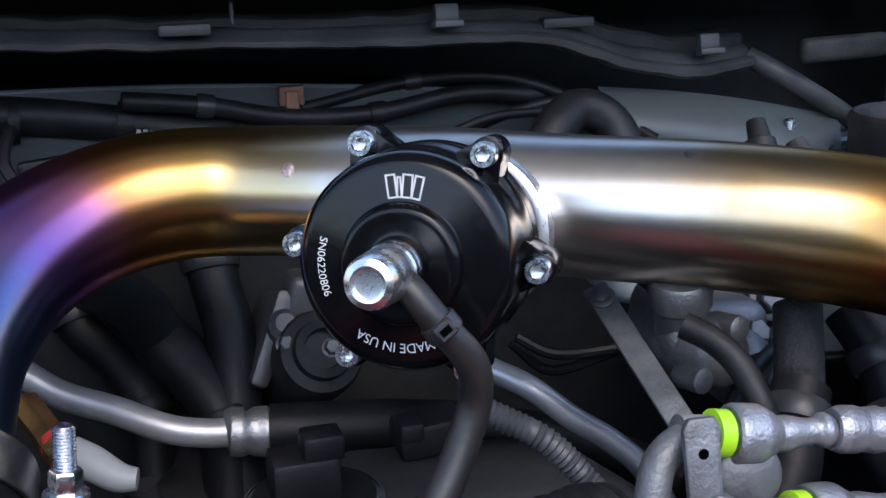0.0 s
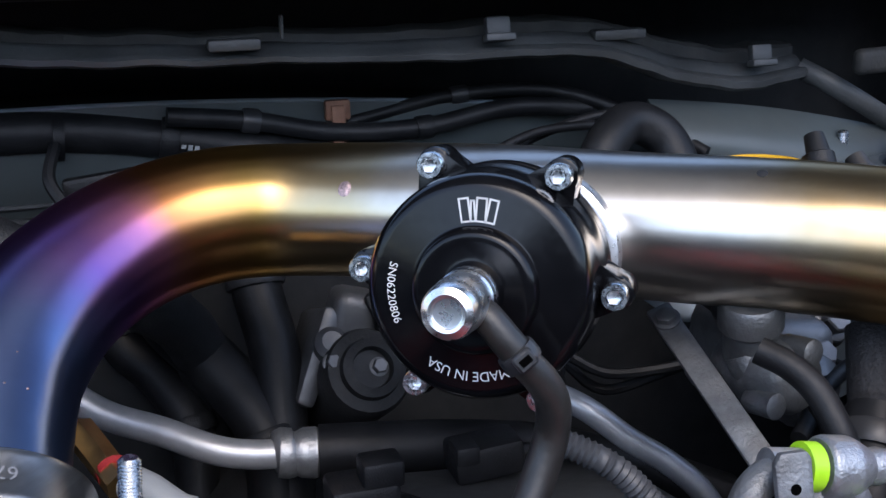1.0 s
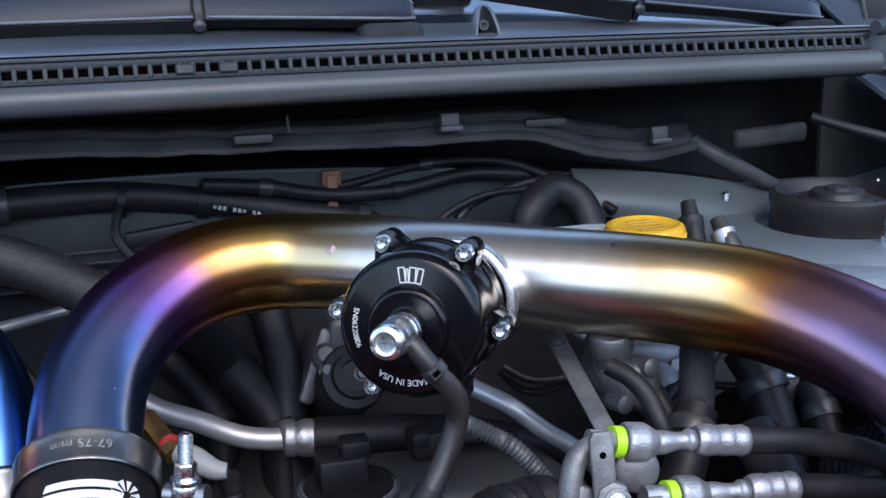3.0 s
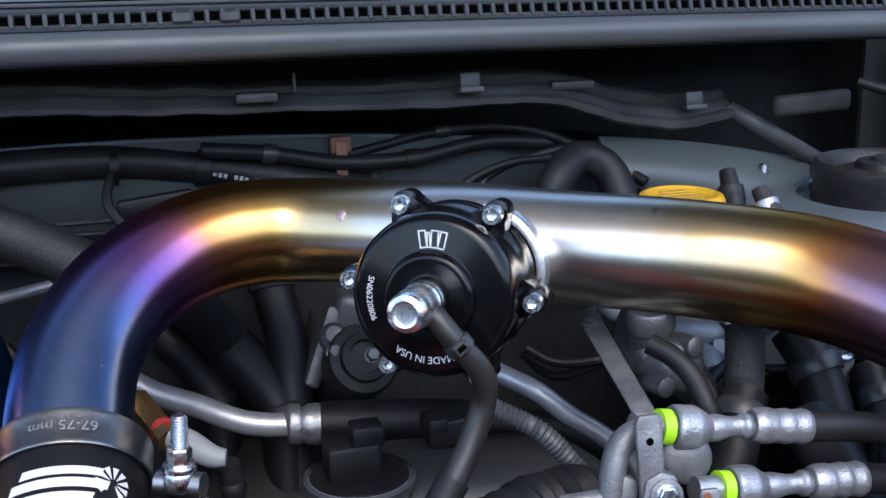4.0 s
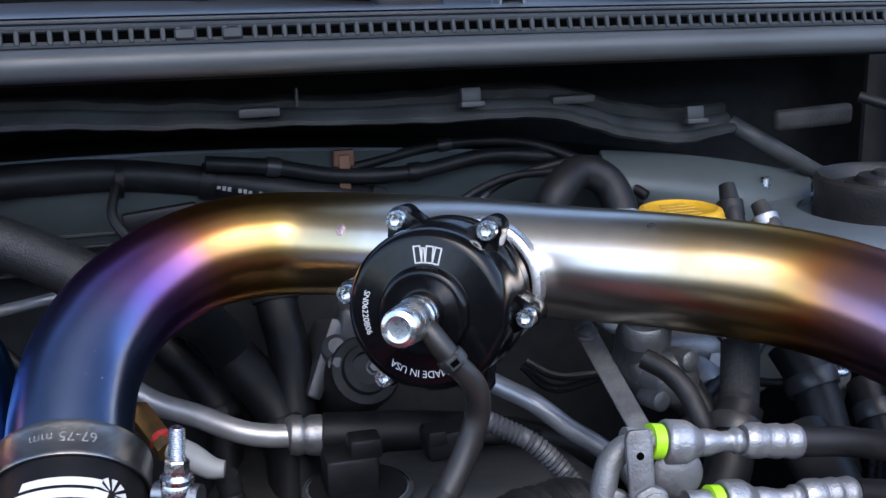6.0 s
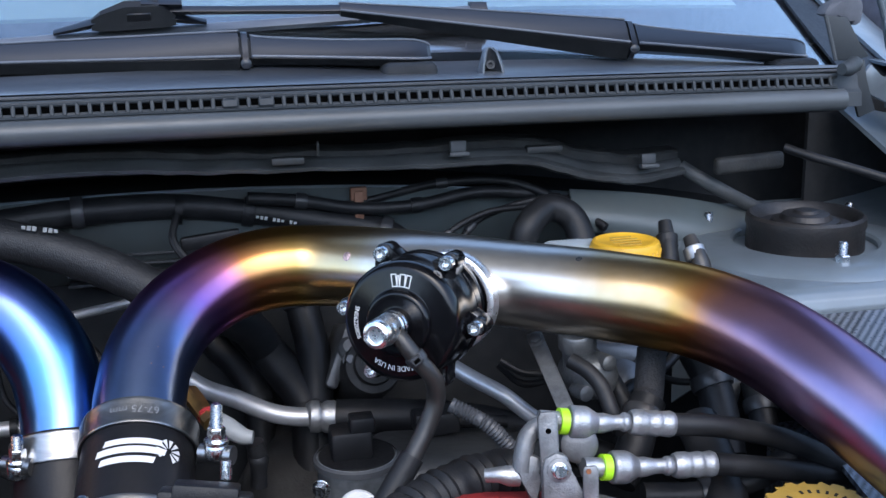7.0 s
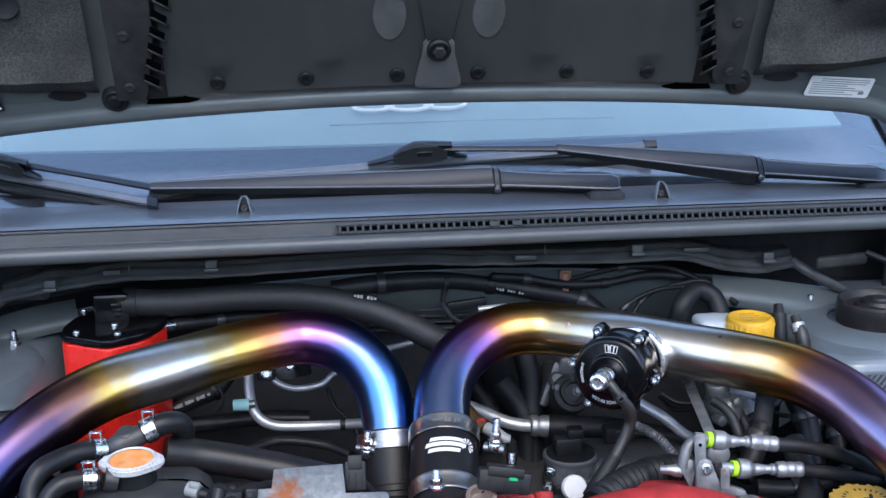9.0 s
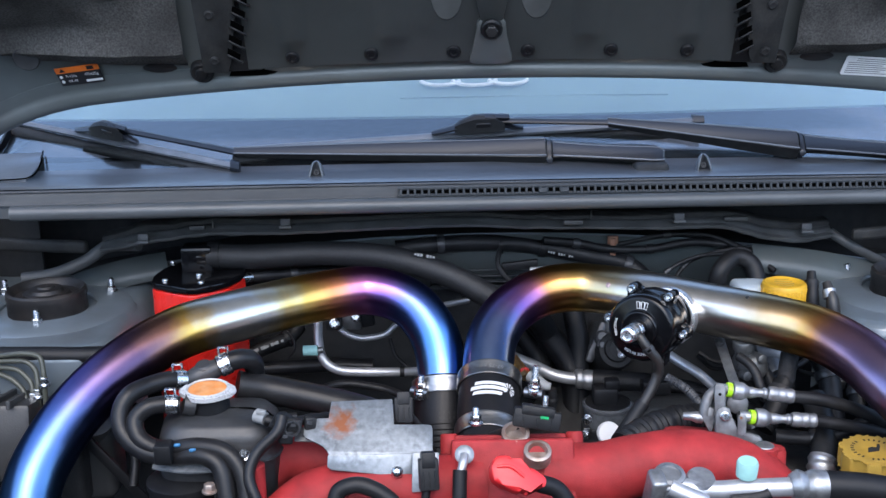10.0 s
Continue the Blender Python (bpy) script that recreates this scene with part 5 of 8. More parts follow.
part("weld_flange", lathe([(0.027, -0.13), (0.027, -0.082), (0.030, -0.076), (0.033, -0.072)], MV, 48), M_STEEL, valve)
scr = to_mesh("screw", socket_bolt(0.0047, 0.007), M_ZINC)
for k in range(6):
    a = radians(60 * k)
    d = UV * math.cos(a) + VV * math.sin(a)
    tg = NV.cross(d)
    # rounded ear that widens into the rim
    o = []
    for j in range(9):
        w = radians(-90 + 22.5 * j)
        o.append((0.0048 + 0.0 + 0.0065 * math.cos(w), 0.0062 * math.sin(w)))
    o += [(-0.004, 0.0095), (-0.0085, 0.016), (-0.0085, -0.016), (-0.004, -0.0095)]
    me = Matrix((d, tg, NV)).transposed().to_4x4()
    me.translation = C0 + d * (BR - 0.0055) - NV * 0.0165
    part("ear", plate(o, 0.017, me, 0.0012), M_ANOD, valve)
    ms = Matrix((d, tg, NV)).transposed().to_4x4()
    ms.translation = C0 + d * (BR - 0.0006) - NV * 0.0005
    part("screw", scr, None, valve, "chrome cap screw", m=ms)


def on_face(bm, radius, deg, out, h=0.0213):
    """Bends flat writing round the cover; out: letters' tops point outwards."""
    for v in bm.verts:
        if out:
            a, r = radians(deg) - v.co.x / radius, radius + v.co.y
        else:
            a, r = radians(deg) + v.co.x / radius, radius - v.co.y
        v.co = FACE @ Vector((r * math.cos(a), r * math.sin(a), h + v.co.z))
    return bm


# face frame: x to the right and y up as one reads the cover
up0 = Vector((0, 0, 1)) - NV * NV.z
FX = up0.cross(NV).normalized()
FACE = Matrix((FX, NV.cross(FX), NV)).transposed().to_4x4()
FACE.translation = C0
part("engraving", on_face(words("MADE IN USA", 0.0048), 0.0295, -95, True, 0.01375), M_WHITE, cover, "engraved white lettering")
part("engraving", on_face(words("SN06220806", 0.0041), 0.0295, 184, False, 0.01375), M_WHITE, cover, "engraved serial lettering")
# maker's mark, drawn as four plain outlined blocks
for x0, w, h in ((-0.0066, 0.0036, 0.0078), (-0.0029, 0.0018, 0.0068), (-0.0009, 0.0038, 0.0078), (0.0031, 0.0034, 0.0078)):
    o = [(x0, -0.0044), (x0 + w, -0.0044), (x0 + w - 0.0004, -0.0044 + h), (x0 + 0.0004, -0.0044 + h)]
    bm = bmesh.new()
    for (ax, ay), (bx, by) in zip(o, o[1:] + o[:1]):
        L = math.hypot(bx - ax, by - ay)
        box((L + 0.0006, 0.0006, 0.0003), Matrix.Translation(((ax + bx) / 2, (ay + by) / 2, 0)) @ Matrix.Rotation(math.atan2(by - ay, bx - ax), 4, "Z"), 0, bm=bm)
    part("logo_block", on_face(bm, 0.0278, 88, True, 0.0138), M_WHITE, cover, "engraved outline mark")
# chrome elbow and its hose
part("collar", lathe([(0.0098, 0.0225), (0.0100, 0.0245), (0.0094, 0.0255), (0.0100, 0.0270), (0.0094, 0.0285), (0.0098, 0.0300), (0.0090, 0.031)], MB, 36), M_ZINC, valve, "grooved metal collar")
part("fitting", lathe([(0.0088, 0.0305), (0.0094, 0.032), (0.0096, 0.038), (0.0092, 0.043), (0.0088, 0.0445), (0.0092, 0.0465), (0.0090, 0.0505), (0.0082, 0.0530), (0.0060, 0.0542), (0.0050, 0.0540), (0.0046, 0.0528), (0, 0.0524)], MB, 40), M_FITTING, valve, "polished banjo fitting")
HP = [C0 + NV * 0.031, (0.1555, 0.4150, 0.9130), (0.1605, 0.4110, 0.9060), (0.1660, 0.4090, 0.8985), (0.1725, 0.4090, 0.8905), (0.1765, 0.4105, 0.8820), (0.1770, 0.4130, 0.8700), (0.1720, 0.4110, 0.8570), (0.1630, 0.4060, 0.8420), (0.1500, 0.4000, 0.8250), (0.1300, 0.3900, 0.8000)]
hose = thing("vacuum_hose", HP[3], "worn black rubber vacuum hose from the valve", "hose")
part("tube", tube(HP, [0.0048, 0.0052, 0.0054, 0.0054, 0.0056, 0.0059, 0.0060, 0.0060, 0.0061, 0.0062, 0.0064], 24, 10), M_HOSE, hose)
part("lower_sleeve", tube([(0.1600, 0.4045, 0.8380), (0.1500, 0.4000, 0.8250), (0.1300, 0.3900, 0.8000)], 0.0078, 20, 4), M_RUBBER, hose, "black lower sleeve")
hd = (Vector(HP[3]) - Vector(HP[2])).normalized()
HC = Vector(HP[2]).lerp(Vector(HP[3]), 0.8)
cm = frame_of(HC, hd)
part("hose_clip", lathe([(0.0052, -0.0030), (0.0064, -0.0030), (0.0067, -0.002), (0.0067, 0.002), (0.0064, 0.0030), (0.0052, 0.0030)], cm, 28), M_CLIPDARK, hose, "black ear clip")
cn = Vector((-0.25, -0.9, 0.35))
cn = (cn - hd * cn.dot(hd)).normalized()
ce = Matrix((hd, cn.cross(hd), cn)).transposed().to_4x4()
ce.translation = HC + cn * 0.0072
part("clip_ear", box((0.0062, 0.0072, 0.0030), ce, 0.0008, 1), M_CLIPDARK, hose, "square tie buckle")
part("clip_slot", box((0.0024, 0.0040, 0.0006), ce @ pose(0, 0, 0.0016), 0), M_VOID, hose)


# ---- red canister with its lid, outlet and hoses ----
can = thing("catch_can", (-0.390, 0.647, 0.787), "red square catch can with a black lid beside the firewall", "catch can")
CA, CB, CC, CD = (Vector(v) for v in ((-0.438, 0.630, 0.910), (-0.379, 0.598, 0.908), (-0.321, 0.680, 0.904), (-0.390, 0.734, 0.910)))
CZ = (CA.z + CC.z) / 2 + 0.018


def can_outline(k=1.0):
    c = (CA + CB + CC + CD) / 4
    o = []
    ps = [CA, CB, CB.lerp(CC, 0.5) + Vector((0.012, -0.012, 0)), CC, CC.lerp(CD, 0.5) + Vector((0.0, 0.025, 0)), CD + Vector((0, 0.03, 0)), CA + Vector((0.0, 0.05, 0))]
    for p, q in zip(ps, ps[1:] + ps[:1]):
        for t in (0.122, 0.517, 0.874):
            w = p.lerp(q, t)
            o.append((c.x + (w.x - c.x) * k, c.y + (w.y - c.y) * k))
    return o


part("body", plate(can_outline(), 0.22, pose(0, 0, CZ - 0.125), 0.003), M_REDGLOSS, can)
lid = part("lid", plate(can_outline(1.02), 0.009, pose(0, 0, CZ - 0.009), 0.003), M_ANOD, can, "black lid")
lb = to_mesh("lid_screw", socket_bolt(0.0042, 0.004), M_ZINC)
for p in ((-0.420, 0.634, 0.921), (-0.380, 0.655, 0.926), (-0.427, 0.716, 0.920), (-0.371, 0.622, 0.917)):
    part("lid_screw", lb, None, lid, m=pose(p[0], p[1], CZ - 0.002))
OUT = Vector((-0.386, 0.689, 0.936))
part("outlet_block", box((0.042, 0.032, 0.05), pose(OUT.x, OUT.y, OUT.z - 0.008), 0.005), M_ANOD, can, "black hose outlet")
part("outlet_neck", tube([(-0.386, 0.689, 0.936), (-0.361, 0.690, 0.937)], 0.017, 20, 2), M_ANOD, can)
part("side_nipple", tube([(-0.331, 0.681, 0.908), (-0.318, 0.691, 0.906)], 0.007, 14, 2), M_ZINC, can)
big = thing("breather_hose", (-0.368, 0.690, 0.937), "thick black fabric hose across the firewall", "hose")
part("tube", tube([(-0.369, 0.690, 0.937), (-0.313, 0.694, 0.934), (-0.230, 0.699, 0.935), (-0.154, 0.697, 0.931), (-0.094, 0.691, 0.919), (-0.041, 0.685, 0.899), (0.004, 0.672, 0.877), (0.050, 0.690, 0.850), (0.078, 0.730, 0.815), (0.092, 0.755, 0.770), (0.098, 0.770, 0.715)], 0.0165, 28, 10, ribs=0.0003, rib_len=0.0032), M_RIBHOSE, big)
part("end_band", lathe([(0.0168, -0.008), (0.0185, -0.008), (0.0185, 0.008), (0.0168, 0.008)], frame_of((-0.365, 0.690, 0.937), (1, 0, 0)), 28), M_PLASTIC, big)


def hose_thing(name, pts, r, material, label, category="hose", seg=16, n=8, group="", ribs=0.0, rib_len=0.0, ends=False):
    h = thing(name, pts[0], label, category, group)
    part("tube", tube(pts, r, seg, n, ribs=ribs, rib_len=rib_len), material, h)
    if category in ("hose", "cable") and isinstance(r, float) and name in ("heater_hose", "wiring_loom", "engine_hose", "rubber_hose"):
        for i in range(1, len(pts) - 1, 2):
            ax = Vector(pts[i + 1]) - Vector(pts[i - 1])
            part("clip_band", lathe([(r, -0.005), (r * 1.10 + 0.0006, -0.005), (r * 1.14 + 0.0008, -0.003), (r * 1.14 + 0.0008, 0.003), (r * 1.10 + 0.0006, 0.005), (r, 0.005)], frame_of(pts[i], ax), 18), M_CLIPDARK if i % 4 == 1 else M_PLASTIC, h)
    if ends:
        for a, b in ((0, 1), (-1, -2)):
            part("ferrule", lathe([(r, -0.008), (r * 1.25, -0.008), (r * 1.3, -0.006), (r * 1.3, 0.006), (r * 1.25, 0.008), (r, 0.008)], frame_of(pts[a], Vector(pts[b]) - Vector(pts[a])), 20), M_ALU, h)
    return h


hose_thing("rubber_hose", [(-0.319, 0.701, 0.903), (-0.264, 0.720, 0.901), (-0.203, 0.731, 0.901), (-0.141, 0.731, 0.903)], 0.008, M_RUBBER, "thin black hose behind the breather hose")
# heater hoses and wiring along the firewall
hose_thing("heater_hose", [(-0.125, 0.738, 0.928), (-0.063, 0.744, 0.932), (0.016, 0.751, 0.931), (0.079, 0.754, 0.922), (0.141, 0.750, 0.910), (0.197, 0.746, 0.897), (0.225, 0.729, 0.876)], 0.0115, M_RUBBER, "black heater hose with a faded printed stripe")
zt = thing("cable_tie", (0.017, 0.712, 0.936), "black cable tie looped round the heater hose", "cable tie")
part("loop", lathe([(0.012, -0.003), (0.0135, -0.003), (0.0135, 0.003), (0.012, 0.003)], frame_of((0.019, 0.751, 0.928), (1, 0.1, -0.05)), 24), M_PLASTIC, zt)
part("tail", tube([(0.018, 0.735, 0.926), (0.014, 0.719, 0.910), (0.023, 0.711, 0.895), (0.033, 0.709, 0.887)], 0.0035, 8), M_PLASTIC, zt)
hose_thing("wiring_loom", [(0.078, 0.737, 0.937), (0.124, 0.740, 0.931), (0.172, 0.742, 0.921), (0.226, 0.742, 0.920), (0.282, 0.744, 0.928), (0.336, 0.742, 0.924)], 0.0055, M_RUBBER, "taped black wiring loom along the firewall", "cable")
hose_thing("wiring_loom", [(0.182, 0.754, 0.924), (0.252, 0.756, 0.936), (0.313, 0.746, 0.935), (0.362, 0.719, 0.916), (0.386, 0.693, 0.900)], 0.004, M_RUBBER, "black wiring loom bending down beside the tank", "cable")
hose_thing("wiring_loom", [(0.243, 0.697, 0.872), (0.269, 0.716, 0.903), (0.300, 0.720, 0.917), (0.347, 0.721, 0.924), (0.373, 0.718, 0.912), (0.382, 0.703, 0.898)], 0.003, M_RUBBER, "thin black cable looping over the master cylinder", "cable")
hose_thing("wiring_loom", [(0.218, 0.687, 0.872), (0.242, 0.695, 0.902), (0.282, 0.709, 0.917), (0.330, 0.720, 0.918), (0.365, 0.731, 0.921)], 0.0028, M_RUBBER, "thin black cable beside the firewall", "cable")
hose_thing("brake_hose", [(0.299, 0.667, 0.877), (0.306, 0.666, 0.910), (0.329, 0.680, 0.924), (0.351, 0.677, 0.913), (0.358, 0.657, 0.879)], 0.012, M_RUBBER, "bent black rubber hose by the fluid tank")
cc = thing("copper_clip", (0.174, 0.742, 0.921), "small rusty copper-coloured clip on the wiring", "clip")
part("tab", box((0.015, 0.006, 0.012), pose(*(0.175, 0.746, 0.933)), 0.0015), M_COPPER, cc)
part("leg", box((0.008, 0.004, 0.026), pose(*(0.175, 0.743, 0.923)), 0.001), M_COPPER, cc)
# heat-exchanger plates seen between the hoses
hx = thing("finned_cooler", (-0.015, 0.779, 0.890), "stack of dark fins below the heater hoses", "cooler")
for i in range(6):
    a, b = Vector((-0.079, 0.765, 0.905)), Vector((0.098, 0.777, 0.895))
    part("fin", box((b.x - a.x, 0.03, 0.0025), pose((a.x + b.x) / 2, a.y + 0.01, a.z - 0.0085 * i), 0.0006, 1), M_SEAL, hx)
part("clip_plate", box((0.05, 0.008, 0.012), pose(*(0.045, 0.726, 0.905), 0, -6, 0), 0.002), M_PLASTIC, hx)
part("bright_edge", tube([(0.058, 0.715, 0.901), (0.095, 0.717, 0.903)], 0.004, 10, 2), M_ALUPIPE, hx)

# ---- aluminium refrigerant lines ----
ac = thing("refrigerant_line", (-0.228, 0.649, 0.799), "bent bare aluminium refrigerant line with a teal cap", "pipe")
part("line", tube([(-0.231, 0.694, 0.847), (-0.230, 0.672, 0.823), (-0.223, 0.655, 0.801), (-0.202, 0.651, 0.786), (-0.157, 0.654, 0.781), (-0.097, 0.665, 0.776), (-0.051, 0.679, 0.772)], 0.0062, 18, 8), M_ALUPIPE, ac)
part("valve_stem", tube([(-0.222, 0.649, 0.816), (-0.232, 0.649, 0.815)], 0.0045, 14, 2), M_ALU, ac)
part("valve_cap", tube([(-0.229, 0.647, 0.816), (-0.248, 0.647, 0.816)], [0.0075, 0.0068], 18, 3), M_TEAL, ac, "teal plastic valve cap")
part("strap_tie", lathe([(0.0063, -0.003), (0.0078, -0.003), (0.0078, 0.003), (0.0063, 0.003)], frame_of((-0.118, 0.659, 0.779), (1, 0, 0)), 16), M_PLASTIC, ac)
ac2 = thing("refrigerant_line", (-0.196, 0.688, 0.824), "thin bare aluminium line below the charge pipe", "pipe")
part("line", tube([(-0.212, 0.712, 0.836), (-0.196, 0.688, 0.826), (-0.173, 0.686, 0.818), (-0.142, 0.687, 0.822), (-0.126, 0.690, 0.834), (-0.095, 0.716, 0.845), (-0.025, 0.745, 0.850)], 0.0042, 14, 8), M_ALUPIPE, ac2)
part("joint", box((0.022, 0.016, 0.016), pose(*(-0.210, 0.696, 0.836)), 0.003), M_DARKMETAL, ac2)
ac3 = thing("suction_line", (0.046, 0.634, 0.799), "bent aluminium suction line running into a black hose", "pipe")
part("line", tube([(0.006, 0.705, 0.800), (0.030, 0.690, 0.786), (0.058, 0.676, 0.778), (0.083, 0.664, 0.769), (0.104, 0.659, 0.765), (0.128, 0.656, 0.764)], 0.0080, 20, 8), M_ALUPIPE, ac3)
part("crimp", tube([(0.114, 0.657, 0.765), (0.117, 0.657, 0.765), (0.123, 0.656, 0.764), (0.126, 0.656, 0.764), (0.129, 0.655, 0.764), (0.136, 0.655, 0.763), (0.141, 0.654, 0.763)], [0.0100, 0.0135, 0.0135, 0.0112, 0.0135, 0.0140, 0.0115], 24, 4), M_ALU, ac3, "crimped ferrule")
part("hose", tube([(0.138, 0.655, 0.763), (0.170, 0.650, 0.762), (0.213, 0.645, 0.759), (0.257, 0.640, 0.752), (0.309, 0.633, 0.736), (0.366, 0.622, 0.712)], 0.0148, 24, 8), M_RUBBER, ac3)
ac4 = thing("refrigerant_line", (0.257, 0.600, 0.798), "straight aluminium line behind the valve", "pipe")
part("line", tube([(0.224, 0.634, 0.813), (0.248, 0.614, 0.801), (0.267, 0.596, 0.793), (0.287, 0.586, 0.777), (0.305, 0.579, 0.765), (0.320, 0.571, 0.751), (0.331, 0.562, 0.731)], 0.0065, 16, 6), M_ALUPIPE, ac4)
# alloy pump body behind the strap
pump = thing("pump_housing", (0.298, 0.475, 0.858), "pale cast alloy pump housing behind the strap", "pump")
pump_body = part("body", lathe([(0, -0.030), (0.014, -0.030), (0.0165, -0.026), (0.0170, -0.004), (0.0155, 0.000), (0.0150, 0.004), (0.0120, 0.008), (0.006, 0.0095), (0, 0.0095)], frame_of((0.303, 0.472, 0.851), (0.25, -0.95, 0.1)), 32), M_PUMP, pump)
part("neck", lathe([(0, -0.024), (0.0115, -0.024), (0.0115, 0.004), (0.0135, 0.006), (0.0135, 0.016), (0.0120, 0.018), (0, 0.018)], frame_of((0.293, 0.484, 0.866), (-0.15, -0.2, 0.95)), 28), M_PUMP, pump, "pale alloy outlet neck")
part("web", tube([(0.290, 0.483, 0.859), (0.292, 0.480, 0.852), (0.299, 0.476, 0.844)], 0.0085, 16, 5), M_PUMP, pump)
for q in ((0.308, 0.464, 0.864), (0.291, 0.462, 0.844)):
    part("boss", lathe([(0.0055, -0.012), (0.0055, 0.002), (0.004, 0.003), (0, 0.003)], frame_of(q, (0.25, -0.95, 0.1)), 16), M_PUMP, pump_body)
hose_thing("pump_lead", [(0.277, 0.452, 0.873), (0.286, 0.443, 0.868), (0.293, 0.434, 0.859), (0.297, 0.423, 0.844), (0.303, 0.424, 0.831)], 0.0055, M_RUBBER, "thin black hose curving past the pump housing", "hose")
# silver strap
sp = thing("support_strap", (0.282, 0.499, 0.841), "flat bare aluminium support strap", "bracket")
SA, SB = Vector((0.273, 0.529, 0.867)), Vector((0.277, 0.443, 0.829))
dS = (SB - SA).normalized()
sn_ = Vector((-0.2, -0.95, 0.2))
sn_ = (sn_ - dS * dS.dot(sn_)).normalized()
part("bolt", hex_bolt(0.0045, 0.004), M_DARKALU, sp, m=frame_of(SA + dS * 0.010 + sn_ * 0.002, sn_))
part("strap", box((0.003, 0.0115, (SB - SA).length), Matrix((sn_, dS.cross(sn_), dS)).transposed().to_4x4(), 0.0012), M_GALVDULL, sp, m=Matrix.Translation((SA + SB) / 2))

# ---- green-ringed couplings on their bracket ----
def coupling(pts, label):
    """Quick coupling: lime ring, knurled alloy body, stepped stem, crimped ferrule and a black hose."""
    p = [Vector(v) for v in pts]
    c = thing("fuel_coupling", p[0], label, "coupling", "quick couplings")
    part("ring", tube([p[0], p[0].lerp(p[1], 0.22)], 0.0080, 28, 2), M_LIME, c, "lime green locking ring")
    part("core", tube([p[0] - (p[1] - p[0]) * 0.5, p[0].lerp(p[1], 0.3)], 0.0060, 20, 2), M_ALU, c)
    a, b = p[0].lerp(p[1], 0.26), p[1]
    part("body", tube([a, a.lerp(b, 0.1), a.lerp(b, 0.55), a.lerp(b, 0.7), a.lerp(b, 0.95), b], [0.0090, 0.0101, 0.0101, 0.0092, 0.0066, 0.0062], 26, 4), M_CASTBRIGHT, c)
    part("stem", tube([p[1], p[1].lerp(p[2], 0.2), p[1].lerp(p[2], 0.5), p[1].lerp(p[2], 0.7), p[1].lerp(p[2], 0.8), p[1].lerp(p[2], 0.88), p[2]], [0.0062, 0.0062, 0.0046, 0.0046, 0.0060, 0.0060, 0.0048], 24, 4), M_CASTBRIGHT, c)
    d = (p[3] - p[2]).normalized()
    part("crimp", tube([p[2], p[2].lerp(p[3], 0.12), p[2].lerp(p[3], 0.3), p[2].lerp(p[3], 0.4), p[2].lerp(p[3], 0.6), p[2].lerp(p[3], 0.7), p[2].lerp(p[3], 0.9), p[3]], [0.0070, 0.0082, 0.0082, 0.0075, 0.0082, 0.0075, 0.0082, 0.0072], 24, 3), M_CASTBRIGHT, c, "crimped alloy ferrule")
    part("hose", tube(p[3:], 0.0070, 20, 8), M_RUBBER, c)
    return c


coupling([(0.244, 0.372, 0.866), (0.268, 0.372, 0.862), (0.289, 0.371, 0.861), (0.317, 0.370, 0.857), (0.346, 0.369, 0.853), (0.385, 0.371, 0.841), (0.418, 0.371, 0.825), (0.471, 0.372, 0.793)], "alloy quick coupling with a lime green ring, upper")
coupling([(0.267, 0.359, 0.839), (0.290, 0.360, 0.836), (0.313, 0.359, 0.835), (0.340, 0.359, 0.833), (0.377, 0.361, 0.825), (0.417, 0.368, 0.813), (0.476, 0.383, 0.794)], "alloy quick coupling with a lime green ring, lower")
br = thing("coupling_bracket", (0.235, 0.347, 0.810), "grey cast bracket holding the two couplings", "bracket")
FACE_B = Vector((-0.12, -0.96, 0.22))
BK = frame_of((0.238, 0.355, 0.845), FACE_B, (1, 0, 0)) @ pose(0, 0, 0, 0, 0, 90)
part("casting", plate([(-0.0100, -0.023), (-0.0094, -0.0015), (-0.0076, 0.0060), (-0.0004, 0.0090), (0.0067, 0.0062), (0.0080, -0.0076), (0.0114, -0.0168), (0.0203, -0.0192), (0.0292, -0.0210), (0.0382, -0.0235), (0.0423, -0.032), (0.0351, -0.0364), (0.0232, -0.0365), (0.0113, -0.0325), (0.0054, -0.0285), (-0.0036, -0.0285)], 0.009, BK, 0.0025), M_GALVDULL, br)
part("upright", plate([(-0.0055, -0.030), (0.0055, -0.030), (0.006, 0.012), (0.0045, 0.0145), (-0.004, 0.0145), (-0.006, 0.011)], 0.0035, frame_of((0.234, 0.359, 0.863), FACE_B, (1, 0, 0)) @ pose(0, 0, 0, 0, 0, 90), 0.001), M_GALVDULL, br)
part("hole", lathe([(0, 0.0022), (0.0017, 0.0022), (0.0019, 0.0018)], frame_of((0.234, 0.360, 0.866), FACE_B), 14), M_VOID, br)
part("arm", tube([(0.219, 0.364, 0.840), (0.2205, 0.366, 0.850), (0.224, 0.369, 0.859), (0.230, 0.371, 0.864), (0.236, 0.371, 0.866), (0.245, 0.371, 0.866)], [0.0058, 0.0058, 0.0058, 0.0056, 0.0055, 0.0055], 18, 6), M_GALVDULL, br, "bent pipe behind the upright")
part("lug", plate([(-0.0250, -0.0016), (-0.0225, 0.0050), (-0.0150, 0.0075), (-0.0076, 0.0040), (-0.0090, -0.0040), (-0.0113, -0.0058), (-0.0114, -0.0262), (-0.0156, -0.0244), (-0.0185, -0.0077)], 0.008, BK @ pose(0, 0, -0.007), 0.0022), M_GALVDULL, br)
part("collar", lathe([(0.011, -0.008), (0.0115, 0.004), (0.009, 0.006), (0, 0.006)], BK @ pose(0.0165, 0.009, -0.016), 22), M_DARKALU, br)
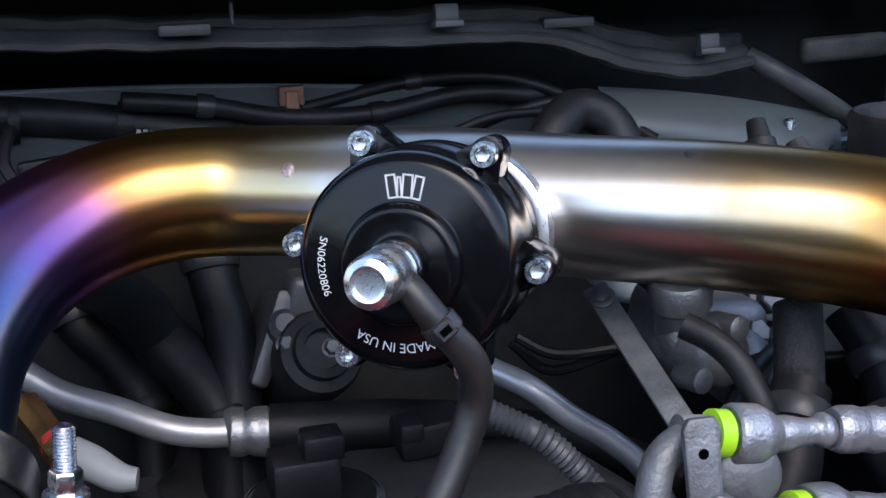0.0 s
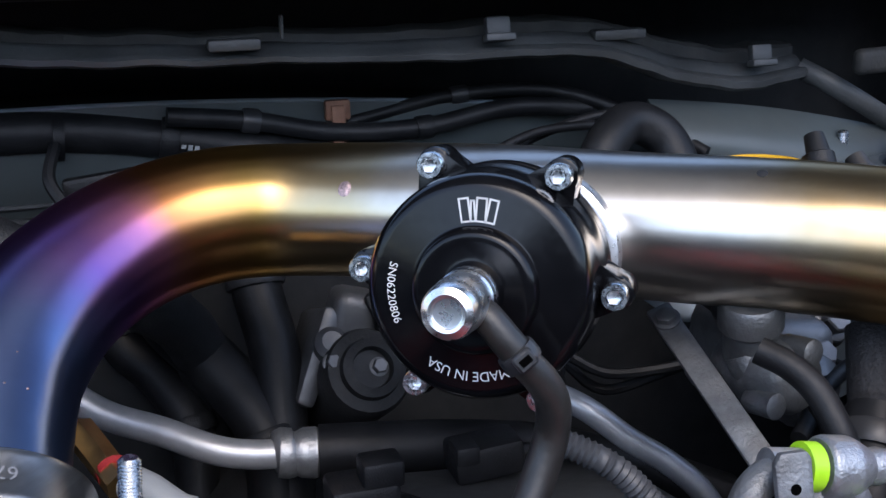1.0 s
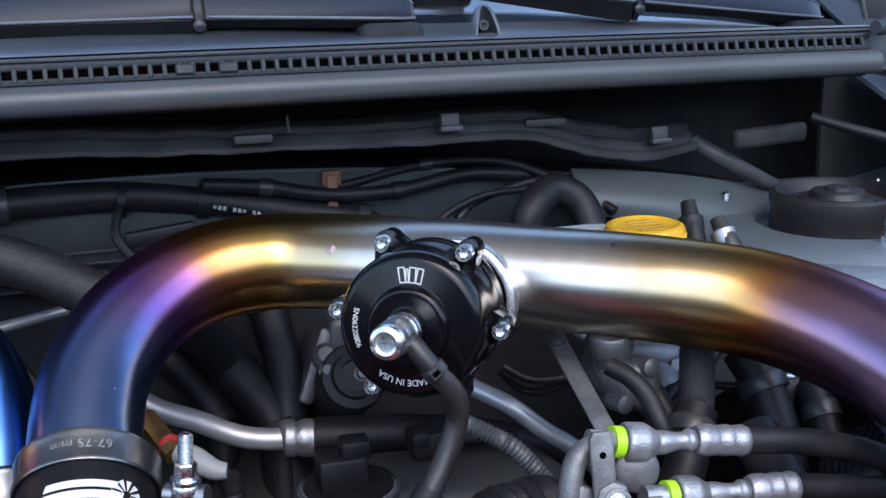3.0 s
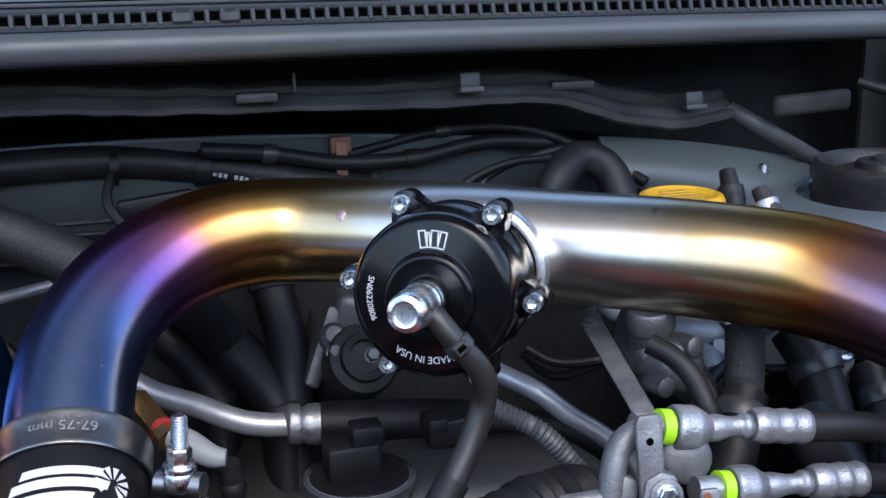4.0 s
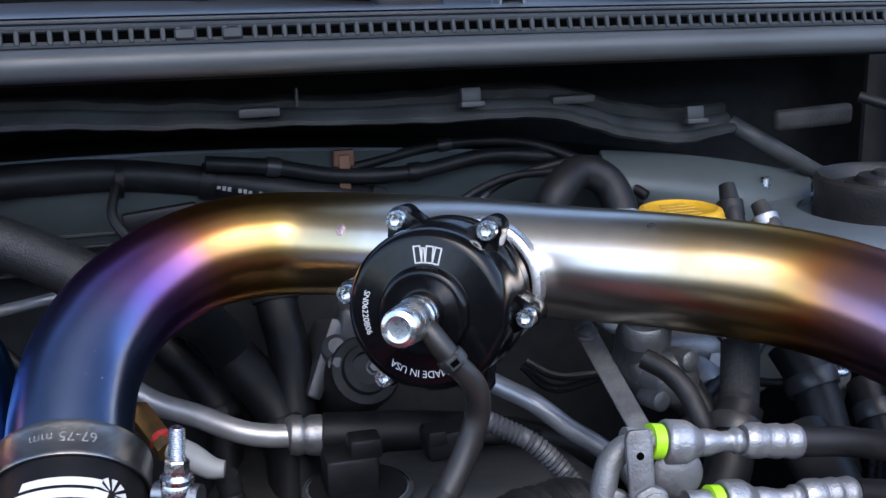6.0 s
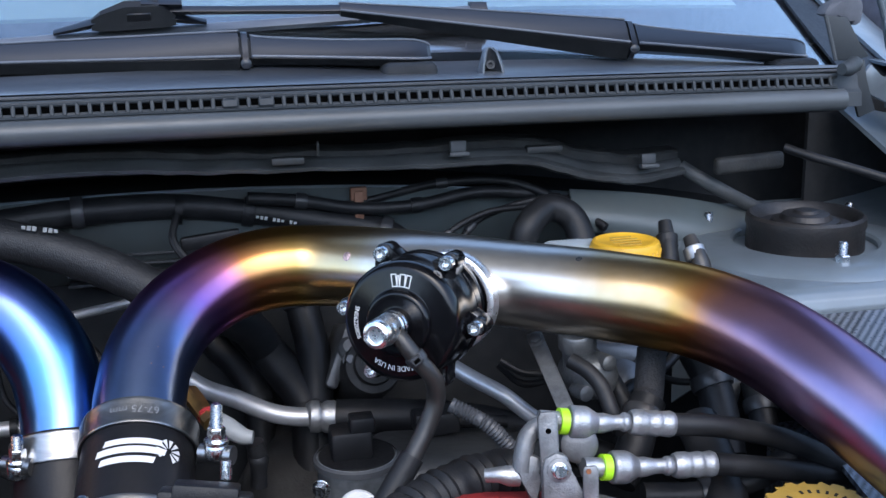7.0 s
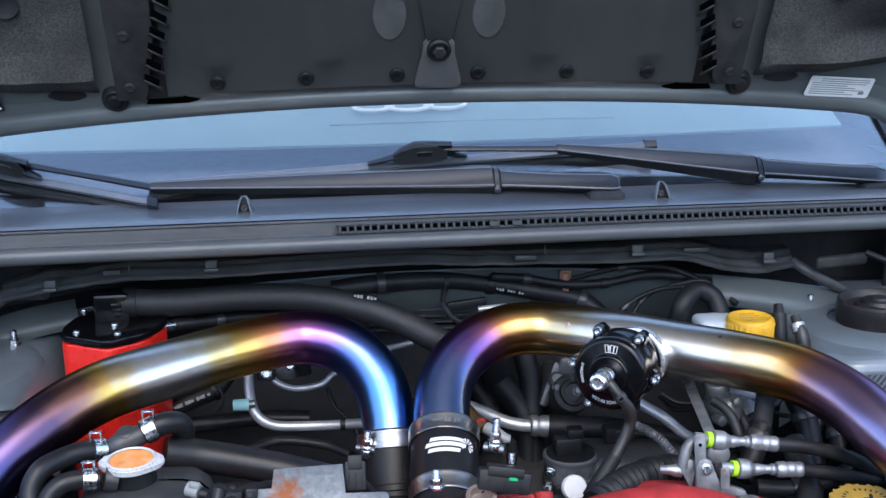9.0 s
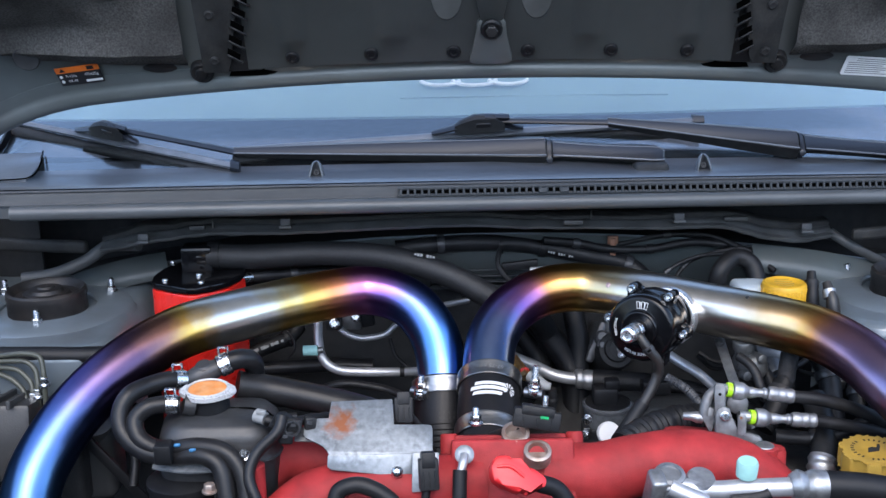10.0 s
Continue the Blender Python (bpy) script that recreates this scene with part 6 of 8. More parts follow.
tab = part("tab", plate([(0.0132, -0.0210), (0.0139, -0.0014), (0.0151, 0.0004), (0.0222, 0.0005), (0.0234, -0.0032), (0.0221, -0.0220)], 0.003, BK @ pose(0, 0, 0.008), 0.001), M_GALVDULL, br)
part("tab_hole", lathe([(0, 0.0008), (0.0015, 0.0008), (0.0017, 0.0)], BK @ pose(0.0172, -0.0025, 0.0095), 12), M_RUST, tab)
part("bolt", hex_bolt(0.0046, 0.005), M_ZINC, br, m=BK @ pose(0.0007, -0.0015, 0.0045))
part("washer", lathe([(0.0072, 0), (0.0072, 0.0014), (0.005, 0.002)], BK @ pose(0.0007, -0.0015, 0.0042), 22), M_GALVDULL, br)
part("dimple", lathe([(0, 0.0006), (0.0026, 0.0006), (0.0030, 0.0)], BK @ pose(0.0054, -0.0250, 0.0046), 14), M_DARKMETAL, br)
hose_thing("coupling_pipe", [(0.218, 0.365, 0.836), (0.212, 0.3655, 0.837), (0.206, 0.366, 0.838), (0.198, 0.369, 0.837)], [0.006, 0.0065, 0.005, 0.0042], M_ALU, "short stepped alloy pipe on the bracket", "pipe")

# ---- reservoirs ----
yc = Vector((0.377, 0.620, 0.898))
tank = thing("fluid_tank", yc - Vector((0, 0, 0.07)), "milky plastic brake fluid tank with a yellow cap", "fluid tank")
part("body", box((0.075, 0.060, 0.060), pose(yc.x - 0.018, yc.y + 0.016, yc.z - 0.043), 0.012, 4), M_TANK, tank)
part("shoulder", box((0.050, 0.045, 0.018), pose(yc.x - 0.035, yc.y + 0.024, yc.z - 0.006), 0.008, 3), M_TANK, tank)
part("neck", lathe([(0.024, -0.03), (0.024, -0.008)], pose(*yc), 32), M_TANK, tank)
bm = lathe([(0.028, -0.016), (0.0285, -0.014), (0.0285, 0.006), (0.027, 0.009), (0.024, 0.010), (0.022, 0.0085), (0, 0.0085)], pose(*yc), 60)
cap = part("cap", bm, M_YELLOW, tank, "yellow ribbed screw cap")
rbm = to_mesh("grip_rib", box((0.0016, 0.0022, 0.018), None, 0.0004, 1), M_YELLOW)
for i in range(30):
    a = 2 * math.pi * i / 30
    part("grip_rib", rbm, None, cap, m=Matrix.Translation(yc + Vector((0.0285 * math.cos(a), 0.0285 * math.sin(a), -0.005))) @ Matrix.Rotation(a, 4, "Z"))

for k in range(4):
    part("writing_bar", box((0.026 - 0.005 * abs(k - 1.5), 0.002, 0.0008), pose(yc.x, yc.y - 0.012 + 0.008 * k, yc.z + 0.0088), 0), M_OILCAP, cap)
for p, q, m_ in (((0.413, 0.626, 0.919), (0.410, 0.606, 0.887), M_RUBBER), ((0.428, 0.610, 0.909), (0.432, 0.590, 0.882), M_HOSE)):
    pp = thing("fuse_plug", q, "black upright connector beside the fluid tank", "connector", "upright connectors")
    p, q = Vector(p), Vector(q)
    part("sleeve", tube([q - Vector((0, 0, 0.06)), q, p], [0.0095, 0.0088, 0.0055], 16, 4), m_, pp)
    part("collar", lathe([(0.0075, -0.006), (0.0090, -0.005), (0.0090, 0.005), (0.0075, 0.006)], frame_of(p.lerp(q, 0.45), p - q), 18), M_ALU if m_ is M_HOSE else M_PLASTIC, pp)

# oil filler cap
oc = Vector((0.384, 0.306, 0.812))
oil = thing("oil_filler_cap", oc - Vector((0, 0, 0.03)), "dull yellow oil filler cap with finger lobes", "oil cap")
n = 7
ol = []
for i in range(96):
    a = 2 * math.pi * i / 96
    w = 0.5 + 0.5 * math.tanh(4 * math.cos(n * a + 0.6))
    ol.append(((0.0315 + 0.0034 * w) * math.cos(a), (0.0315 + 0.0034 * w) * math.sin(a)))
OM = frame_of(oc, (0.0, -0.04, 1.0))
disc = part("cap", plate(ol, 0.022, OM, 0.003), M_OILCAP, oil)
for i in range(26):
    a = 2 * math.pi * i / 26
    if i % 9 != 8:
        part("writing_bar", box((0.0034, 0.0017, 0.0008), OM @ Matrix.Rotation(a, 4, "Z") @ pose(0.0215, 0, 0.0113), 0), M_INK, disc)
part("raised_disc", lathe([(0.0255, 0.0105), (0.0250, 0.0113), (0, 0.0113)], OM, 40), M_OILCAP, disc)
part("can_symbol", plate([(-0.009, -0.004), (0.004, -0.004), (0.010, 0.004), (0.012, 0.009), (0.009, 0.009), (0.005, 0.003), (0.001, 0.005), (-0.004, 0.004)], 0.001, OM @ pose(0, 0, 0.0115, 0, 0, 12), 0), M_INK, disc)
part("neck", lathe([(0.026, -0.05), (0.026, -0.01)], OM, 32), M_RED, oil)

# ---- radiator header tank and its hoses ----
rc = Vector((-0.3165, 0.357, 0.8820))
head = thing("header_tank", rc - Vector((0, 0, 0.10)), "black plastic coolant header tank with a pressure cap", "header tank")
HB = Vector((-0.312, 0.340, 0.842))
def tank_f(u, v):
    """Blow-moulded tank: a rounded rectangle that swells below its shoulders."""
    prof = [(0.0, 0.022), (0.55, 0.021), (0.80, 0.017), (0.93, 0.008), (0.99, -0.006), (1.0, -0.014), (1.02, -0.018), (1.0, -0.022), (0.97, -0.045), (0.92, -0.075)]
    k = min(int(v), len(prof) - 2)
    w = v - k
    sc, z = prof[k][0] + (prof[k + 1][0] - prof[k][0]) * w, prof[k][1] + (prof[k + 1][1] - prof[k][1]) * w
    c, d = math.cos(u), math.sin(u)
    x = 0.062 * math.copysign(abs(c) ** 0.5, c)
    y = 0.046 * math.copysign(abs(d) ** 0.5, d)
    return Vector((HB.x + 0.004 + sc * x + 0.006 * (c > 0) * sc, HB.y + 0.016 + sc * y, HB.z + z - 0.004 * sc * (d < 0)))


part("body", surface(tank_f, span(0, 2 * math.pi, 49), span(0, 9, 28), 0.0), M_TANKDARK, head)
part("seam", tube([tank_f(a, 6) for a in span(0, 2 * math.pi, 33)], 0.0016, 8, 3, caps=False), M_TANKDARK, head)
part("filler_step", lathe([(0.031, -0.034), (0.031, -0.028), (0.027, -0.026)], frame_of(rc, (-0.02, -0.12, 1)), 32), M_TANKDARK, head)
part("side_spout", tube([(-0.329, 0.346, 0.871), (-0.340, 0.343, 0.874)], [0.012, 0.011], 18, 3), M_TANKDARK, head)
part("neck", lathe([(0.0225, -0.035), (0.0215, -0.008), (0.0205, -0.002)], frame_of(rc, (-0.02, -0.12, 1)), 32), M_PLASTIC, head)
RM = pose(rc.x, rc.y, rc.z, 2, 0, -4)
ol = []
for i in range(72):
    a = 2 * math.pi * i / 72
    ol.append(((0.0250 + 0.0062 * abs(math.cos(a)) ** 10) * math.cos(a), (0.0250 + 0.0062 * abs(math.cos(a)) ** 10) * math.sin(a)))
pc = part("pressure_cap", plate(ol, 0.0048, RM, 0.0020), M_CAPWHITE, head, "bright metal pressure cap")
part("cap_rim", lathe([(0.0240, 0.002), (0.0238, 0.0042), (0.0220, 0.0052), (0.0206, 0.0040)], RM, 48), M_CAPWHITE, pc)
part("cap_sticker", lathe([(0, 0.0036), (0.0200, 0.0036), (0.0204, 0.0022)], RM, 48), M_STICKER, pc, "worn orange cap sticker")


def wire_clamp(at, axis, r, owner):
    """Spring clamp: a flat band with two raised lugs."""
    m = frame_of(at, axis)
    b = part("spring_clamp", lathe([(r, -0.006), (r + 0.0012, -0.006), (r + 0.0012, 0.006), (r, 0.006)], m, 28), M_ZINC, owner, "bright spring clamp")
    lug = bmesh.new()
    c = Vector(at) + Vector((0, -0.003, r + 0.004))
    for dx, dz, sx, sz in ((-0.005, 0, 0.0016, 0.012), (0.005, 0, 0.0016, 0.012), (0, 0.0055, 0.0116, 0.0016)):
        box((sx, 0.005, sz), pose(c.x + dx, c.y, c.z + dz), 0.0004, 1, lug)
    part("lug", lug, M_ZINC, b)


def coolant_hose(pts, r, label, clamps=()):
    h = thing("coolant_hose", pts[0], label, "hose", "coolant hoses")
    part("tube", tube(pts, r, 22, 8), M_COOLHOSE, h)
    for i, j in clamps:
        wire_clamp(Vector(pts[i]).lerp(Vector(pts[j]), 0.5), Vector(pts[j]) - Vector(pts[i]), r, h)
    return h


coolant_hose([(-0.343, 0.388, 0.883), (-0.361, 0.376, 0.888), (-0.381, 0.364, 0.887), (-0.398, 0.347, 0.883), (-0.406, 0.335, 0.866), (-0.399, 0.323, 0.847), (-0.375, 0.312, 0.833), (-0.345, 0.306, 0.831), (-0.313, 0.296, 0.836), (-0.294, 0.288, 0.824), (-0.286, 0.272, 0.787)], 0.0098, "black coolant hose sweeping round the header tank", [(0, 1)])
coolant_hose([(-0.344, 0.344, 0.873), (-0.361, 0.341, 0.875), (-0.378, 0.335, 0.873), (-0.389, 0.327, 0.862), (-0.381, 0.316, 0.846), (-0.356, 0.310, 0.837), (-0.320, 0.304, 0.843), (-0.290, 0.297, 0.839), (-0.273, 0.287, 0.821), (-0.266, 0.272, 0.787)], 0.0092, "second black coolant hose curving into the header tank", [(0, 1)])
coolant_hose([(-0.311, 0.396, 0.894), (-0.298, 0.400, 0.899), (-0.286, 0.405, 0.900), (-0.277, 0.413, 0.894), (-0.276, 0.424, 0.880), (-0.278, 0.432, 0.862)], 0.0112, "black moulded coolant elbow with a bright clamp", [(0, 1)])
part("outlet", tube([(-0.346, 0.386, 0.882), (-0.334, 0.389, 0.886), (-0.322, 0.393, 0.890), (-0.310, 0.396, 0.894)], [0.0080, 0.0115, 0.0125, 0.0095], 20, 5), M_TANKDARK, head, "black moulded outlet piece")
part("outlet_cap", lathe([(0.0095, -0.012), (0.0095, 0.002), (0.0075, 0.0042), (0, 0.0046)], frame_of((-0.326, 0.391, 0.897), (-0.1, -0.3, 0.95)), 22), M_TANKDARK, head)
coolant_hose([(-0.294, 0.409, 0.867), (-0.258, 0.417, 0.857), (-0.207, 0.413, 0.847), (-0.156, 0.409, 0.834), (-0.106, 0.414, 0.813)], 0.0165, "thick black coolant hose behind the header tank")
coolant_hose([(-0.338, 0.694, 0.771), (-0.285, 0.704, 0.770), (-0.223, 0.714, 0.769), (-0.160, 0.713, 0.766)], 0.010, "black hose behind the coolant hoses")
coolant_hose([(-0.231, 0.307, 0.874), (-0.236, 0.298, 0.860), (-0.256, 0.288, 0.842), (-0.264, 0.277, 0.823), (-0.257, 0.266, 0.803), (-0.242, 0.258, 0.775)], 0.0060, "thin black hose beside the header tank")
mk = thing("paint_mark", (-0.339, 0.299, 0.844), "small blue paint marks on the coolant hoses", "paint mark")
for p in ((-0.340, 0.299, 0.847), (-0.323, 0.293, 0.844)):
    part("spot", box((0.007, 0.003, 0.004), pose(*p, 20, 0, 10), 0.001, 1), M_BLUEMARK, mk)
hb = thing("hose_bracket", (-0.348, 0.296, 0.833), "grey metal tray clip under the coolant hoses", "bracket")
part("tray", surface(lambda u, v: Vector((-0.368, 0.299, 0.826)).lerp(Vector((-0.305, 0.293, 0.824)), u) + Vector((0, 0.020 * v, 0.010 * v * v - 0.004 * (1 - v) - 0.003 * math.sin(3.1 * u))), span(0, 1, 14), span(0, 1, 6), 0.002), M_GALV, hb)
part("housing", lathe([(0.036, -0.09), (0.036, -0.016), (0.038, -0.012), (0.038, -0.006), (0.034, -0.004), (0, -0.004)], pose(*(-0.343, 0.324, 0.803)), 36), M_PLASTIC, hb, "black canister below the tray")
part("nut", hex_bolt(0.006, 0.009), M_RUSTMETAL, hb, m=pose(*(-0.305, 0.277, 0.805)))
part("clip", box((0.018, 0.020, 0.022), pose(*(-0.353, 0.296, 0.841)), 0.003), M_PLASTIC, hb)

# ---- galvanised shield and its connectors ----
sh = thing("heat_shield", (-0.139, 0.305, 0.832), "galvanised sheet heat shield with a rust patch", "heat shield")
SC = Vector((-0.139, 0.315, 0.848))
SMX = frame_of(SC, (0.02, -0.55, 0.83), (1, 0, 0)) @ pose(0, 0, 0, 0, 0, 90)
part("sheet", plate([(-0.0451, 0.0390), (-0.0440, 0.0400), (0.0195, 0.0426), (0.0207, 0.0415), (0.0214, 0.0100), (0.0582, 0.0106), (0.0612, 0.0095), (0.0625, 0.0060), (0.0625, -0.0241), (-0.0445, -0.0250), (-0.0471, -0.0196), (-0.0509, -0.0135), (-0.0700, -0.0050), (-0.0721, 0.0000), (-0.0721, 0.0175), (-0.0710, 0.0189), (-0.0460, 0.0186)], 0.002, SMX, 0.0007), M_GALV_RUST, sh)
FL = frame_of((-0.1835, 0.2937, 0.8349), (0, -0.93, 0.35), (1, 0, 0)) @ pose(0, 0, 0, 0, 0, 90)
part("fold", tube([(-0.1835, 0.2945, 0.8340), (-0.130, 0.2955, 0.8333), (-0.0775, 0.2963, 0.8328)], 0.0022, 12, 4), M_GALV, sh)
part("front_flange", plate([(-0.0012, 0.0), (-0.0019, -0.0120), (0.0025, -0.0152), (0.0654, -0.0219), (0.0857, -0.0241), (0.0872, 0.0)], 0.002, FL, 0.0007), M_GALV, sh)
part("ear", plate([(0.0625, -0.018), (0.0625, -0.028), (0.0660, -0.032), (0.0760, -0.032), (0.0800, -0.028), (0.0800, -0.018)], 0.0025, FL @ pose(0, 0, -0.0015), 0.0008), M_GALV, sh)
part("bolt", lathe([(0.0062, -0.002), (0.0062, 0.002), (0.0052, 0.0045), (0.0030, 0.0062), (0, 0.0066)], frame_of((-0.1133, 0.284, 0.8195), (0, -0.9, 0.4)), 22), M_ZINC, sh)
tab = part("tab", plate([(-0.0138, 0.0125), (-0.0115, 0.0147), (0.0140, 0.0142), (0.0127, -0.0237), (-0.0144, -0.0255)], 0.0025, frame_of((-0.084, 0.281, 0.826), (0.0, -0.9, 0.42), (1, 0, 0)) @ pose(0, 0, 0, 0, 0, 90), 0.0008), M_GALV, sh)


def connector(at, size, rot, label, tab=None, lead=None):
    c = thing("connector", at, label, "connector", "electrical connectors")
    m = pose(*at, *rot)
    part("housing", box(size, m, 0.002), M_PLASTIC, c)
    part("collar", box((size[0] * 0.7, size[1] * 1.1, size[2] * 0.5), m @ pose(0, 0, size[2] * 0.45), 0.0015), M_PLASTIC, c)
    for s in (-0.3, 0.0, 0.3):
        part("rib", box((0.0015, size[1] * 1.12, size[2] * 0.5), m @ pose(s * size[0], 0, -size[2] * 0.15), 0.0004, 1), M_PLASTIC, c)
    if tab:
        part("tab", box((0.009, 0.004, 0.008), m @ pose(size[0] * 0.15, -size[1] * 0.45, size[2] * 0.3), 0.001), tab, c)
    if lead:
        part("lead", tube(lead, 0.0045, 12, 6), M_RUBBER, c)
    return c


connector((-0.107, 0.349, 0.859), (0.020, 0.018, 0.028), (-25, 0, 0), "black connector at the heat shield's corner", None, [(-0.101, 0.363, 0.846), (-0.089, 0.369, 0.827), (-0.077, 0.372, 0.798)])
connector((-0.081, 0.267, 0.825), (0.020, 0.018, 0.032), (-20, 0, 5), "black upright connector on a metal tab", None, [(-0.083, 0.267, 0.814), (-0.086, 0.260, 0.789)])
connector((-0.230, 0.336, 0.848), (0.030, 0.016, 0.020), (-15, 0, 10), "black clip connector beside the header tank", None, [(-0.223, 0.333, 0.856), (-0.235, 0.326, 0.866), (-0.243, 0.303, 0.860)])
connector((0.034, 0.331, 0.854), (0.050, 0.022, 0.020), (-18, 8, -6), "black sensor connector with a green tab", M_GREENTAB, [(0.017, 0.338, 0.844), (0.003, 0.348, 0.834), (-0.013, 0.364, 0.820)])
wp = thing("white_plug", (-0.251, 0.325, 0.862), "dirty white plastic plug by the header tank", "plug")
part("plug", tube([(-0.262, 0.328, 0.866), (-0.251, 0.323, 0.864)], [0.0072, 0.0068], 14, 3), M_DULLWHITE, wp)
part("latch", box((0.010, 0.006, 0.005), pose(*(-0.255, 0.322, 0.872), 0, 15, 0), 0.001), M_DULLWHITE, wp)
part("tip", tube([(-0.250, 0.322, 0.863), (-0.238, 0.319, 0.861)], [0.006, 0.005], 14, 2), M_PLASTIC, wp)

# ---- red intake manifold ----
man = thing("intake_manifold", (0.002, 0.296, 0.794), "red wrinkle-painted intake manifold with two runners", "intake manifold")
MC = Vector((0.007, 0.329, 0.817))
MM = pose(MC.x, MC.y, MC.z - 0.028, -24, 0, 0)
part("plenum", box((0.132, 0.075, 0.080), MM, 0.0035, 3, taper=0.97), M_RED, man)
part("top_flange", box((0.120, 0.030, 0.006), MM @ pose(0.0, 0.018, 0.041), 0.002), M_RED, man)
for x in (-0.066, 0.070):
    part("boss", lathe([(0.010, -0.05), (0.0095, 0.034), (0.008, 0.036), (0, 0.036)], MM @ pose(x, 0.012, 0.010), 20), M_RED, man)
for px_, rr in (((0.011, 0.325, 0.840), 0.013), ((0.032, 0.299, 0.831), 0.0125)):
    part("threaded_boss", lathe([(rr * 1.15, -0.01), (rr * 1.15, 0.003), (rr, 0.0042), (rr * 0.82, 0.0042), (rr * 0.80, -0.006), (0, -0.006)], frame_of(px_, (0, -0.42, 0.9)), 28), M_RUSTMETAL, man, "bare threaded boss")
part("runner", tube([(0.040, 0.325, 0.795), (0.094, 0.322, 0.793), (0.142, 0.325, 0.801), (0.191, 0.325, 0.805), (0.239, 0.323, 0.796), (0.273, 0.312, 0.778), (0.301, 0.296, 0.741)], [0.034, 0.0335, 0.033, 0.034, 0.034, 0.034, 0.034], 32, 8), M_RED, man)
part("runner", tube([(-0.027, 0.317, 0.790), (-0.081, 0.306, 0.789), (-0.140, 0.303, 0.788), (-0.199, 0.301, 0.780), (-0.240, 0.283, 0.754)], 0.033, 32, 8), M_RED, man)
part("runner", tube([(-0.106, 0.366, 0.791), (-0.180, 0.367, 0.794), (-0.236, 0.370, 0.802), (-0.266, 0.356, 0.789)], 0.030, 28, 8), M_RED, man)
part("cover", box((0.09, 0.06, 0.05), pose(*(0.215, 0.364, 0.796), -15, 6, 0), 0.014, 4), M_RED, man)
part("post", lathe([(0.012, -0.06), (0.012, 0.0), (0.010, 0.0015), (0.006, 0.0015), (0.005, -0.004), (0, -0.004)], pose(*(0.279, 0.328, 0.818)), 24), M_RED, man)
part("post", lathe([(0.010, -0.06), (0.010, 0.0), (0.008, 0.0015), (0, 0.0015)], pose(*(-0.260, 0.293, 0.826)), 24), M_RED, man)
part("post", lathe([(0.011, -0.06), (0.0105, -0.004), (0.009, 0.0), (0, 0.0)], pose(*(0.290, 0.331, 0.815)), 24), M_RED, man)
part("post_face", lathe([(0, 0.001), (0.0095, 0.001), (0.010, 0.0)], pose(*(0.2765, 0.328, 0.8195)), 24), M_ALU, man, "bare machined post face")
# nipple with its hose on the plenum
hn = thing("manifold_nipple", (-0.045, 0.290, 0.830), "zinc nipple with a short black hose on the manifold", "nipple")
part("flange", lathe([(0.010, 0), (0.010, 0.003), (0.006, 0.005), (0, 0.005)], frame_of((-0.044, 0.292, 0.833), (0, -0.8, 0.6)), 20), M_GALV, hn)
part("pipe", tube([(-0.044, 0.288, 0.835), (-0.046, 0.278, 0.830), (-0.050, 0.271, 0.818)], 0.0045, 12, 5), M_ALUPIPE, hn)
part("hose", tube([(-0.049, 0.273, 0.826), (-0.050, 0.264, 0.806), (-0.051, 0.256, 0.778)], 0.0075, 16, 4), M_RUBBER, hn)
# red terminal cover
tc_ = thing("terminal_cover", (0.003, 0.253, 0.828), "bright red soft terminal cover on a black cable", "terminal cover")
TM = frame_of((0.003, 0.254, 0.831), (0.15, -0.75, 0.6), (1, 0, 0)) @ pose(0, 0, 0, 0, 0, 90)
part("boot", plate([(-0.024, 0.004), (-0.018, 0.016), (-0.004, 0.017), (0.004, 0.008), (0.020, 0.004), (0.034, -0.006), (0.032, -0.017), (0.014, -0.016), (0.004, -0.022), (-0.012, -0.014), (-0.022, -0.010)], 0.020, TM, 0.005), M_REDRUB, tc_)
part("crease", tube([TM @ Vector((-0.018, 0.004, 0.0095)), TM @ Vector((-0.004, 0.004, 0.0105)), TM @ Vector((0.010, -0.006, 0.0095))], 0.002, 8, 5), M_REDRUB, tc_)
part("cable", tube([TM @ Vector((0.026, -0.010, 0)), (0.048, 0.253, 0.812), (0.062, 0.249, 0.792)], 0.009, 18, 6), M_RUBBER, tc_)
hose_thing("fuel_hose", [(-0.177, 0.253, 0.795), (-0.171, 0.260, 0.812), (-0.148, 0.261, 0.817), (-0.120, 0.255, 0.803), (-0.104, 0.250, 0.777)], 0.0085, M_RUBBER, "black hose looping over the red manifold")
# lower throttle ring below the coupler
tb = thing("throttle_ring", CR - AX_R * 0.12, "bare alloy throttle inlet with an orange gasket edge", "throttle body")
part("ring", lathe([(0.036, -0.03), (0.036, 0.0), (0.032, 0.004), (0.030, 0.012)], frame_of(CR - AX_R * 0.113, AX_R), 40), M_ALU, tb)
part("gasket", lathe([(0.0355, -0.002), (0.0375, -0.002), (0.0375, 0.001), (0.0355, 0.001)], frame_of(CR - AX_R * 0.101, AX_R), 40), M_STICKER, tb)
for p in ((-0.030, 0.343, 0.845),):
    part("stud", hex_bolt(0.006, 0.010, 0.008, 0.0035), M_ZINC, tb, m=pose(*p))

# ---- lower right: alloy line with teal cap ----
al = thing("discharge_line", (0.157, 0.246, 0.817), "cast alloy line block with a teal service cap", "pipe")
part("boss", lathe([(0.0165, -0.050), (0.0165, -0.003), (0.0150, 0.0), (0.011, 0.001), (0.0105, -0.001), (0, -0.001)], frame_of((0.161, 0.254, 0.827), (0.05, -0.35, 0.93)), 32), M_CASTBRIGHT, al)
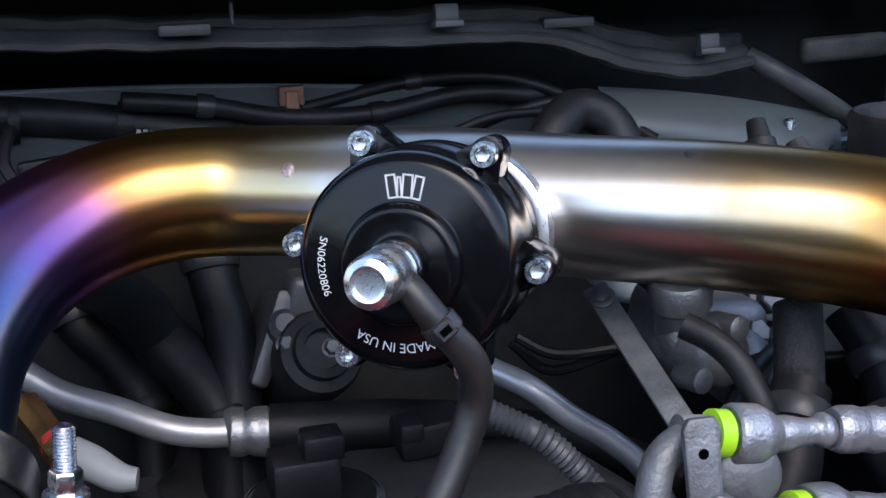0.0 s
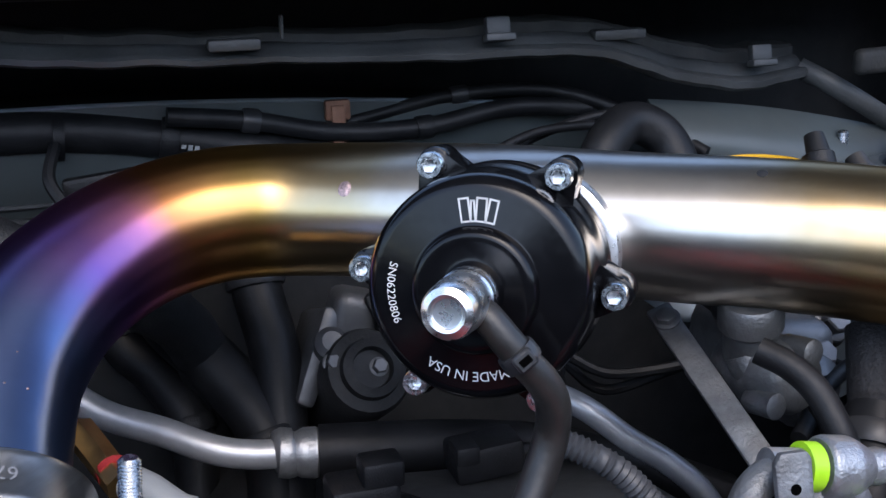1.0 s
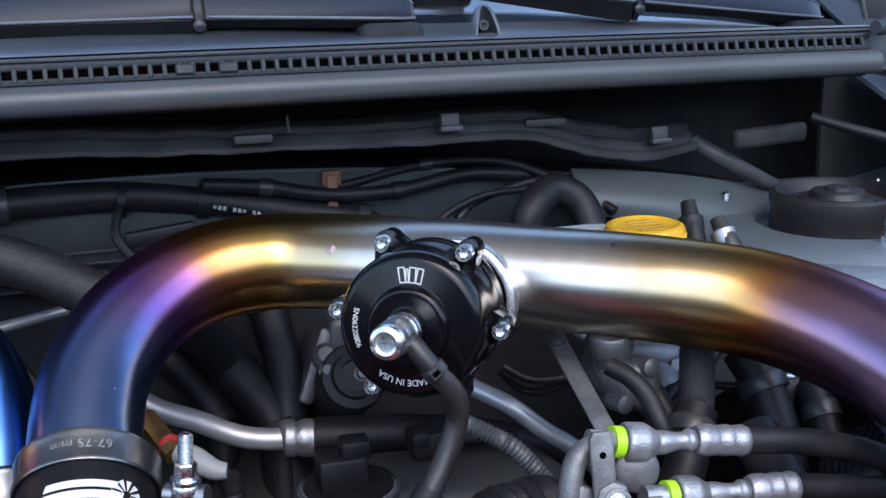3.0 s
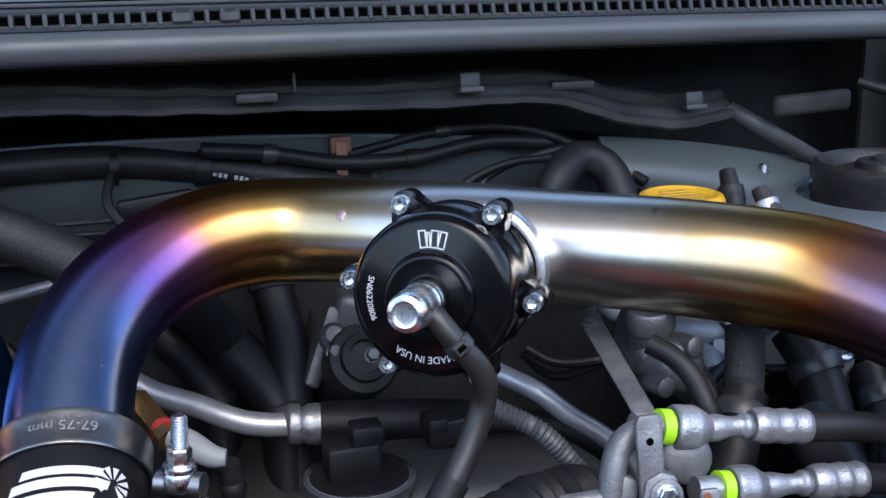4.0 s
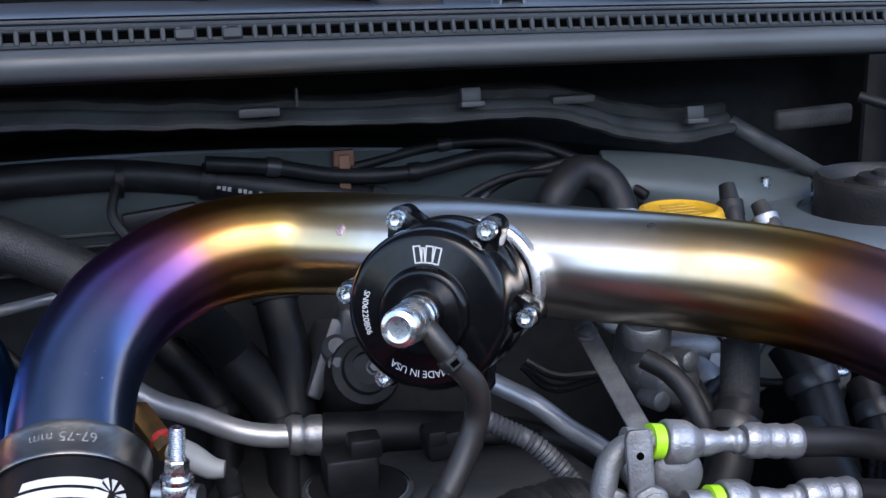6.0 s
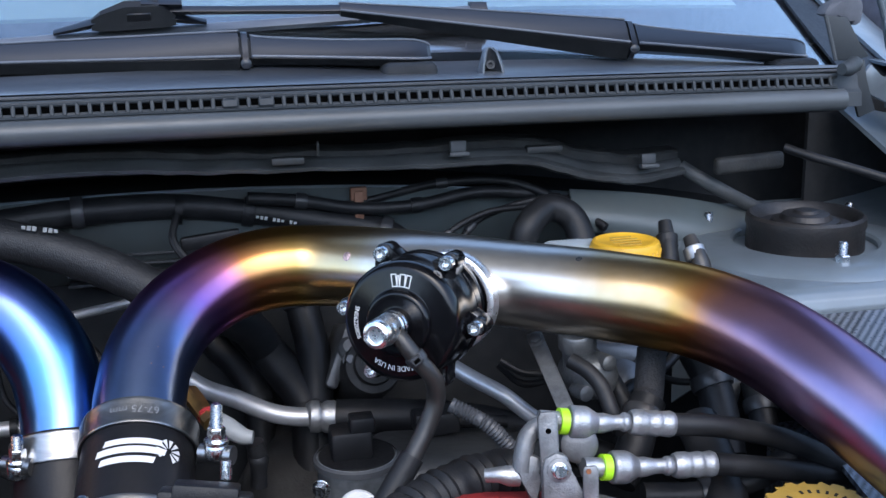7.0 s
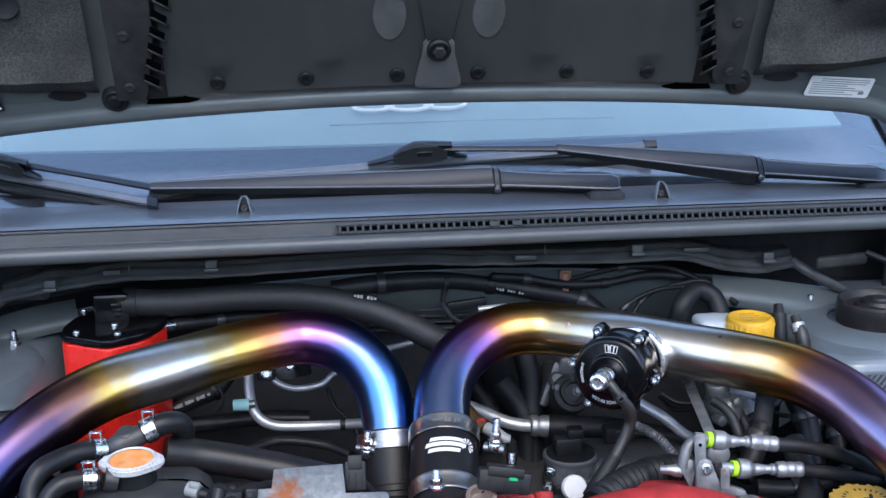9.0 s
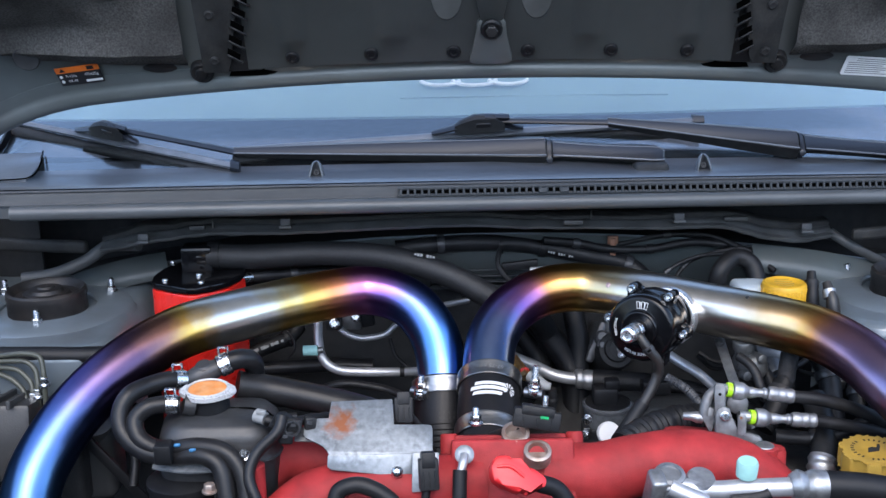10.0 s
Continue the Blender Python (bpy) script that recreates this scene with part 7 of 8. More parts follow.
part("boss", lathe([(0.0150, -0.045), (0.0150, -0.003), (0.0135, 0.0), (0, 0.0)], frame_of((0.192, 0.253, 0.823), (0.05, -0.35, 0.93)), 32), M_CASTBRIGHT, al)
part("block", box((0.016, 0.024, 0.05), frame_of((0.146, 0.255, 0.805), (0.05, -0.35, 0.93)), 0.004, 3), M_CASTBRIGHT, al)
part("web", box((0.05, 0.016, 0.035), frame_of((0.177, 0.253, 0.805), (0.05, -0.35, 0.93)) @ pose(0, 0, 0, 0, 0, 0), 0.005, 3), M_CASTBRIGHT, al)
part("side_line", tube([(0.159, 0.241, 0.818), (0.172, 0.237, 0.813), (0.193, 0.232, 0.805)], 0.0085, 16, 4), M_ALUPIPE, al)
part("line", tube([(0.169, 0.250, 0.814), (0.203, 0.249, 0.810), (0.237, 0.249, 0.811), (0.285, 0.249, 0.812)], 0.0098, 20, 6), M_ALUPIPE, al)
part("cap", lathe([(0.0105, -0.012), (0.0110, 0.002), (0.0095, 0.005), (0, 0.005)], frame_of((0.237, 0.251, 0.836), (0, -0.15, 1)), 24), M_TEAL, al, "pale teal service cap")
part("cap_neck", lathe([(0.007, -0.035), (0.007, -0.010)], frame_of((0.237, 0.250, 0.834), (0, -0.15, 1)), 18), M_ALU, al)
part("crimp", tube([(0.281, 0.249, 0.812), (0.289, 0.249, 0.813), (0.296, 0.249, 0.813), (0.303, 0.249, 0.813), (0.316, 0.249, 0.813)], [0.012, 0.0165, 0.0135, 0.0165, 0.0155], 24, 4), M_ALU, al)
part("hose", tube([(0.313, 0.249, 0.813), (0.345, 0.248, 0.811), (0.378, 0.247, 0.806), (0.420, 0.248, 0.794)], 0.0150, 22, 6), M_RUBBER, al)
part("clip", tube([(0.258, 0.243, 0.809), (0.247, 0.242, 0.805), (0.219, 0.242, 0.803)], 0.008, 12, 4), M_PLASTIC, al)

# ---- solenoid pot, plug and corrugated hose ----
so = thing("vacuum_pot", (0.126, 0.436, 0.791), "round grey vacuum pot with a black plug on top", "vacuum pot")
SO = Vector((0.139, 0.527, 0.784))
part("pot", lathe([(0.026, -0.08), (0.029, -0.06), (0.029, -0.006), (0.0305, -0.004), (0.0305, 0.0), (0.028, 0.002)], pose(*SO), 40), M_GALV, so)
part("pot_top", lathe([(0.0282, 0.0), (0.0275, 0.003), (0, 0.004)], pose(*SO), 40), M_PLASTIC, so)
part("rim", lathe([(0.0292, -0.004), (0.0315, -0.003), (0.0315, 0.001), (0.0295, 0.0025)], pose(*SO), 40), M_SEAL, so)
part("plug", box((0.030, 0.024, 0.022), pose(SO.x - 0.004, SO.y, SO.z + 0.013), 0.003), M_PLASTIC, so)
part("plug_top", box((0.018, 0.016, 0.012), pose(SO.x + 0.004, SO.y - 0.003, SO.z + 0.028), 0.002), M_PLASTIC, so)
part("screw", hex_bolt(0.005, 0.006), M_ZINC, so, m=frame_of((0.110, 0.495, 0.778), (-0.4, -0.9, 0)))
# Plain white disc on the side of the pot.
part("round_face", lathe([(0, 0.002), (0.0125, 0.002), (0.014, 0.0), (0.014, -0.006)], frame_of((0.133, 0.472, 0.770), (0.05, -0.9, 0.42)), 32), M_LABEL, so, "bright white round face")
hose_thing("corrugated_hose", [(0.198, 0.470, 0.842), (0.219, 0.460, 0.831), (0.232, 0.456, 0.818), (0.244, 0.450, 0.802), (0.252, 0.440, 0.785)], 0.0052, M_GREYSLEEVE, "grey corrugated wiring sleeve", "cable", 16, 20, "", 0.0006, 0.0028)
hose_thing("corrugated_hose", [(0.130, 0.357, 0.807), (0.158, 0.380, 0.813), (0.194, 0.401, 0.816), (0.230, 0.420, 0.810)], 0.017, M_PLASTIC, "black corrugated intake duct", "hose", 22, 12, "", 0.0015, 0.008)
plg = thing("coil_connector", (0.200, 0.569, 0.790), "black block connector under the valve", "connector")
part("housing", box((0.036, 0.024, 0.018), pose(*(0.209, 0.586, 0.781), 0, -5, 0), 0.003), M_PLASTIC, plg)
part("latch", box((0.012, 0.016, 0.010), pose(*(0.197, 0.580, 0.787)), 0.002), M_PLASTIC, plg)
part("lead", tube([(0.215, 0.584, 0.780), (0.239, 0.588, 0.777), (0.268, 0.590, 0.772)], 0.005, 12, 5), M_RUBBER, plg)

# brass sensor by the right coupler
sn = thing("brass_sensor", (0.032, 0.514, 0.835), "brass temperature sensor with a white plug", "sensor")
part("body", tube([(0.023, 0.543, 0.840), (0.030, 0.530, 0.834), (0.038, 0.511, 0.828)], [0.0068, 0.0066, 0.0064], 6, 3), M_BRASS, sn)
part("ring", tube([(0.035, 0.521, 0.831), (0.036, 0.518, 0.830)], 0.0069, 24, 2), M_RED, sn)
part("plug", tube([(0.041, 0.511, 0.829), (0.049, 0.503, 0.827), (0.058, 0.496, 0.823), (0.065, 0.494, 0.822)], [0.0072, 0.0072, 0.0060, 0.0045], 14, 4), M_DULLWHITE, sn)
part("lead", tube([(0.066, 0.502, 0.815), (0.068, 0.503, 0.802), (0.067, 0.503, 0.781)], 0.0065, 12, 6, ribs=0.0008, rib_len=0.004), M_PLASTIC, sn)

# ---- right side: braided hose, dark hoses, carbon duct ----
hose_thing("braided_hose", [(0.344, 0.475, 0.866), (0.340, 0.467, 0.855), (0.336, 0.459, 0.841), (0.332, 0.453, 0.837)], 0.0105, M_BRAID, "black braided hose sleeve with frayed ends", "hose", 20, 8)
hose_thing("rubber_hose", [(0.334, 0.454, 0.838), (0.327, 0.447, 0.829), (0.316, 0.433, 0.812), (0.301, 0.421, 0.796)], 0.0125, M_RUBBER, "thick black hose below the braided sleeve")
hose_thing("rubber_hose", [(0.386, 0.496, 0.854), (0.392, 0.479, 0.836), (0.393, 0.463, 0.814), (0.392, 0.447, 0.792)], 0.013, M_RUBBER, "black hose dropping beside the inner wing")
hose_thing("rubber_hose", [(0.422, 0.474, 0.835), (0.421, 0.460, 0.822), (0.420, 0.445, 0.804)], 0.010, M_RUBBER, "thin black hose dropping beside the inner wing")
hose_thing("rubber_hose", [(0.303, 0.545, 0.868), (0.306, 0.523, 0.864), (0.307, 0.501, 0.859), (0.314, 0.486, 0.850), (0.321, 0.470, 0.835), (0.321, 0.457, 0.824)], 0.006, M_RUBBER, "thin black hose behind the couplings")
hose_thing("rubber_hose", [(0.305, 0.386, 0.803), (0.347, 0.381, 0.802), (0.384, 0.378, 0.812), (0.409, 0.382, 0.827)], 0.008, M_RUBBER, "black hose under the couplings")
hose_thing("coolant_pipe_hose", [(0.366, 0.444, 0.822), (0.364, 0.406, 0.806), (0.354, 0.368, 0.800), (0.345, 0.345, 0.793), (0.341, 0.330, 0.780)], [0.015, 0.015, 0.014, 0.013, 0.013], M_RUBBER, "black hose with an alloy ferrule near the oil cap")
fr = thing("hose_ferrule", (0.340, 0.330, 0.787), "crimped alloy ferrule near the oil cap", "ferrule")
part("ferrule", tube([(0.346, 0.347, 0.7965), (0.3445, 0.344, 0.793), (0.343, 0.341, 0.790), (0.342, 0.338, 0.787), (0.341, 0.335, 0.783), (0.340, 0.333, 0.779), (0.339, 0.331, 0.774)], [0.0135, 0.0155, 0.0135, 0.0158, 0.0138, 0.0158, 0.0140], 26, 4), M_ALU, fr)
mc_ = thing("master_cylinder", (0.338, 0.539, 0.828), "grey alloy brake cylinder under the fluid tank", "brake cylinder")
part("body", box((0.055, 0.05, 0.045), pose(*(0.332, 0.542, 0.833), 0, 8, 0), 0.010, 3), M_DARKALU, mc_)
part("nose", lathe([(0.018, -0.02), (0.018, 0.01), (0.013, 0.016), (0, 0.016)], frame_of((0.337, 0.518, 0.827), (0.2, -0.9, -0.2)), 24), M_DARKALU, mc_)
jn = thing("pipe_joint", (0.409, 0.485, 0.829), "small zinc pipe joint beside the inner wing", "joint")
part("body", box((0.014, 0.014, 0.024), pose(*(0.409, 0.485, 0.829), 0, 12, 0), 0.003), M_ALU, jn)
part("nut", hex_bolt(0.006, 0.008), M_ZINC, jn, m=pose(*(0.409, 0.483, 0.839)))
cb = thing("air_box", (0.541, 0.512, 0.818), "carbon-weave air box beside the strut tower", "air box")
def lid_f(u, v):
    return Vector((0.43 + 0.37 * u, 0.30 + 0.222 * v, 0.806 + 0.058 * v ** 1.2 + 0.006 * math.sin(3.1 * u) * math.sin(3.1 * v)))


part("lid", surface(lid_f, span(0, 1, 16), span(0, 1, 12), 0.004), M_CARBON, cb)
part("wall", box((0.36, 0.20, 0.10), pose(0.630, 0.407, 0.738), 0.006), M_CARBON, cb)
part("edge", tube([lid_f(u, 0.66) + Vector((0, 0, 0.002)) for u in span(0.05, 1, 7)], 0.0022, 10, 4), M_PLASTIC, cb)
part("trim", tube([lid_f(u, 0.52) + Vector((0, 0, 0.002)) for u in span(0.15, 1, 7)], 0.0013, 10, 4), M_SEAL, cb)

# ---- left side: brake lines, fuse box ----
for pts in (((-0.5947, 0.478, 0.8814), (-0.5802, 0.4747, 0.8824), (-0.5524, 0.4713, 0.8859), (-0.5357, 0.468, 0.8848), (-0.5298, 0.4647, 0.8811), (-0.5272, 0.4613, 0.8711), (-0.5261, 0.458, 0.8598)),
            ((-0.5956, 0.478, 0.8744), (-0.5808, 0.474, 0.8756), (-0.5517, 0.470, 0.8766), (-0.5388, 0.466, 0.8688), (-0.5355, 0.462, 0.8569), (-0.5349, 0.458, 0.8452)),
            ((-0.5965, 0.478, 0.8673), (-0.5818, 0.474, 0.8679), (-0.5608, 0.470, 0.8662), (-0.5469, 0.466, 0.8555), (-0.5425, 0.462, 0.8479), (-0.5414, 0.458, 0.8404)),
            ((-0.5972, 0.478, 0.8616), (-0.5828, 0.474, 0.8594), (-0.5681, 0.470, 0.8543), (-0.5566, 0.466, 0.8451), (-0.5521, 0.462, 0.8389), (-0.5502, 0.458, 0.8320))):
    start = Vector(pts[0]) + Vector((-0.08, 0.012, 0.004))
    hose_thing("brake_line", [start, *pts, Vector(pts[-1]) + Vector((0, -0.004, -0.035))], 0.0030, M_BRAKELINE, "thin olive-grey brake line bending down to its union", "brake line", 12, 8, "brake lines")
    at = Vector(pts[-1])
    nt_ = thing("pipe_nut", at, "zinc union nut on the brake unit", "nut", "union nuts")
    part("nut", hex_bolt(0.0048, 0.011), M_ZINC, nt_, m=pose(at.x, at.y, at.z - 0.009))
fb = thing("brake_unit", (-0.563, 0.453, 0.798), "black finned brake control unit under the pipes", "brake unit")
FB = Vector((-0.588, 0.450, 0.832))
part("block", box((0.15, 0.12, 0.09), pose(FB.x - 0.02, FB.y + 0.02, FB.z - 0.045, -12, 0, 0), 0.006), M_TANKDARK, fb)
rb = to_mesh("rib", box((0.005, 0.11, 0.010), None, 0.001, 1), M_GREYPL)
for i in range(7):
    part("rib", rb, None, fb, m=pose(FB.x - 0.085 + 0.020 * i, FB.y + 0.014, FB.z + 0.004, -12, 0, 0))
hose_thing("wing_tube", [(-0.645, 0.501, 0.873), (-0.551, 0.500, 0.872), (-0.483, 0.500, 0.871), (-0.429, 0.500, 0.873)], 0.011, M_PLASTIC, "black tube along the wing edge", "tube")
lw = thing("engine_mount", (-0.473, 0.390, 0.797), "dark grey casting and brace below the charge pipe", "engine bracket")
part("casting", box((0.07, 0.06, 0.11), pose(*(-0.478, 0.447, 0.777)), 0.012, 3), M_GREYPL, lw)
part("neck", lathe([(0.022, -0.03), (0.022, 0.012), (0.026, 0.014), (0.026, 0.020), (0.018, 0.022), (0, 0.022)], frame_of((-0.465, 0.427, 0.816), (0.2, -0.6, 0.75)), 24), M_DARKALU, lw)
part("bolt", hex_bolt(0.006, 0.008), M_ZINC, lw, m=frame_of((-0.484, 0.378, 0.789), (0, -0.8, 0.6)))
part("brace", box((0.012, 0.006, 0.14), pose(*(-0.438, 0.387, 0.785), 0, -38, 0), 0.002), M_PLASTIC, lw)
part("foot", box((0.05, 0.05, 0.08), pose(*(-0.495, 0.413, 0.766)), 0.010, 3), M_DARKMETAL, lw)
fd = thing("firewall_mat", (-0.630, 0.764, 0.937), "dusty foam strip on the scuttle wall", "foam strip")
part("strip", box((0.14, 0.012, 0.018), pose(*(-0.615, 0.744, 0.941), 0, 1, -8), 0.006, 3), M_DARKRAIL, fd)
fd2 = thing("firewall_mat", (0.525, 0.698, 0.950), "dusty brown foam strip beside the tower", "foam strip")
part("strip", box((0.075, 0.010, 0.016), pose(*(0.526, 0.708, 0.947), 0, 0, 12), 0.005, 3), M_DARKRAIL, fd2)
hose_thing("ground_cable", [(0.544, 0.678, 0.965), (0.564, 0.662, 0.958), (0.591, 0.645, 0.950), (0.626, 0.625, 0.939), (0.666, 0.594, 0.928)], 0.004, M_RUBBER, "black bonnet cable beside the tower", "cable")

# ---- deep engine parts seen in the gaps ----
en = thing("engine_block", (0.170, 0.722, 0.773), "dark cast engine block and bell housing deep in the bay", "engine")
part("housing", lathe([(0.09, -0.12), (0.095, -0.02), (0.085, 0.03), (0.06, 0.05), (0, 0.055)], frame_of((0.14, 0.70, 0.66), (0.1, -0.5, 0.86)), 40), M_DARKMETAL, en)
part("lug", box((0.030, 0.03, 0.05), pose(*(0.172, 0.730, 0.804), 0, 15, 0), 0.008, 3), M_DARKALU, en)
part("starter", lathe([(0.026, -0.05), (0.026, 0.022), (0.024, 0.027), (0.018, 0.029), (0.017, 0.034), (0.012, 0.036), (0.011, 0.031), (0, 0.031)], frame_of((0.172, 0.712, 0.778), (0.1, -0.8, 0.5)), 28), M_DARKMETAL, en)
for p in ((0.155, 0.695, 0.797), (0.180, 0.688, 0.794), (0.166, 0.686, 0.774)):
    part("bolt", hex_bolt(0.0045, 0.006), M_DARKALU, en, m=frame_of(p, (0.1, -0.8, 0.5)))
part("rib", box((0.012, 0.05, 0.06), pose(*(0.147, 0.732, 0.789), -20, 25, 0), 0.004), M_DARKALU, en)
part("rib", box((0.010, 0.04, 0.05), pose(*(0.195, 0.724, 0.803), -20, -25, 0), 0.004), M_DARKMETAL, en)
part("knob", lathe([(0.010, -0.02), (0.010, 0.008), (0.006, 0.012), (0, 0.012)], frame_of((0.157, 0.711, 0.801), (0, -0.8, 0.6)), 18), M_DARKALU, en)
part("left_block", box((0.30, 0.12, 0.14), pose(-0.13, 0.60, 0.66, -20, 0, 0), 0.03, 4), M_DARKMETAL, en)
part("right_block", box((0.26, 0.20, 0.12), pose(0.275, 0.477, 0.691, -15, 0, 0), 0.03, 4), M_PLASTIC, en)
part("top_cover", box((0.14, 0.12, 0.05), pose(*(0.224, 0.558, 0.747), -10, 4, 0), 0.018, 4), M_GREYPL, en)
for i, (a, b) in enumerate((((0.065, 0.761, 0.821), (0.118, 0.707, 0.751)), ((0.121, 0.751, 0.835), (0.126, 0.705, 0.751)), ((0.039, 0.781, 0.801), (0.076, 0.739, 0.752)))):
    a, b = Vector(a), Vector(b)
    hose_thing("engine_hose", [a + Vector((0, 0.02, 0.05)), a, a.lerp(b, 0.5) + Vector((0.004, 0, 0)), b, b + Vector((0, -0.02, -0.05))], 0.017 - 0.002 * i, M_RUBBER, "thick black hose deep behind the charge pipe")
cv = thing("engine_cable", (0.293, 0.633, 0.798), "thin black wires behind the valve", "cable")
for i in range(2):
    part("wire", tube([Vector((0.276, 0.640, 0.805)) + Vector((0, 0.008 * i, -0.006 * i)), Vector((0.296, 0.632, 0.795)) + Vector((0, 0.006 * i, -0.012 * i)), Vector((0.328, 0.624, 0.797)) + Vector((0, 0.004 * i, -0.004 * i)), Vector((0.368, 0.626, 0.800)) + Vector((0, 0, 0.003 * i))], 0.003, 8, 5), M_RUBBER, cv)


# ---- faded print on hoses, and loose wiring in the gaps ----
def print_marks(name, a, b, n, size, label):
    """A row of short pale bars along a hose: faded print."""
    a, b = Vector(a), Vector(b)
    t = thing(name, a, label, "printed marking", "hose prints")
    d = (b - a).normalized()
    m0 = frame_of(a, Vector((0, -0.85, 0.5)), d) @ pose(0, 0, 0, 0, 0, 90)
    for i in range(n):
        if i % 4 == 3:
            continue
        m = m0.copy()
        m.translation = a.lerp(b, i / (n - 1))
        part("writing_bar", box((size * 0.8, size * (1.0 if i % 3 else 0.7), 0.0004), m, 0), M_FADED, t)


M_FADED = mat("faded_print", (0.24, 0.25, 0.25), rough=0.6, var=0.3, scale=300)
print_marks("hose_print", (-0.097, 0.678, 0.937), (-0.069, 0.677, 0.932), 8, 0.0038, "faded white print on the breather hose")
print_marks("hose_print", (0.086, 0.740, 0.919), (0.118, 0.738, 0.912), 10, 0.0032, "faded blue-white print on the heater hose")
print_marks("hose_print", (-0.321, 0.678, 0.804), (-0.280, 0.681, 0.818), 13, 0.0045, "white print on the lower hose")
hose_thing("rubber_hose", [(-0.357, 0.698, 0.783), (-0.328, 0.691, 0.795), (-0.301, 0.694, 0.806), (-0.275, 0.706, 0.813), (-0.260, 0.720, 0.826)], 0.0105, M_RUBBER, "black printed hose below the charge pipe")
lp = thing("cable_tie", (-0.268, 0.675, 0.814), "thin black tie looped under the charge pipe", "cable tie")
part("loop", tube([(-0.273, 0.680, 0.833), (-0.264, 0.675, 0.822), (-0.263, 0.671, 0.809), (-0.272, 0.672, 0.796)], 0.0018, 8, 6), M_PLASTIC, lp)
vb_ = thing("valve_block", (-0.202, 0.683, 0.842), "dull grey expansion valve block by the firewall", "valve block")
part("block", box((0.045, 0.02, 0.022), pose(*(-0.195, 0.712, 0.835), 0, 6, 0), 0.004), M_DARKALU, vb_)
for p in ((-0.209, 0.687, 0.839), (-0.180, 0.694, 0.846)):
    part("bolt", hex_bolt(0.005, 0.006), M_ZINC, vb_, m=frame_of(p, (0, -1, 0.3)))
part("plug", box((0.018, 0.014, 0.024), pose(*(-0.164, 0.684, 0.848), 0, -10, 0), 0.003), M_PLASTIC, vb_)
WIRES = (((-0.135, 0.704, 0.809), (-0.127, 0.688, 0.790), (-0.108, 0.673, 0.775), (-0.095, 0.658, 0.752)),
         ((-0.080, 0.734, 0.830), (-0.057, 0.721, 0.813), (-0.046, 0.705, 0.790), (-0.052, 0.696, 0.760)),
         ((-0.227, 0.593, 0.782), (-0.192, 0.613, 0.782), (-0.140, 0.611, 0.774), (-0.110, 0.589, 0.770)),
         ((0.347, 0.543, 0.843), (0.362, 0.518, 0.831), (0.383, 0.497, 0.830), (0.410, 0.499, 0.837)),
         ((0.312, 0.474, 0.821), (0.341, 0.498, 0.832), (0.376, 0.520, 0.837), (0.403, 0.546, 0.857)),
         ((-0.440, 0.419, 0.825), (-0.418, 0.395, 0.815), (-0.407, 0.379, 0.795), (-0.407, 0.361, 0.769)))
for i, w in enumerate(WIRES):
    hose_thing("loose_wire", list(w), 0.0028 + 0.0012 * (i % 3), M_RUBBER, "loose black wiring deep in the bay", "cable", 10, 8, "loose wires")
# bolts and small blocks of the engine seen between pipes
for p, r_ in (((0.351, 0.520, 0.837), 0.006), ((0.365, 0.533, 0.847), 0.007), ((-0.371, 0.396, 0.820), 0.005)):
    bt_ = thing("hex_bolt", p, "dull zinc bolt on the engine", "bolt", "engine bolts")
    part("head", hex_bolt(r_, r_ * 1.2), M_DARKALU, bt_, m=frame_of(p, (0.1, -0.8, 0.6)))
    part("base", lathe([(r_ * 1.7, -0.02), (r_ * 1.55, -0.002), (r_ * 1.4, 0.0), (0, 0.0)], frame_of(p, (0.1, -0.8, 0.6)), 20), M_DARKMETAL, bt_)

for s in (1, -1):
    wg = thing("hinge_foot", (s * 0.70, 0.72, 0.96), "grey painted hinge foot with two holes", "bracket", "hinge feet")
    part("panel", surface(lambda u, v: Vector((s * (0.655 + 0.13 * u) - (0 if s > 0 else 0.05), 0.79 - 0.17 * v + 0.03 * u, 0.985 - 0.03 * u - 0.055 * v - 0.015 * math.sin(3 * u) * v)), span(0, 1, 10), span(0, 1, 8), 0.004), M_PAINT, wg)
    for u, v in ((0.55, 0.45), (0.75, 0.7)):
        c_ = Vector((s * (0.655 + 0.13 * u) - (0 if s > 0 else 0.05), 0.79 - 0.17 * v + 0.03 * u, 0.985 - 0.03 * u - 0.055 * v - 0.015 * math.sin(3 * u) * v))
        part("hole", lathe([(0, 0.0055), (0.005, 0.0055), (0.0055, 0.004)], frame_of(c_, (-s * 0.2, -0.3, 0.93)), 16), M_VOID, wg)
    part("bolt", hex_bolt(0.006, 0.006), M_PAINT, wg, m=frame_of((s * 0.70, 0.75, 0.967), (-s * 0.2, -0.3, 0.93)))

dent = thing("panel_crease", (-0.527, 0.578, 0.871), "thin crease and scratch lines in the painted tower shelf", "scratch")
for a, b, c in (((-0.623, 0.589, 0.873), (-0.596, 0.584, 0.873), (-0.575, 0.579, 0.873)), ((-0.541, 0.569, 0.876), (-0.512, 0.580, 0.878), (-0.489, 0.601, 0.881))):
    ps = []
    for p in (a, b, c):
        ps.append(Vector((p[0], p[1], TL.z - 0.0035)))
    part("crease", tube(ps, 0.0011, 6, 5), M_LEDGE, dent)

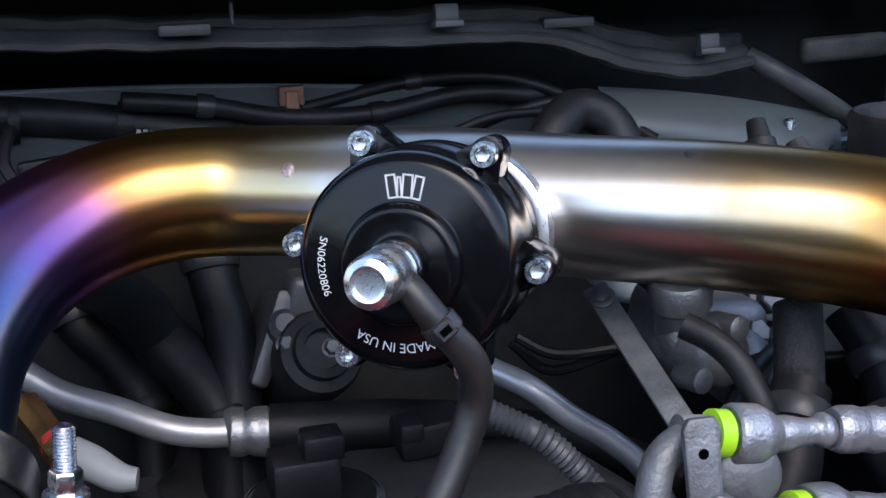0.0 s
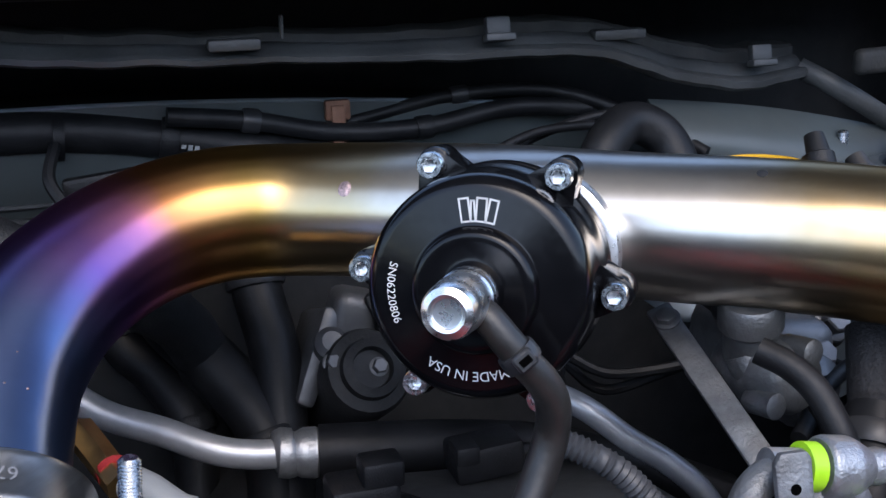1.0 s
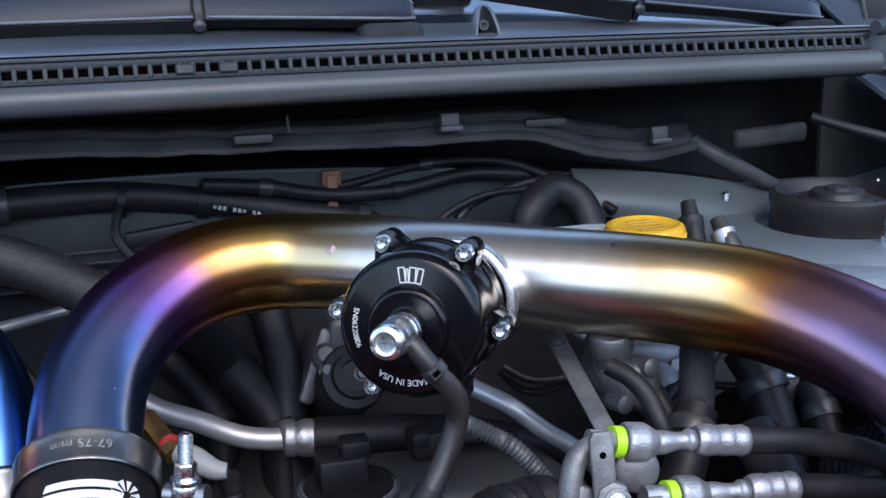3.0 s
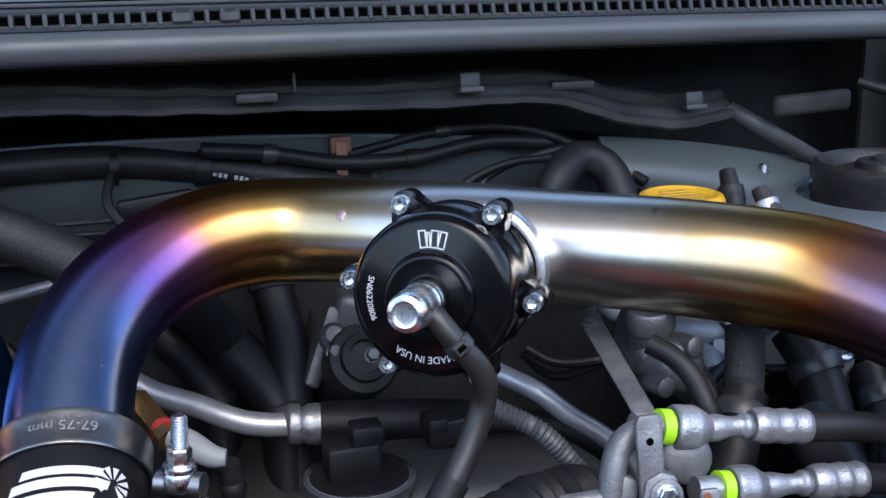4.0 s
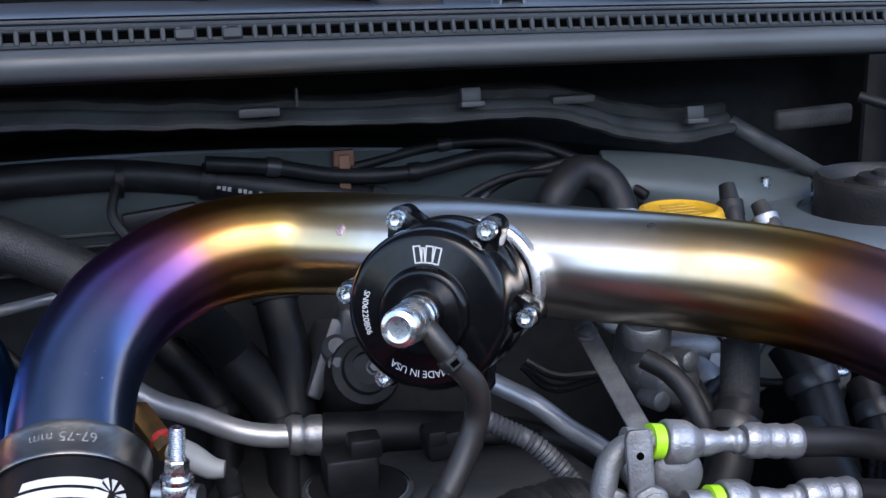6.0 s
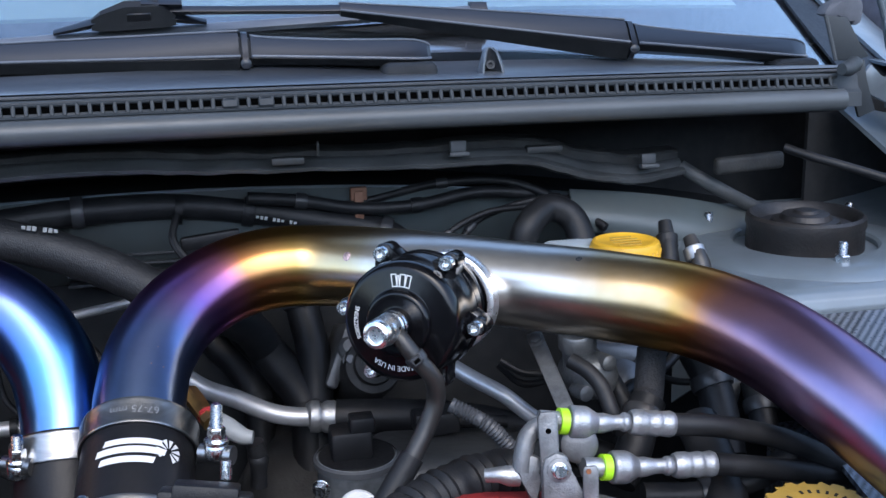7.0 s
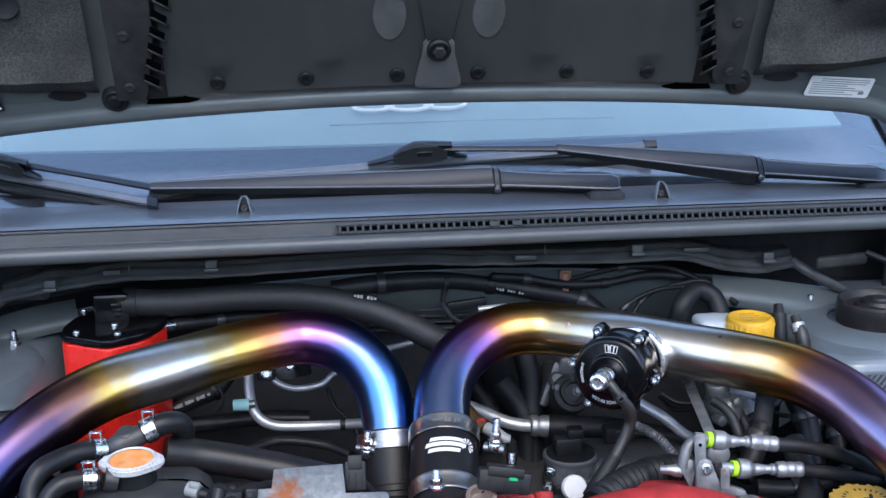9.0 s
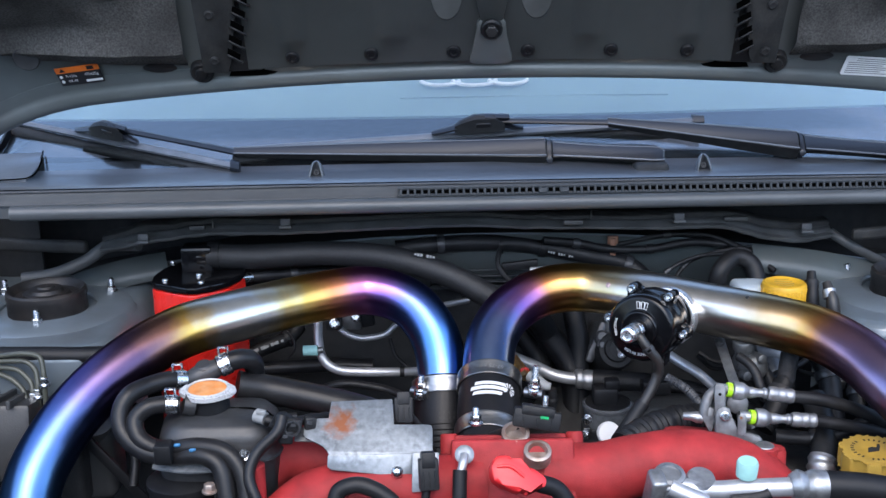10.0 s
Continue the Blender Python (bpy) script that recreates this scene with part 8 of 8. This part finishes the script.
# ---- injector rail, harness clips and brackets in the lower gaps ----
ij = thing("wiring_harness", (-0.222, 0.320, 0.846), "black harness clips and plugs beside the header tank", "harness")
part("branch", tube([(-0.236, 0.326, 0.850), (-0.217, 0.338, 0.854), (-0.195, 0.352, 0.851), (-0.175, 0.371, 0.844)], 0.006, 12, 6, ribs=0.0006, rib_len=0.0035), M_PLASTIC, ij)
for p, w in (((-0.221, 0.318, 0.858), 0.016), ((-0.205, 0.325, 0.857), 0.012), ((-0.229, 0.310, 0.849), 0.014)):
    part("plug", box((w, 0.012, 0.014), pose(*p, -15, 8, 12), 0.002), M_PLASTIC, ij)
    part("lock", box((w * 0.5, 0.004, 0.005), pose(p[0], p[1] - 0.007, p[2] + 0.004, -15, 8, 12), 0.0008, 1), M_CLIPDARK, ij)
part("hook", lathe([(0.0065, -0.004), (0.0085, -0.004), (0.0085, 0.004), (0.0065, 0.004)], frame_of((-0.222, 0.308, 0.860), (0.3, -0.9, 0.2)), 20), M_CLIPDARK, ij)
st_ = thing("mounting_bracket", (-0.215, 0.333, 0.839), "small zinc bracket between tank and heat shield", "bracket")
part("leaf", plate([(-0.014, -0.006), (0.016, -0.006), (0.018, 0.010), (0.006, 0.014), (-0.012, 0.010)], 0.002, frame_of((-0.208, 0.324, 0.842), (0.1, -0.6, 0.8), (1, 0, 0)) @ pose(0, 0, 0, 0, 0, 90), 0.0006), M_GALVDULL, st_)
part("bolt", hex_bolt(0.005, 0.006), M_ZINC, st_, m=frame_of((-0.271, 0.296, 0.835), (0, -0.5, 0.85)))
part("stud", tube([(0.046, 0.364, 0.855), (0.047, 0.367, 0.865)], 0.0035, 10, 2), M_ZINC, st_)
sv = thing("solenoid", (0.112, 0.505, 0.778), "bright round solenoid cap and clamp on the vacuum pot", "solenoid")
part("clamp", lathe([(0.0300, -0.006), (0.0318, -0.006), (0.0318, 0.006), (0.0300, 0.006)], Matrix.Translation(SO - Vector((0, 0, 0.030))), 36), M_STEEL, sv)
part("lug", box((0.010, 0.012, 0.016), pose(SO.x - 0.028, SO.y - 0.016, SO.z - 0.030), 0.002), M_STEEL, sv)
part("screw", hex_bolt(0.0045, 0.010), M_ZINC, sv, m=frame_of((SO.x - 0.030, SO.y - 0.022, SO.z - 0.030), (-0.5, -0.8, 0.2)))
